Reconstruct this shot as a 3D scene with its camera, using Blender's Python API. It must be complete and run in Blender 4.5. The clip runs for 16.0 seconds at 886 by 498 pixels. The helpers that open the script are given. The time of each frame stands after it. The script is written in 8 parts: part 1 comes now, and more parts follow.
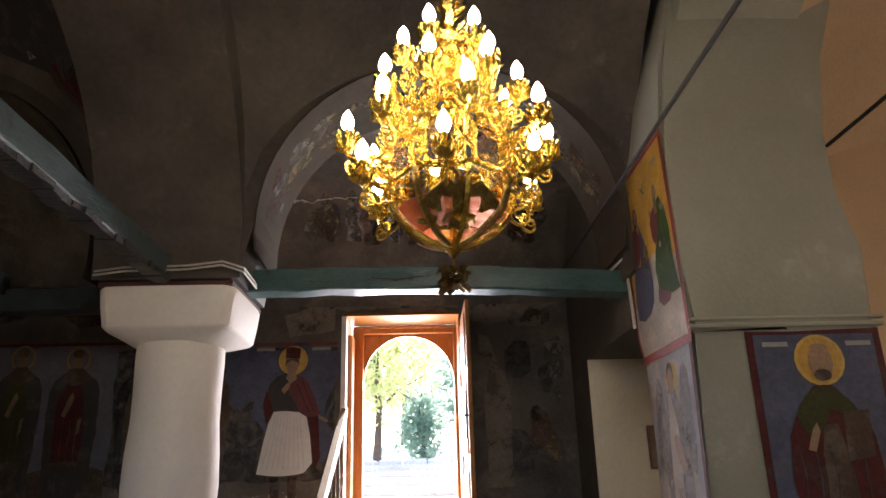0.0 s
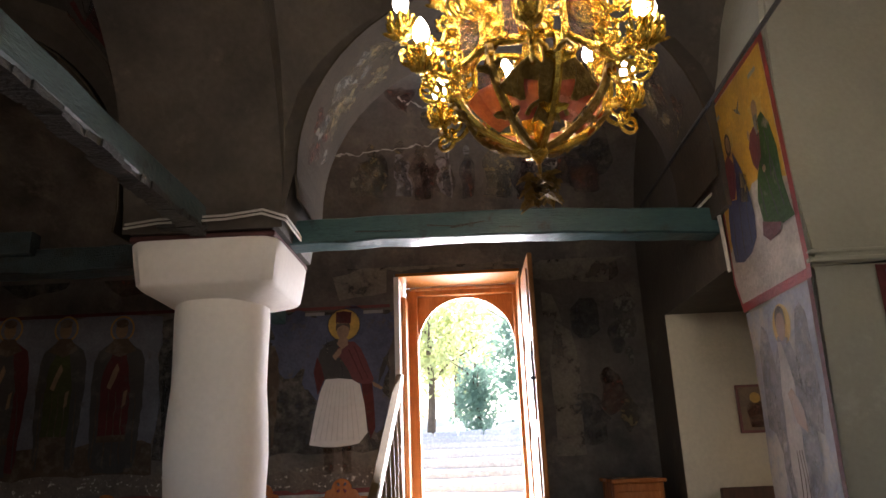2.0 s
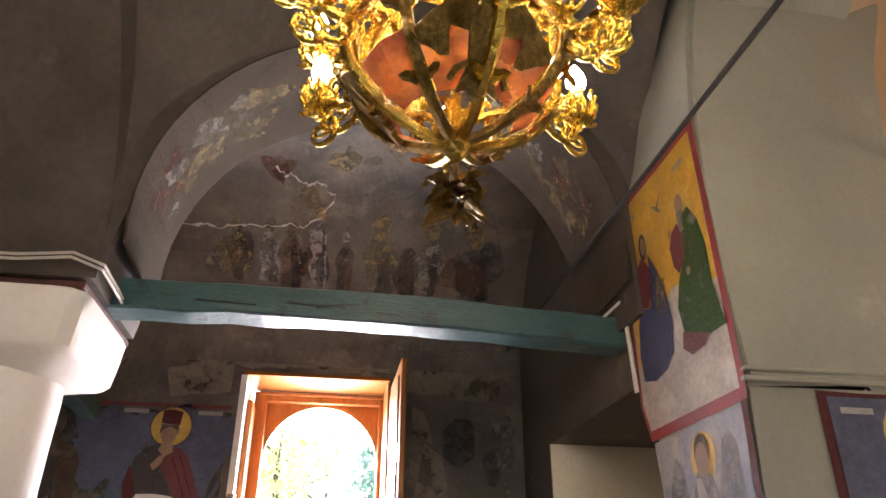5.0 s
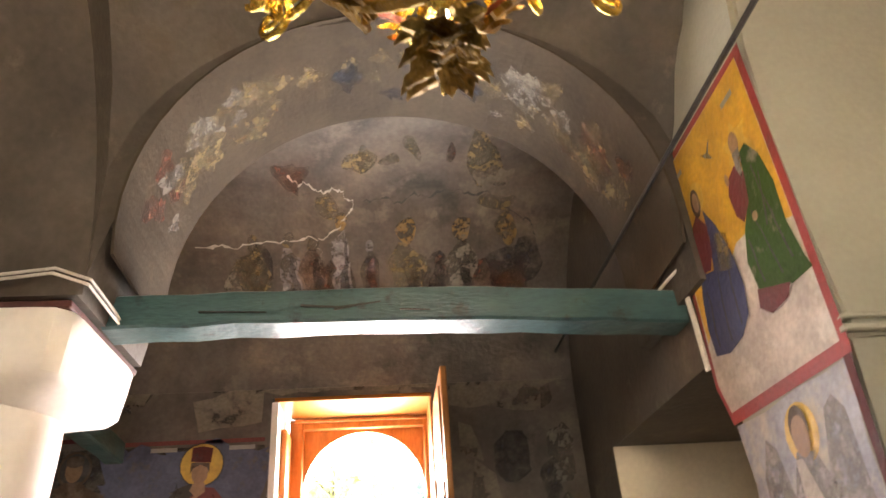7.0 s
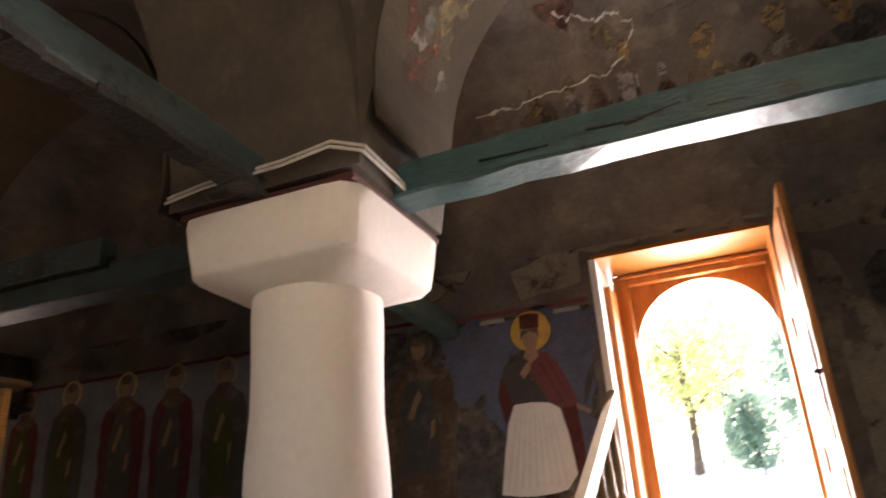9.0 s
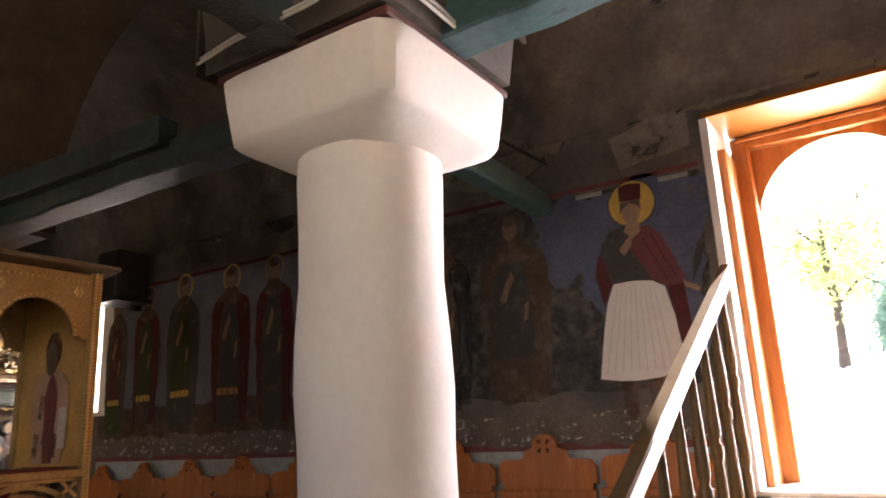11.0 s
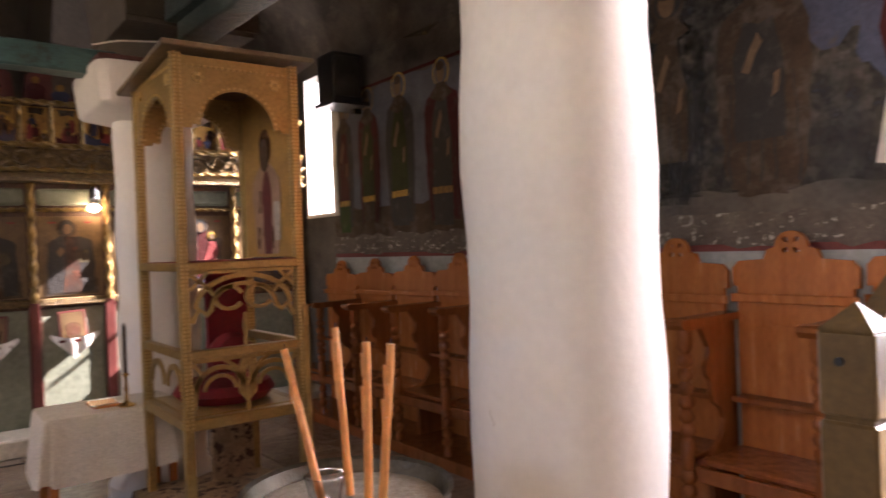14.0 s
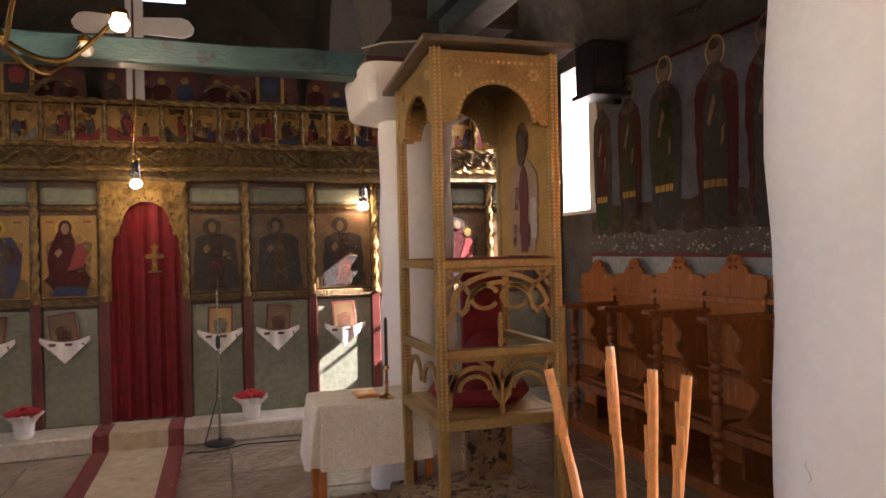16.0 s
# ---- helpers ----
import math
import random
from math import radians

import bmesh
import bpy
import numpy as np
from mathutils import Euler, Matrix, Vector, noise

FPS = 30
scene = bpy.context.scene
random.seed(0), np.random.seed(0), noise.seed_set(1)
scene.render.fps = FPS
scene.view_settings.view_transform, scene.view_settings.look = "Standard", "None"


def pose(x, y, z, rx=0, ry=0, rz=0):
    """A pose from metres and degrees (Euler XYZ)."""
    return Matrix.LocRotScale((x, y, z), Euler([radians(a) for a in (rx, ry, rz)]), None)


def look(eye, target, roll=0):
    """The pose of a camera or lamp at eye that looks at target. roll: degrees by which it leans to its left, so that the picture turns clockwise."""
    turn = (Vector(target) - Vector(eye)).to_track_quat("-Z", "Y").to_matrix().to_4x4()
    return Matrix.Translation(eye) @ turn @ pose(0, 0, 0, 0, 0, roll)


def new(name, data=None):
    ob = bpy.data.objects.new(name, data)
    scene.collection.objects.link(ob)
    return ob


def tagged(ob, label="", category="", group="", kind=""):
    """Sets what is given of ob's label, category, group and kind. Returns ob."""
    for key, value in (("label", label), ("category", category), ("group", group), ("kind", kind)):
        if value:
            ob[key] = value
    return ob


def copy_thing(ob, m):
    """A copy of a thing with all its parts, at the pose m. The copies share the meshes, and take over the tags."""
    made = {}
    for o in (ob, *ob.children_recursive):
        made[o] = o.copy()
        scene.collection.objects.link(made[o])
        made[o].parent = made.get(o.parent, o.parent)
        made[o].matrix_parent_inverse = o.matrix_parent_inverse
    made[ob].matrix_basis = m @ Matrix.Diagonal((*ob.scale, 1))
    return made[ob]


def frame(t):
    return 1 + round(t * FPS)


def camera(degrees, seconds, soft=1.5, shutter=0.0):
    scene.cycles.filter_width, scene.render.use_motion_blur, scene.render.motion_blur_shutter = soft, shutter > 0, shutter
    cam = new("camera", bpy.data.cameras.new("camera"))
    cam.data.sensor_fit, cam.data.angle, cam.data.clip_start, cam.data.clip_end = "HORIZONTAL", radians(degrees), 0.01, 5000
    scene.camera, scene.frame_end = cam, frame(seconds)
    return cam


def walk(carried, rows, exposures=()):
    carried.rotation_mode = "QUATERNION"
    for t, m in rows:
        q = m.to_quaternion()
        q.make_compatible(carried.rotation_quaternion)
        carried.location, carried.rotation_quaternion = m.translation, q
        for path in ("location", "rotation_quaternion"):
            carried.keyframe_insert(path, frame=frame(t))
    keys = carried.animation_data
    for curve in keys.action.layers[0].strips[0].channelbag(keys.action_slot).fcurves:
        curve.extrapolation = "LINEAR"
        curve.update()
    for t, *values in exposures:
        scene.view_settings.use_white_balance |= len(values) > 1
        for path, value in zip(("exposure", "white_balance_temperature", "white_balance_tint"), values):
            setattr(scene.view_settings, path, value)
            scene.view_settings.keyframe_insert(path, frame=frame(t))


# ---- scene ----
cam = camera(63.5, 16.0, shutter=0.4)
PATH = [
    (0, (-0.019, -0.005, 1.748), (0.05, 1.895, 2.369), -1.6),
    (0.5, (-0.155, 0.127, 1.734), (-0.022, 2.031, 2.331), -2.4),
    (1, (-0.181, 0.28, 1.734), (-0.002, 2.195, 2.285), -2.4),
    (1.5, (-0.126, 0.44, 1.726), (-0.16, 2.357, 2.294), -3.4),
    (2, (-0.124, 0.558, 1.715), (-0.182, 2.477, 2.276), -2.3),
    (2.5, (-0.172, 0.704, 1.713), (-0.029, 2.617, 2.279), -1.8),
    (3, (-0.159, 0.851, 1.724), (0.15, 2.736, 2.316), -1.3),
    (3.5, (-0.086, 0.971, 1.744), (0.201, 2.835, 2.409), -1.6),
    (4, (-0.093, 1.089, 1.742), (0.214, 2.933, 2.454), -0.1),
    (4.2, (-0.12, 1.158, 1.747), (0.208, 2.978, 2.507), 0.4),
    (6.3, (-0.064, 1.606, 1.747), (0.112, 3.348, 2.713), -0.3),
    (6.5, (-0.057, 1.68, 1.75), (0.113, 3.417, 2.728), -0.7),
    (7, (0.014, 1.799, 1.741), (0.191, 3.545, 2.7), -4.0),
    (7.5, (0.125, 1.926, 1.739), (-0.041, 3.709, 2.629), -3.0),
    (8, (0.145, 2.04, 1.713), (-0.214, 3.827, 2.536), -2.8),
    (8.5, (0.065, 2.182, 1.706), (-0.357, 3.959, 2.522), -3.4),
    (9, (0.019, 2.309, 1.708), (-0.674, 4.042, 2.428), -3.9),
    (9.2, (0.05, 2.374, 1.722), (-0.739, 4.08, 2.406), -3.2),
    (11.3, (0.07, 2.859, 1.632), (-1.096, 4.422, 2.078), -2.7),
    (11.5, (0.061, 2.9, 1.631), (-1.208, 4.383, 2.066), -2.6),
    (12, (0.076, 2.992, 1.613), (-1.361, 4.324, 2.014), -1.9),
    (12.5, (0.077, 3.049, 1.587), (-1.401, 4.36, 1.899), -2.0),
    (13, (0.015, 3.141, 1.56), (-1.459, 4.486, 1.691), -1.5),
    (13.5, (-0.073, 3.223, 1.554), (-1.53, 4.593, 1.573), -1.1),
    (14, (-0.11, 3.315, 1.558), (-1.702, 4.525, 1.545), -2.1),
    (14.5, (-0.147, 3.384, 1.547), (-1.961, 4.225, 1.549), -1.8),
    (15, (-0.154, 3.401, 1.564), (-2.069, 3.98, 1.543), -1.4),
    (15.5, (-0.256, 3.418, 1.558), (-2.183, 3.95, 1.509), -1.4),
    (16, (-0.378, 3.407, 1.569), (-2.287, 4.004, 1.569), -1.3),
]
EXPOSURES = [(0, 2.25, 6500, 20), (1.5, 2.2, 6500, 20), (2.5, 2.05, 6500, 20), (3.5, 2.52, 6500, 24), (4.2, 2.7, 6500, 24), (6.4, 3.69, 6700, 20), (7, 3.69, 7300, 20), (8, 3.1, 7300, 24), (9, 2.6, 7300, 24), (11.5, 3.05, 6700, 24), (12.5, 3.4, 6800, 26), (13.5, 3.41, 6600, 26), (16, 3.54, 6600, 26)]
walk(cam, [(t, look(eye, target, roll)) for t, eye, target, roll in PATH], EXPOSURES)

# ---- light ----
world = bpy.data.worlds.new("sky")
scene.world = world
world.use_nodes = True
wn = world.node_tree.nodes
sky = wn.new("ShaderNodeTexSky")
sky.sky_type, sky.sun_disc = "NISHITA", False
SUN_DIR = Vector((0.214, 1.0, 0.72)).normalized()
sky.sun_elevation, sky.sun_rotation = math.asin(SUN_DIR.z), math.atan2(SUN_DIR.x, SUN_DIR.y)
wn["Background"].inputs["Strength"].default_value = 0.15
world.node_tree.links.new(sky.outputs[0], wn["Background"].inputs["Color"])
sun = new("sun", bpy.data.lights.new("sun", "SUN"))
sun.data.energy, sun.data.angle, sun.data.color = 5.0, radians(0.5), (1, 0.95, 0.86)
sun.matrix_world = look(SUN_DIR * 30, (0, 0, 0))


def opening_light(name, eye, target, w, h, power, color=(0.92, 0.96, 1.0)):
    lamp = new(name, bpy.data.lights.new(name, "AREA"))
    lamp.data.shape, lamp.data.size, lamp.data.size_y = "RECTANGLE", w, h
    lamp.data.energy, lamp.data.color = power, color
    lamp.matrix_world = look(eye, target)
    return lamp


opening_light("door_daylight", (-0.14, 8.25, 2.25), (-0.14, 3, 2.1), 1.5, 2.1, 62)
opening_light("window_daylight", (-7.1, 7.80, 2.75), (-6.6, 5, 1.6), 0.5, 1.4, 9)
# added fill lamps on the unseen north side, standing for assumed windows
opening_light("north_window_daylight", (0.3, -1.75, 2.6), (0, 4, 2.2), 1.0, 1.2, 0.9, (1.0, 0.96, 0.92))
opening_light("north_window_daylight", (-3.4, -1.75, 2.6), (-3.4, 4, 1.8), 1.0, 1.2, 1.0, (1.0, 0.93, 0.86))
opening_light("north_window_daylight", (-6.4, -1.75, 2.6), (-6.4, 4, 1.6), 0.8, 1.2, 0.65, (1.0, 0.90, 0.80))
# added warm fill for the west bay and recess; no window stands here
opening_light("west_window_daylight", (4.55, 2.2, 2.6), (2.6, 5.2, 2.9), 0.6, 1.0, 7.0, (1.0, 0.86, 0.66))

# ---- materials ----
MATS = {}


def pm(name, c1, c2, rough=0.6, metal=0.0, scale=4.0, bump=0.15, fine=None, stain=None, amount=0.5, stain_scale=0.7,
       grain=None, per_object=0.0, stain_hard=0.12, vary=0.2, lost=0.0, lost_scale=11):
    """Two-scale procedural surface: broad mottling c1-c2, fine grain with bump, optional shaped stains."""
    if name in MATS:
        return MATS[name]
    m = MATS[name] = bpy.data.materials.new(name)
    m.use_nodes = True
    n, l = m.node_tree.nodes, m.node_tree.links
    b = n["Principled BSDF"]
    tc = n.new("ShaderNodeTexCoord")
    src = tc.outputs["Object"]
    if grain:
        mp = n.new("ShaderNodeMapping")
        mp.inputs["Scale"].default_value = grain
        l.new(src, mp.inputs[0])
        src = mp.outputs[0]
    n1 = n.new("ShaderNodeTexNoise")
    n1.inputs["Scale"].default_value, n1.inputs["Detail"].default_value = scale, 6
    n1.inputs["Roughness"].default_value = 0.6
    l.new(src, n1.inputs["Vector"])
    r = n.new("ShaderNodeValToRGB")
    r.color_ramp.elements[0].position, r.color_ramp.elements[1].position = 0.32, 0.68
    r.color_ramp.elements[0].color, r.color_ramp.elements[1].color = (*c1, 1), (*c2, 1)
    l.new(n1.outputs["Fac"], r.inputs[0])
    col = r.outputs[0]
    n2 = n.new("ShaderNodeTexNoise")
    n2.inputs["Scale"].default_value, n2.inputs["Detail"].default_value = fine or scale * 9, 4
    l.new(src, n2.inputs["Vector"])
    if stain:
        n3 = n.new("ShaderNodeTexNoise")
        n3.inputs["Scale"].default_value, n3.inputs["Detail"].default_value = stain_scale, 9
        n3.inputs["Roughness"].default_value = 0.68
        l.new(tc.outputs["Object"], n3.inputs["Vector"])
        r3 = n.new("ShaderNodeMapRange")
        r3.inputs["From Min"].default_value, r3.inputs["From Max"].default_value = 1 - amount, 1 - amount + stain_hard
        l.new(n3.outputs["Fac"], r3.inputs[0])
        mx = n.new("ShaderNodeMix")
        mx.data_type = "RGBA"
        l.new(r3.outputs[0], mx.inputs["Factor"])
        l.new(col, mx.inputs["A"])
        mx.inputs["B"].default_value = (*stain, 1)
        col = mx.outputs["Result"]
    hs = n.new("ShaderNodeHueSaturation")
    mr = n.new("ShaderNodeMapRange")
    mr.inputs["From Min"].default_value, mr.inputs["From Max"].default_value = 0.25, 0.75
    mr.inputs["To Min"].default_value, mr.inputs["To Max"].default_value = 1 - vary, 1 + vary
    l.new(n2.outputs["Fac"], mr.inputs[0])
    val = mr.outputs[0]
    if per_object:
        oi = n.new("ShaderNodeObjectInfo")
        mo = n.new("ShaderNodeMapRange")
        mo.inputs["To Min"].default_value, mo.inputs["To Max"].default_value = 1 - per_object, 1 + per_object
        l.new(oi.outputs["Random"], mo.inputs[0])
        mm = n.new("ShaderNodeMath")
        mm.operation = "MULTIPLY"
        l.new(val, mm.inputs[0]), l.new(mo.outputs[0], mm.inputs[1])
        val = mm.outputs[0]
    l.new(val, hs.inputs["Value"]), l.new(col, hs.inputs["Color"])
    l.new(hs.outputs[0], b.inputs["Base Color"])
    b.inputs["Metallic"].default_value = metal
    rr = n.new("ShaderNodeMapRange")
    rr.inputs["To Min"].default_value, rr.inputs["To Max"].default_value = max(0.03, rough - 0.12), min(1, rough + 0.12)
    l.new(n1.outputs["Fac"], rr.inputs[0]), l.new(rr.outputs[0], b.inputs["Roughness"])
    if bump:
        bp = n.new("ShaderNodeBump")
        bp.inputs["Strength"].default_value, bp.inputs["Distance"].default_value = bump, 0.02
        ad = n.new("ShaderNodeMath")
        ad.operation = "ADD"
        l.new(n1.outputs["Fac"], ad.inputs[0]), l.new(n2.outputs["Fac"], ad.inputs[1])
        l.new(ad.outputs[0], bp.inputs["Height"]), l.new(bp.outputs[0], b.inputs["Normal"])
    if lost:
        # flaked-away paint lets the plaster behind it show
        n4 = n.new("ShaderNodeTexNoise")
        n4.inputs["Scale"].default_value, n4.inputs["Detail"].default_value, n4.inputs["Roughness"].default_value = lost_scale, 5, 0.7
        l.new(tc.outputs["Object"], n4.inputs["Vector"])
        r4 = n.new("ShaderNodeMapRange")
        r4.inputs["From Min"].default_value, r4.inputs["From Max"].default_value = lost + 0.15, lost + 0.47
        r4.inputs["To Max"].default_value = 0.85
        l.new(n4.outputs["Fac"], r4.inputs[0])
        tp, ms = n.new("ShaderNodeBsdfTransparent"), n.new("ShaderNodeMixShader")
        l.new(r4.outputs[0], ms.inputs[0]), l.new(tp.outputs[0], ms.inputs[1]), l.new(b.outputs[0], ms.inputs[2])
        l.new(ms.outputs[0], n["Material Output"].inputs["Surface"])
    return m


FRESCO = pm("sooty_fresco_plaster", (0.058, 0.052, 0.047), (0.168, 0.145, 0.122), 0.62, scale=2.3, bump=0.28, fine=30, vary=0.14,
            stain=(0.20, 0.168, 0.135), amount=0.45, stain_scale=2.9, stain_hard=0.15)
FRESCO_DARK = pm("dark_fresco_plaster", (0.058, 0.050, 0.042), (0.115, 0.098, 0.080), 0.6, scale=1.7, bump=0.24, fine=26, vary=0.12,
                 stain=(0.16, 0.135, 0.105), amount=0.41, stain_scale=3.6, stain_hard=0.16)
ARCH_BAND = pm("faded_arch_fresco", (0.056, 0.045, 0.033), (0.090, 0.072, 0.053), 0.7, scale=2.4, bump=0.22, fine=34, vary=0.10,
               stain=(0.105, 0.082, 0.056), amount=0.44, stain_scale=5, stain_hard=0.2)
WHITEWASH = pm("cream_whitewash", (0.75, 0.71, 0.665), (0.80, 0.765, 0.725), 0.7, scale=0.9, bump=0.05, fine=30, vary=0.035,
            stain=(0.69, 0.65, 0.605), amount=0.40, stain_scale=1.6)
PIER_PAINT = pm("pale_green_limewash", (0.285, 0.285, 0.235), (0.345, 0.345, 0.29), 0.75, scale=1.0, bump=0.14, fine=40, vary=0.05,
                stain=(0.41, 0.405, 0.355), amount=0.40, stain_scale=2.0)
OCHRE_WALL = pm("warm_ochre_plaster", (0.52, 0.37, 0.23), (0.6, 0.44, 0.28), 0.75, scale=1.2, bump=0.15, fine=40, vary=0.06)
CREAM_WALL = pm("cream_wall_plaster", (0.6, 0.55, 0.43), (0.68, 0.63, 0.5), 0.75, scale=1.3, bump=0.15, fine=40, vary=0.06)
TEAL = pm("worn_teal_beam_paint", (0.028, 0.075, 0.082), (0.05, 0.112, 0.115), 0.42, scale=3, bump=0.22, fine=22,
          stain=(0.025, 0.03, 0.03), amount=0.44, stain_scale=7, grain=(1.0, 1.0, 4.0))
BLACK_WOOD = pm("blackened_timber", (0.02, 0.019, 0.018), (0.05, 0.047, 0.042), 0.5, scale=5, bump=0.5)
P_SMUDGE = pm("brown_smudge", (0.45, 0.39, 0.32), (0.55, 0.49, 0.42), 0.8, scale=20, bump=0.0)
MAROON = pm("maroon_border_paint", (0.14, 0.03, 0.03), (0.2, 0.05, 0.045), 0.7, scale=6, bump=0.2)
SOOT_RED = pm("sooted_red_paint", (0.06, 0.018, 0.016), (0.1, 0.03, 0.026), 0.7, scale=6, bump=0.2)
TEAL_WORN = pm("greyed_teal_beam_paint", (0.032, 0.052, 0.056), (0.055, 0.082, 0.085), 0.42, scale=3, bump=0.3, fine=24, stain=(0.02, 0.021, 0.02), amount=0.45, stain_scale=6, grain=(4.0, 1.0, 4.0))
# darker, bumpier teal for the beams along the arcade
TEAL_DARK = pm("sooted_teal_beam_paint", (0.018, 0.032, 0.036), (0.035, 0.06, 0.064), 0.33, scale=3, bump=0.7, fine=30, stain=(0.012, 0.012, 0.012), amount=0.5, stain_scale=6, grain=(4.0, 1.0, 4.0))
FLOOR_STONE = pm("polished_flagstone", (0.20, 0.15, 0.115), (0.31, 0.245, 0.195), 0.14, scale=3.6, bump=0.5, fine=17,
                 stain=(0.11, 0.085, 0.068), amount=0.42, stain_scale=3, per_object=0.12)
MORTAR = pm("floor_joint_mortar", (0.19, 0.155, 0.125), (0.27, 0.225, 0.185), 0.5, scale=8)
IRON = pm("dark_iron", (0.02, 0.02, 0.02), (0.05, 0.045, 0.04), 0.5, metal=0.6, scale=20, bump=0.2)


# ---- mesh helpers ----
def finish(name, bm, mat, parent=None, label="", smooth=False):
    bmesh.ops.recalc_face_normals(bm, faces=bm.faces)
    me = bpy.data.meshes.new(name)
    bm.to_mesh(me)
    bm.free()
    if smooth:
        me.polygons.foreach_set("use_smooth", [True] * len(me.polygons))
        me.set_sharp_from_angle(angle=radians(38))
    me.materials.append(mat)
    ob = new(name, me)
    if parent:
        ob.parent = parent
    if label:
        ob["label"] = label
    return ob


def part(name, bm, material, parent, label="", smooth=False):
    return finish(name, bm, material, parent, label, smooth)


def thing(name, label, category, group="", kind="", at=(0, 0, 0)):
    ob = new(name)
    ob.location = at
    ob.empty_display_size = 0.1
    return tagged(ob, label, category, group, kind)


def box(bm, x0, x1, y0, y1, z0, z1, bevel=0.0, seg=1):
    r = bmesh.ops.create_cube(bm, size=1.0, matrix=Matrix.LocRotScale(
        ((x0 + x1) / 2, (y0 + y1) / 2, (z0 + z1) / 2), None, (abs(x1 - x0), abs(y1 - y0), abs(z1 - z0))))
    if bevel:
        es = list({e for v in r["verts"] for e in v.link_edges})
        bmesh.ops.bevel(bm, geom=es, offset=bevel, segments=seg, affect="EDGES", profile=0.5)
    return bm


def boxes(*specs, bevel=0.0):
    bm = bmesh.new()
    for s in specs:
        box(bm, *s, bevel=bevel)
    return bm


def lathe(bm, profile, segs=20, at=(0, 0, 0), wobble=0.0, axis=None):
    """Turns (radius, z) pairs round the z axis at a place (or along axis, a matrix)."""
    rings = []
    m = axis or Matrix.Translation(at)
    for r, z in profile:
        ring = []
        for i in range(segs):
            a = 2 * math.pi * i / segs
            k = r * (1 + wobble * noise.noise((math.cos(a) * 1.5, math.sin(a) * 1.5, z * 1.2)))
            ring.append(bm.verts.new(m @ Vector((k * math.cos(a), k * math.sin(a), z))))
        rings.append(ring)
    for a, b in zip(rings, rings[1:]):
        for i in range(segs):
            bm.faces.new((a[i], a[(i + 1) % segs], b[(i + 1) % segs], b[i]))
    if profile[0][0] > 1e-4:
        bm.faces.new(rings[0][::-1])
    if profile[-1][0] > 1e-4:
        bm.faces.new(rings[-1])
    return bm


def tube(bm, pts, r, segs=8, taper=None):
    """A round bar along points; taper: radius factor at the end."""
    pts = [Vector(p) for p in pts]
    rings, side = [], None
    for i, p in enumerate(pts):
        d = (pts[min(i + 1, len(pts) - 1)] - pts[max(i - 1, 0)]).normalized()
        if side is None:
            side = d.orthogonal().normalized()
        side = (side - d * side.dot(d)).normalized()
        up = d.cross(side)
        k = r * (1 + ((taper or 1) - 1) * i / max(1, len(pts) - 1))
        rings.append([bm.verts.new(p + k * (math.cos(2 * math.pi * j / segs) * side + math.sin(2 * math.pi * j / segs) * up)) for j in range(segs)])
    for a, b in zip(rings, rings[1:]):
        for j in range(segs):
            bm.faces.new((a[j], a[(j + 1) % segs], b[(j + 1) % segs], b[j]))
    bm.faces.new(rings[0][::-1]), bm.faces.new(rings[-1])
    return bm


def slab(bm, outline, depth, m=None, holes=()):
    """A 2D outline (x, z), with holes, given thickness along y; m places it."""
    m = m or Matrix.Identity(4)
    loops = [list(outline)] + [list(h) for h in holes]
    edges, rims = [], []
    for lp in loops:
        vs = [bm.verts.new((x, 0, z)) for x, z in lp]
        es = [bm.edges.new((vs[i], vs[(i + 1) % len(vs)])) for i in range(len(vs))]
        edges += es
        rims.append(vs)
    fill = bmesh.ops.triangle_fill(bm, edges=edges, use_beauty=True)
    front = [f for f in fill["geom"] if isinstance(f, bmesh.types.BMFace)]
    back = {}
    for vs in rims:
        for v in vs:
            back[v] = bm.verts.new(v.co + Vector((0, depth, 0)))
    for f in front:
        bm.faces.new([back[v] for v in reversed(f.verts)])
    for vs in rims:
        for i in range(len(vs)):
            a, b = vs[i], vs[(i + 1) % len(vs)]
            bm.faces.new((a, b, back[b], back[a]))
    for v in list(back) + list(back.values()):
        v.co = m @ v.co
    return bm


def arc(cx, cz, r, a0, a1, n=16, rz=None):
    return [(cx + r * math.cos(radians(a0 + (a1 - a0) * i / n)), cz + (rz or r) * math.sin(radians(a0 + (a1 - a0) * i / n))) for i in range(n + 1)]


def rough_up(bm, amount, scale, cuts=0):
    """Uneven hand-made surface."""
    for v in bm.verts:
        v.co += amount * noise.noise_vector(v.co * scale)
    return bm


def taper(bm, cx, cz, r, y0, y1, k0, k1):
    """Widens the arch rim at y0 and narrows it at y1, about the arch's centre."""
    for v in bm.verts:
        d = math.hypot(v.co.x - cx, v.co.z - cz)
        if abs(d - r) < 0.06 and v.co.z > 3.1:
            k = k0 + (k1 - k0) * (v.co.y - y0) / (y1 - y0)
            v.co.x, v.co.z = cx + (v.co.x - cx) * k, cz + (v.co.z - cz) * k
    return bm


# ---- structure ----
FLOOR, SILL = -0.10, 1.20
tagged(finish("floor", boxes((-9, 5.2, -1.8, 7.0, FLOOR - 0.2, FLOOR - 0.012)), MORTAR), "worn stone church floor", "floor", kind="structure")

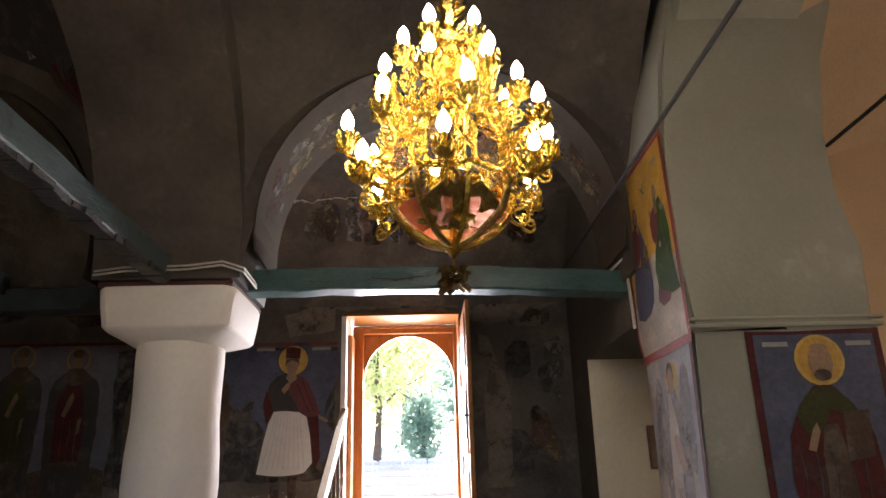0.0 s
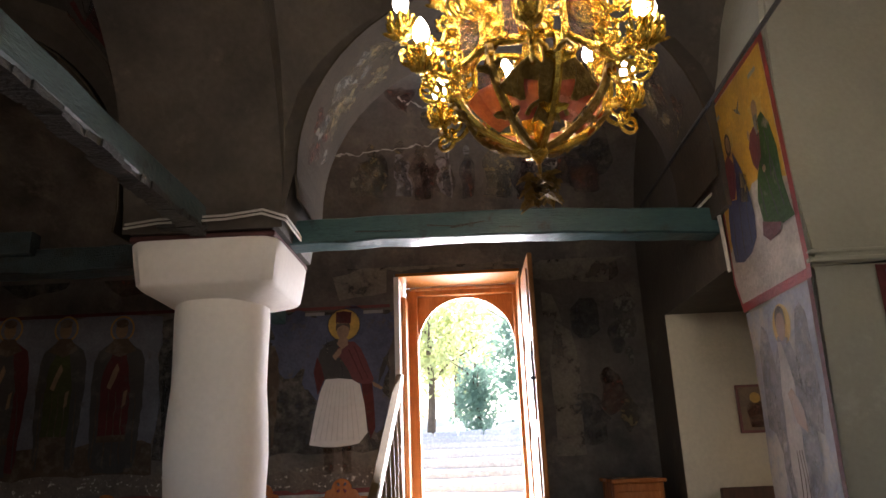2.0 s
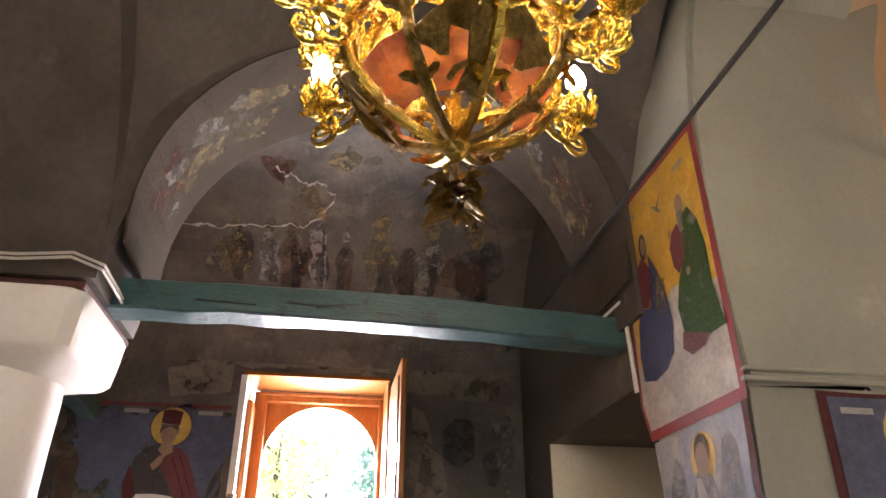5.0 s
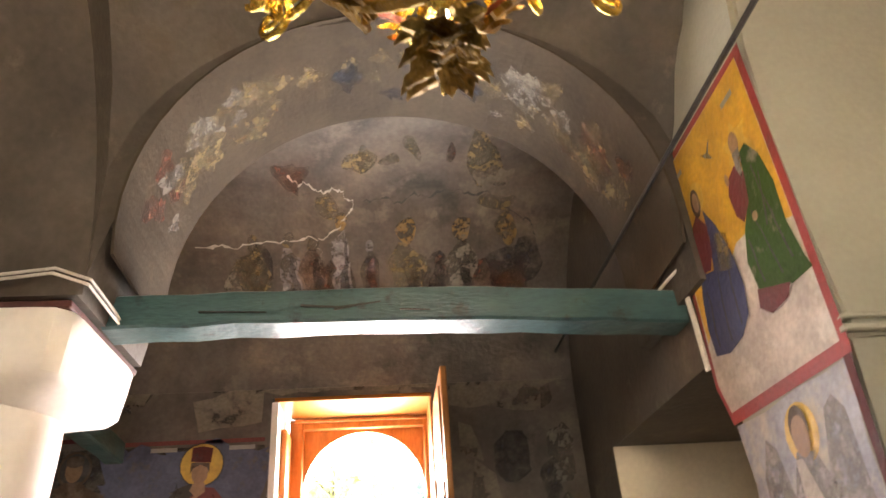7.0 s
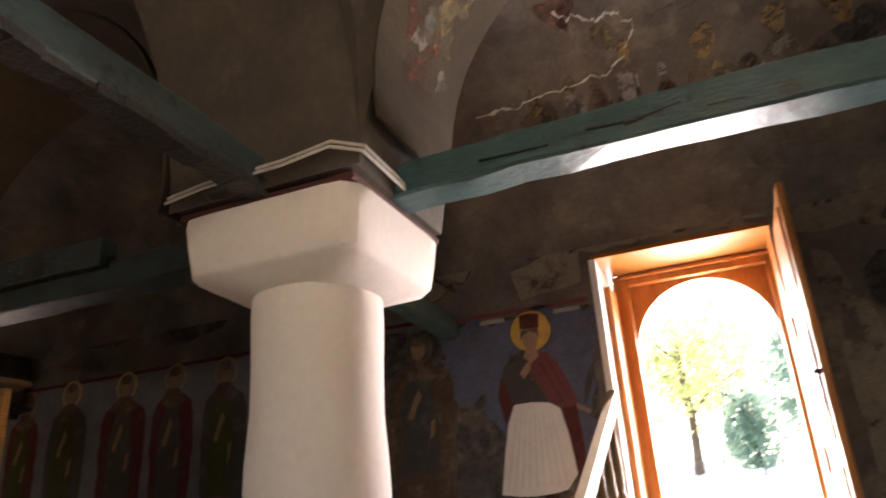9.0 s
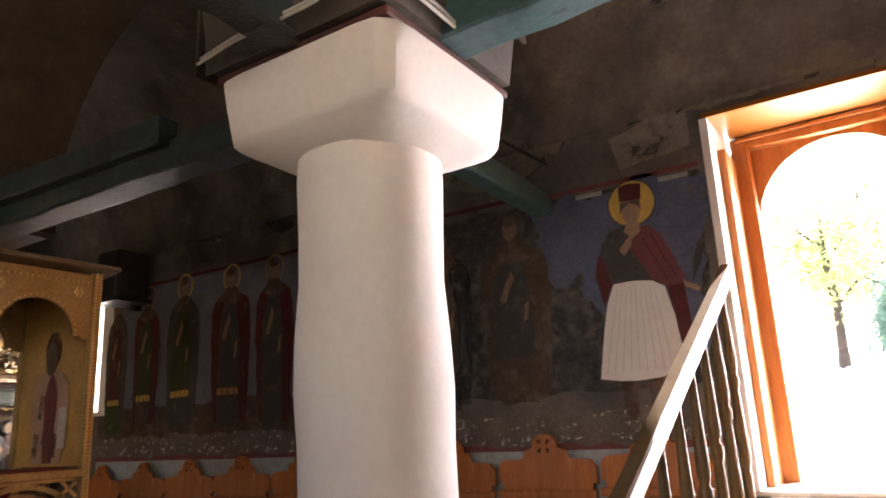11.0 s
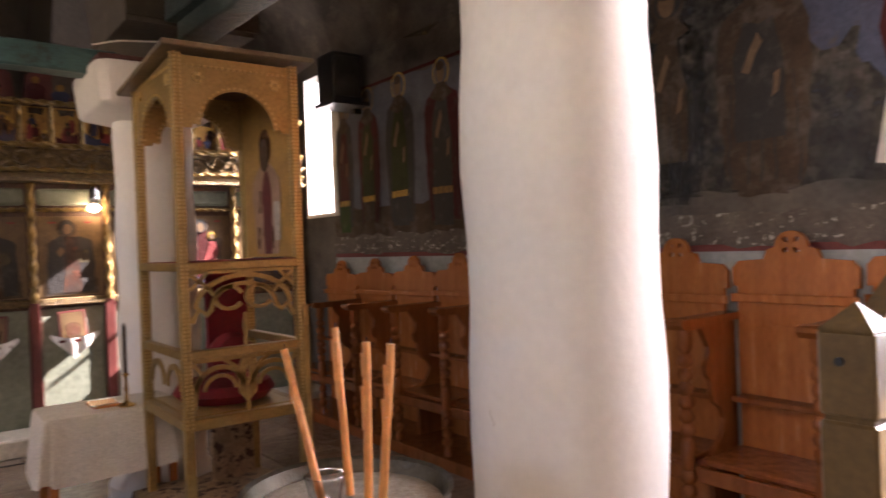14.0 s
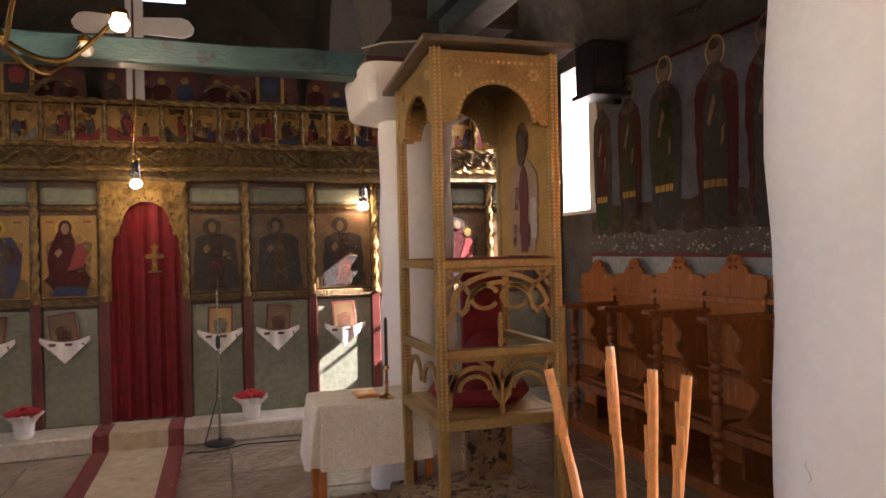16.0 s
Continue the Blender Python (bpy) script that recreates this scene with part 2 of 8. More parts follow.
# south wall with the door and one window
W0, W1 = 7.02, 7.75
bm = boxes((-9, -7.46, W0, W1, -0.3, 5.2), (-6.70, -0.79, W0, W1, -0.3, 5.2), (-7.46, -6.70, W0, W1, -0.3, 1.9), (-7.46, -6.70, W0, W1, 4.0, 5.2),
           (0.38, 5.2, W0, W1, -0.3, 5.2), (-0.79, 0.38, W0, W1, 3.385, 5.2), (-0.79, 0.38, W0, W1, -0.3, SILL))
tagged(finish("wall_south", bm, FRESCO), "dark smoke-stained frescoed plaster wall", "wall", kind="structure")
# unseen wall; its three openings are added to go with the fill lamps
tagged(finish("wall_north", boxes((-9, 5.2, -2.5, -1.8, -0.3, 1.9), (-9, 5.2, -2.5, -1.8, 3.3, 5.2), (-9, -6.9, -2.5, -1.8, 1.9, 3.3), (-5.9, -3.9, -2.5, -1.8, 1.9, 3.3), (-2.9, -0.3, -2.5, -1.8, 1.9, 3.3), (0.9, 5.2, -2.5, -1.8, 1.9, 3.3)), FRESCO), "plain dark plaster wall", "wall", kind="structure")
tagged(finish("wall_west", boxes((4.6, 5.2, -1.8, 7.02, -0.3, 6.2)), OCHRE_WALL), "warm ochre plaster wall", "wall", kind="structure")
tagged(finish("wall_east", boxes((-9.6, -9, -2.5, 7.02, -0.3, 4.42), (-9.6, -9, -2.5, 2.55, 4.42, 6.2), (-9.6, -9, 3.1, 7.02, 4.42, 6.2), (-9.6, -9, 2.55, 3.1, 4.85, 6.2)), FRESCO_DARK), "dark plaster wall behind the altar screen with a small window", "wall", kind="structure")

# arcade walls over the columns: arches west (to the pier), middle and east
def arcade(y0, y1, name):
    z0 = 3.05
    outline = [(-9, z0), (-7.56, z0)] + [(-6.7 + 0.85 * math.cos(math.pi - math.pi * i / 14), 3.3 + 0.95 * math.sin(math.pi * i / 14)) for i in range(15)]
    outline += [(-5.84, z0), (-4.88, z0)] + [(-3.5 + 1.36 * math.cos(math.pi - math.pi * i / 24), 3.25 + 1.34 * math.sin(math.pi * i / 24)) for i in range(25)]
    outline += [(-2.09, z0), (-1.2, z0)] + [(0.138 + 1.25 * math.cos(math.pi - math.pi * i / 30), 3.40 + 1.25 * math.sin(math.pi * i / 30)) for i in range(31)]
    outline += [(1.40, z0), (1.46, z0), (1.46, 5.9), (-9, 5.9)]
    bm = slab(bmesh.new(), outline, y1 - y0, Matrix.Translation((0, y0, 0)))
    taper(bm, 0.138, 3.40, 1.25, y0, y1, 1.0, 1.02)
    ob = finish(name, bm, FRESCO_DARK)
    tagged(ob, "frescoed arcade wall with round arches on columns", "arcade wall", kind="structure")
    return ob


arcade(4.5, 5.35, "wall_arcade_south")
arcade(0.15, 1.0, "wall_arcade_north")


def arch_lining(cx, cz, r, y0, y1, th, a0=0, a1=180, n=30):
    bm = bmesh.new()
    outer, inner = arc(cx, cz, r, a0, a1, n), arc(cx, cz, r - th, a0, a1, n)
    return slab(bm, outer + inner[::-1], y1 - y0, Matrix.Translation((0, y0, 0)))


tagged(finish("arch_soffit_south", taper(arch_lining(0.138, 3.40, 1.246, 4.488, 5.362, 0.012, -8, 188), 0.138, 3.40, 1.245, 4.5, 5.35, 1.0, 1.02), ARCH_BAND), "faded ornamental fresco band lining the arch", "arch", kind="structure")
tagged(finish("arch_soffit_middle", arch_lining(-3.5, 3.25, 1.336, 4.488, 5.362, 0.012, -8, 188), ARCH_BAND), "faded fresco band lining the arch", "arch", kind="structure")


# transverse arches over the nave
def transverse(x0, x1, name, mat, rise=1.62):
    c = 2.75
    inner = [(c + 1.75 * math.cos(math.pi * i / 30), 3.05 + rise * math.sin(math.pi * i / 30)) for i in range(31)]
    outline = inner + [(1.0, 6.1), (4.5, 6.1)]
    bm = slab(bmesh.new(), outline, x1 - x0)
    m = Matrix(((0, 1, 0, x0), (1, 0, 0, 0), (0, 0, 1, 0), (0, 0, 0, 1)))
    for v in bm.verts:
        v.co = m @ v.co
    return tagged(finish(name, bm, mat), "dark frescoed arch across the nave", "arch", kind="structure")


transverse(-2.13, -1.18, "arch_transverse_1", FRESCO_DARK)
transverse(-5.83, -4.9, "arch_transverse_2", FRESCO_DARK)
transverse(1.62, 2.4, "arch_transverse_3", PIER_PAINT, rise=1.75)


def sail(x0, x1, y0, y1, name, mat, zc=3.4, n=22):
    """Sail vault over a bay, a cap of a sphere through the bay's corners."""
    hx, hy = (x1 - x0) / 2, (y1 - y0) / 2
    rr = hx * hx + hy * hy + 0.02
    bm = bmesh.new()
    g = [[bm.verts.new((x0 + 2 * hx * i / n, y0 + 2 * hy * j / n, zc + 0.9 * math.sqrt(rr - (hx * (2 * i / n - 1)) ** 2 - (hy * (2 * j / n - 1)) ** 2))) for j in range(n + 1)] for i in range(n + 1)]
    for i in range(n):
        for j in range(n):
            bm.faces.new((g[i][j], g[i + 1][j], g[i + 1][j + 1], g[i][j + 1]))
    ex = bmesh.ops.extrude_face_region(bm, geom=list(bm.faces))
    for v in ex["geom"]:
        if isinstance(v, bmesh.types.BMVert):
            v.co.z += 0.25
    return tagged(finish(name, bm, mat, smooth=True), "dark painted plaster vault", "vault", kind="structure")


sail(-1.2, 1.5, 0.98, 4.52, "ceiling_vault_1", FRESCO_DARK)
sail(-4.92, -2.11, 0.98, 4.52, "ceiling_vault_2", FRESCO_DARK)
sail(-9.0, -5.8, 0.98, 4.52, "ceiling_vault_3", FRESCO_DARK, zc=3.2)
sail(2.40, 5.2, 0.98, 5.2, "ceiling_vault_4", OCHRE_WALL, zc=2.7)


# aisle vaults, a barrel along the wall
def aisle_z(y):
    return 3.3 + 1.5 * math.sqrt(max(0.0, 1 - ((min(max(y, 5.5), 7.02) - 5.5) / 1.52) ** 2))


def aisle_vault(name, flip=False):
    turns = [0.1 + (math.pi / 2 - 0.1) * i / 18 for i in range(19)]
    pts = [(5.5 + 1.52 * math.cos(a), 3.3 + 1.5 * math.sin(a)) for a in turns] + [(5.2, 4.8)]
    outline = pts + [(5.2, 5.1), (7.3, 5.1), (7.3, pts[0][1])]
    bm = slab(bmesh.new(), outline, 14.2)
    for v in bm.verts:
        y, z, x = v.co.x, v.co.z, v.co.y - 9
        v.co = (x, (5.22 - y) if flip else y, z)
    return tagged(finish(name, bm, FRESCO, smooth=True), "smoke-darkened frescoed barrel vault of the aisle", "vault", kind="structure")


aisle_vault("ceiling_aisle_south")
aisle_vault("ceiling_aisle_north", True)
tagged(finish("roof_cap", boxes((-9.6, 5.2, -2.5, 7.75, 6.1, 6.3)), FRESCO_DARK), "closing roof slab", "ceiling", kind="structure")

# cross wall closing the aisle, and the white wall behind it
tagged(finish("wall_cross", boxes((1.47, 2.45, 4.725, 7.02, 2.75, 5.0), (1.47, 1.9, 6.28, 7.02, -0.3, 2.75)), FRESCO_DARK), "dark plaster cross wall over a low opening", "wall", kind="structure")
tagged(finish("wall_niche", boxes((1.455, 5.0, 6.262, 6.28, -0.3, 2.746)), CREAM_WALL), "cream painted wall of the side recess", "wall", kind="structure")


tagged(finish("wall_west_bay", boxes((2.5, 5.2, 5.0, 5.35, 2.3, 6.0)), OCHRE_WALL), "warm ochre plaster wall over the west bay", "wall", kind="structure")

# ---- pier and columns ----
bm = bmesh.new()
prof = [(-0.1, 1.44, 2.5), (1.6, 1.44, 2.5), (2.48, 1.454, 2.5), (2.52, 1.453, 2.47), (2.95, 1.4435, 2.5), (3.3, 1.435, 2.42), (3.7, 1.425, 2.42), (4.2, 1.48, 2.5), (4.65, 1.58, 2.66), (5.2, 1.75, 2.9)]
rows = []
for z, xa, xb in prof:
    ya = 3.775 + (0.03 if z < 2.49 else 0)
    yb = 4.59 if z < 2.49 else 4.66 if z < 2.6 else 4.72
    rows.append([bm.verts.new((xa, ya, z)), bm.verts.new(((xa + xb) / 2, ya - 0.01, z)), bm.verts.new((xb, ya, z)), bm.verts.new((xb, yb, z)), bm.verts.new((xa, yb, z))])
for a, b in zip(rows, rows[1:]):
    for i in range(5):
        bm.faces.new((a[i], a[(i + 1) % 5], b[(i + 1) % 5], b[i]))
bm.faces.new(rows[0][::-1]), bm.faces.new(rows[-1])
bmesh.ops.bevel(bm, geom=[e for e in bm.edges if abs(e.verts[0].co.z - e.verts[1].co.z) > 0.05], offset=0.025, segments=2, affect="EDGES")
tagged(finish("pier", bm, PIER_PAINT, smooth=True), "massive pale green limewashed masonry pier", "pier", kind="structure")


def column(cx, cy, top, r0, r1, name):
    col = thing(name, "whitewashed round stone column with a blocky capital", "column", "nave columns", at=(cx, cy, FLOOR))
    bm = bmesh.new()
    h = top - FLOOR
    p = [(r0 + 0.09, 0), (r0 + 0.09, 0.1), (r0 + 0.05, 0.14), (r0 + 0.01, 0.2)]
    p += [(r0 + (r1 - r0) * k / 12 + 0.008 * math.sin(k * 1.7), 0.25 + (h - 0.42 - 0.25) * k / 12) for k in range(13)]
    p += [(r1 + 0.005, h - 0.33)]
    part("shaft", lathe(bm, p, 40, wobble=0.035), WHITEWASH, col, smooth=True)
    bm = bmesh.new()
    secs = [(h - 0.345, r1 + 0.004, r1 + 0.004, 1.0), (h - 0.33, r1 + 0.04, r1 + 0.05, 0.8), (h - 0.275, 0.418, 0.475, 0.08), (h - 0.25, 0.436, 0.494, 0.02), (h - 0.12, 0.455, 0.515, 0.01), (h - 0.015, 0.466, 0.526, 0.0), (h, 0.460, 0.520, 0.0)]
    rings = []
    for z, hx, hy, rnd in secs:
        ring = []
        for i in range(48):
            a = 2 * math.pi * (i + 0.5) / 48
            c, s = math.cos(a), math.sin(a)
            chamfered = 1 / max(abs(c), abs(s), (abs(c) + abs(s)) / 1.84)
            k = chamfered * (1 - rnd) + rnd
            ring.append(bm.verts.new((0.955 * hx * k * c, 0.84 * hy * k * s, z)))
        rings.append(ring)
    for a, b in zip(rings, rings[1:]):
        for i in range(48):
            bm.faces.new((a[i], a[(i + 1) % 48], b[(i + 1) % 48], b[i]))
    bm.faces.new(rings[0][::-1]), bm.faces.new(rings[-1])
    part("capital", bm, WHITEWASH, col, smooth=True)
    part("impost", box(bmesh.new(), -0.434, 0.434, -0.428, 0.428, h, h + 0.034, 0.006), SOOT_RED, col, "dark red painted edge")
    return col


column(-1.662, 4.955, 3.01, 0.31, 0.284, "column")
smudge = bpy.data.objects["column"]
for a, z, l, w in ((-87, 1.135, 0.05, 0.002),):
    bm = bmesh.new()
    prev = None
    for i in range(7):
        t, q = i / 6, radians(a + 1.5 * math.sin(i))
        ww = w * math.sin(math.pi * (0.1 + 0.8 * t)) / 0.3
        pair = [bm.verts.new((0.322 * math.cos(q + d * ww), 0.322 * math.sin(q + d * ww), z + l * t)) for d in (-1, 1)]
        if prev:
            bm.faces.new((prev[0], prev[1], pair[1], pair[0]))
        prev = pair
    part("smudge", bm, P_SMUDGE, smudge, "brown smudge on the whitewash")
column(-5.36, 4.77, 2.80, 0.275, 0.255, "column")
column(-1.66, 0.55, 3.01, 0.315, 0.29, "column")
column(-5.36, 0.72, 2.80, 0.275, 0.255, "column")
tagged(finish("wall_pier_north", boxes((1.45, 2.5, 0.15, 1.0, -0.1, 6.0)), PIER_PAINT), "pale limewashed pier", "pier", kind="structure")


# ---- beams ----
def beam(label, a, b, w, h, mat=TEAL, name="tie_beam", n=14, sag=0.0):
    """Rough hewn timber from a to b (middle of its underside)."""
    a, b = Vector(a), Vector(b)
    d = (b - a).normalized()
    s = d.cross(Vector((0, 0, 1))).normalized()
    bm = bmesh.new()
    rings = []
    for i in range(n + 1):
        t = i / n
        p = a.lerp(b, t) + Vector((0, 0, -sag * 4 * t * (1 - t)))
        ring = []
        for u, v in ((-0.5, 0.06), (-0.42, 0.0), (0.42, 0.0), (0.5, 0.06), (0.5, 0.94), (0.42, 1.0), (-0.42, 1.0), (-0.5, 0.94)):
            q = p + s * (u * w) + Vector((0, 0, v * h))
            ring.append(bm.verts.new(q + 0.012 * noise.noise_vector(q * 4.0)))
        rings.append(ring)
    for r0, r1 in zip(rings, rings[1:]):
        for i in range(8):
            bm.faces.new((r0[i], r0[(i + 1) % 8], r1[(i + 1) % 8], r1[i]))
    bm.faces.new(rings[0][::-1]), bm.faces.new(rings[-1])
    return tagged(finish(name, bm, mat), label, "beam", "tie beams")


beam("teal painted rough timber tie beam between column and pier", (-1.22, 4.93, 3.04), (1.44, 4.88, 2.97), 0.2, 0.165, sag=-0.03)
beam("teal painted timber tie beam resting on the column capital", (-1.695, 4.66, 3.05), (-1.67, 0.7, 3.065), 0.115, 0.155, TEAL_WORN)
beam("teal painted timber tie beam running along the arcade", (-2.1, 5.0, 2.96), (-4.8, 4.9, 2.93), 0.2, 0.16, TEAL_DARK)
beam("teal painted timber tie beam from column to wall", (-1.82, 5.42, 2.99), (-1.86, 7.03, 2.96), 0.13, 0.15)
beam("teal painted timber tie beam in front of the altar screen", (-5.30, 4.5, 2.76), (-5.30, 1.0, 2.79), 0.2, 0.16)


def rod(a, b, r=0.012):
    return tagged(finish("tie_rod", tube(bmesh.new(), [a, b], r, 8), IRON), "black iron tie rod spanning under the vault", "tie rod", "tie rods")


rod((1.22, 1.0, 3.47), (1.36, 7.03, 3.66))
rod((-2.0, 1.0, 3.45), (-1.95, 4.51, 3.42))
rod((-1.95, 5.34, 3.36), (-1.8, 7.03, 3.32))
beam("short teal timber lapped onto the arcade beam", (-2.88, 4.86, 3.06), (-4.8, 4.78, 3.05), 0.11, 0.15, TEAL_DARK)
rod((2.43, 3.80, 3.60), (2.43, 1.0, 3.60))
main_beam = bpy.data.objects["tie_beam"]
# uneven black strip along the underside of the transverse beam
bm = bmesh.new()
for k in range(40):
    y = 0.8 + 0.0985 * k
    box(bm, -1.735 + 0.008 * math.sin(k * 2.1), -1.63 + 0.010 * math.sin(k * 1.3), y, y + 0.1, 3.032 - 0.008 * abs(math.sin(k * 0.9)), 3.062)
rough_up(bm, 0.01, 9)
finish("charred_underside", bm, BLACK_WOOD, bpy.data.objects["tie_beam.001"], "rough black underside")
for x0, z0, l, h, a in ((-0.35, 3.115, 0.34, 0.012, 4), (-0.2, 3.09, 0.22, 0.02, -9), (0.1, 3.085, 0.3, 0.008, 3), (0.75, 3.075, 0.16, 0.022, 6), (0.85, 3.06, 0.3, 0.008, -3), (-0.8, 3.1, 0.3, 0.006, 2)):
    bm = box(bmesh.new(), 0, l, 0, 0.022, 0, h)
    rough_up(bm, 0.012, 14)
    for v in bm.verts:
        if v.co.x > l / 2:
            v.co.z = v.co.z * 0.3
        v.co = pose(x0, 4.806, z0, 0, a, 0) @ v.co
    finish("split", bm, BLACK_WOOD, main_beam, "dark split in the timber")



# ---- more materials ----
def shade(c, k):
    return tuple(min(1.0, v * k) for v in c)


def paint(name, c, rough=0.6, wear=0.24, worn=(0.2, 0.17, 0.14), ws=6, lost=0.0):
    return pm("paint_" + name, shade(c, 0.78), shade(c, 1.2), rough, scale=5, bump=0.2, fine=40, stain=worn, amount=wear + 0.17, stain_scale=ws, stain_hard=0.12, vary=0.12, lost=lost)


GOLD = pm("gilded_metal", (0.56, 0.37, 0.055), (0.80, 0.57, 0.13), 0.2, metal=1.0, scale=18, bump=0.35, fine=90)
OLD_GOLD = pm("old_gilt_wood", (0.15, 0.092, 0.028), (0.32, 0.205, 0.068), 0.42, metal=0.55, scale=14, bump=0.6, fine=60, stain=(0.07, 0.045, 0.02), amount=0.42, stain_scale=9)
DARK_GOLD = pm("tarnished_carving", (0.07, 0.043, 0.017), (0.19, 0.12, 0.042), 0.45, metal=0.4, scale=22, bump=0.8, fine=70)
BEAD_GOLD = pm("bright_gold_paint", (0.46, 0.32, 0.12), (0.58, 0.42, 0.18), 0.32, metal=0.4, scale=8, bump=0.1)
THRONE_GOLD = pm("matt_gold_paint", (0.27, 0.18, 0.062), (0.38, 0.26, 0.1), 0.36, metal=0.35, scale=6, bump=0.15, fine=50)
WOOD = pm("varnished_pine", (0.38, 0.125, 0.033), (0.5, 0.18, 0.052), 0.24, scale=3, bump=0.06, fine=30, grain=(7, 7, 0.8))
# same pine, with the shade low in the stalls put into its colour
WOOD_SHADED = pm("dark_varnished_pine", (0.23, 0.075, 0.024), (0.33, 0.115, 0.036), 0.17, scale=3, bump=0.08, fine=30, grain=(7, 7, 0.8))
WOOD_DOOR = pm("orange_brown_door_wood", (0.34, 0.13, 0.035), (0.48, 0.2, 0.06), 0.38, scale=3, bump=0.2, fine=30, grain=(7, 7, 0.8))
WOOD_GLOSS = pm("glossy_varnished_board", (0.22, 0.078, 0.011), (0.29, 0.108, 0.017), 0.45, scale=3, bump=0.04, fine=30, grain=(0.8, 7, 7))
WOOD_DARK = pm("dark_stained_wood", (0.05, 0.025, 0.015), (0.11, 0.05, 0.028), 0.4, scale=4, bump=0.2, grain=(6, 6, 1))
ROOF_BROWN = pm("dull_brown_board", (0.12, 0.085, 0.05), (0.19, 0.14, 0.085), 0.4, scale=5, bump=0.15)
RED_WOOD = pm("dark_red_painted_wood", (0.09, 0.02, 0.018), (0.15, 0.035, 0.03), 0.45, scale=5, bump=0.15)
RAIL_PAINT = pm("olive_drab_rail_paint", (0.10, 0.059, 0.019), (0.14, 0.084, 0.028), 0.48, scale=8, bump=0.08, fine=60)
GREEN_PANEL = pm("pale_green_panel_paint", (0.18, 0.20, 0.155), (0.24, 0.26, 0.205), 0.5, scale=2.5, bump=0.15, fine=25, stain=(0.19, 0.19, 0.15), amount=0.36, stain_scale=4)
VELVET = pm("crimson_cloth", (0.13, 0.004, 0.009), (0.21, 0.008, 0.016), 0.75, scale=9, bump=0.2, fine=120)
RED_PANEL = pm("red_glass_panel", (0.62, 0.13, 0.09), (0.72, 0.22, 0.15), 0.25, scale=8, bump=0.05)
WHITE_CLOTH = pm("white_cotton_cloth", (0.7, 0.66, 0.6), (0.8, 0.77, 0.72), 0.8, scale=6, bump=0.2, fine=90)
LACE = pm("white_lace", (0.74, 0.72, 0.7), (0.84, 0.82, 0.8), 0.8, scale=20, bump=0.5, fine=120)
MARBLE = pm("pale_step_marble", (0.5, 0.46, 0.4), (0.64, 0.6, 0.54), 0.35, scale=3, bump=0.15, stain=(0.36, 0.32, 0.27), amount=0.36, stain_scale=4)
BLACK = pm("black_plastic", (0.012, 0.012, 0.013), (0.022, 0.022, 0.024), 0.4, scale=30, bump=0.1)
CHROME = pm("brushed_steel", (0.42, 0.42, 0.42), (0.55, 0.55, 0.54), 0.25, metal=1.0, scale=20, bump=0.05)
TIN = pm("dull_tin", (0.06, 0.052, 0.04), (0.13, 0.115, 0.085), 0.45, metal=0.7, scale=9, bump=0.2)
BRASS = pm("polished_brass", (0.55, 0.34, 0.1), (0.72, 0.47, 0.16), 0.22, metal=1.0, scale=10, bump=0.08)
WOOD_GLOSS.node_tree.nodes["Principled BSDF"].inputs["Specular IOR Level"].default_value = 0.12
WOOD_DOOR.node_tree.nodes["Principled BSDF"].inputs["Specular IOR Level"].default_value = 0.25
RED_PANEL.node_tree.nodes["Principled BSDF"].inputs["Transmission Weight"].default_value = 0.35
RAIL_PAINT.node_tree.nodes["Principled BSDF"].inputs["Specular IOR Level"].default_value = 0.4
WAX = pm("orange_beeswax", (0.66, 0.26, 0.075), (0.72, 0.31, 0.095), 0.38, scale=9, bump=0.12, fine=50)
WAX.node_tree.nodes["Principled BSDF"].inputs["Subsurface Weight"].default_value = 0.3
WAX.node_tree.nodes["Principled BSDF"].inputs["Subsurface Radius"].default_value = (0.02, 0.01, 0.004)
CABLE = pm("white_cable", (0.55, 0.53, 0.48), (0.66, 0.63, 0.58), 0.5, scale=20, bump=0.05)
RUG_FIELD = pm("cream_runner_pile", (0.38, 0.3, 0.2), (0.52, 0.43, 0.3), 0.9, scale=9, bump=0.3, fine=150, stain=(0.3, 0.2, 0.11), amount=0.42, stain_scale=5)
RUG_EDGE = pm("maroon_runner_pile", (0.13, 0.028, 0.026), (0.21, 0.055, 0.048), 0.9, scale=12, bump=0.3, fine=150, stain=(0.36, 0.22, 0.13), amount=0.40, stain_scale=14)
RUG_PATTERN = pm("patterned_seat_rug", (0.21, 0.14, 0.085), (0.36, 0.265, 0.165), 0.9, scale=13, bump=0.4, fine=90, stain=(0.06, 0.03, 0.022), amount=0.48, stain_scale=15, stain_hard=0.05)
SAND = pm("tray_sand", (0.3, 0.26, 0.2), (0.45, 0.4, 0.33), 0.9, scale=40, bump=0.6, fine=160)
# leaf colours are lightened to carry the glare seen through the door
LEAF = pm("sunlit_leaves", (0.20, 0.28, 0.12), (0.38, 0.44, 0.22), 0.5, scale=2.5, bump=0)
LEAF_DARK = pm("cypress_leaves", (0.08, 0.15, 0.11), (0.16, 0.25, 0.19), 0.5, scale=3, bump=0)
BARK = pm("tree_bark", (0.08, 0.06, 0.045), (0.16, 0.12, 0.09), 0.85, scale=9, bump=0.6)
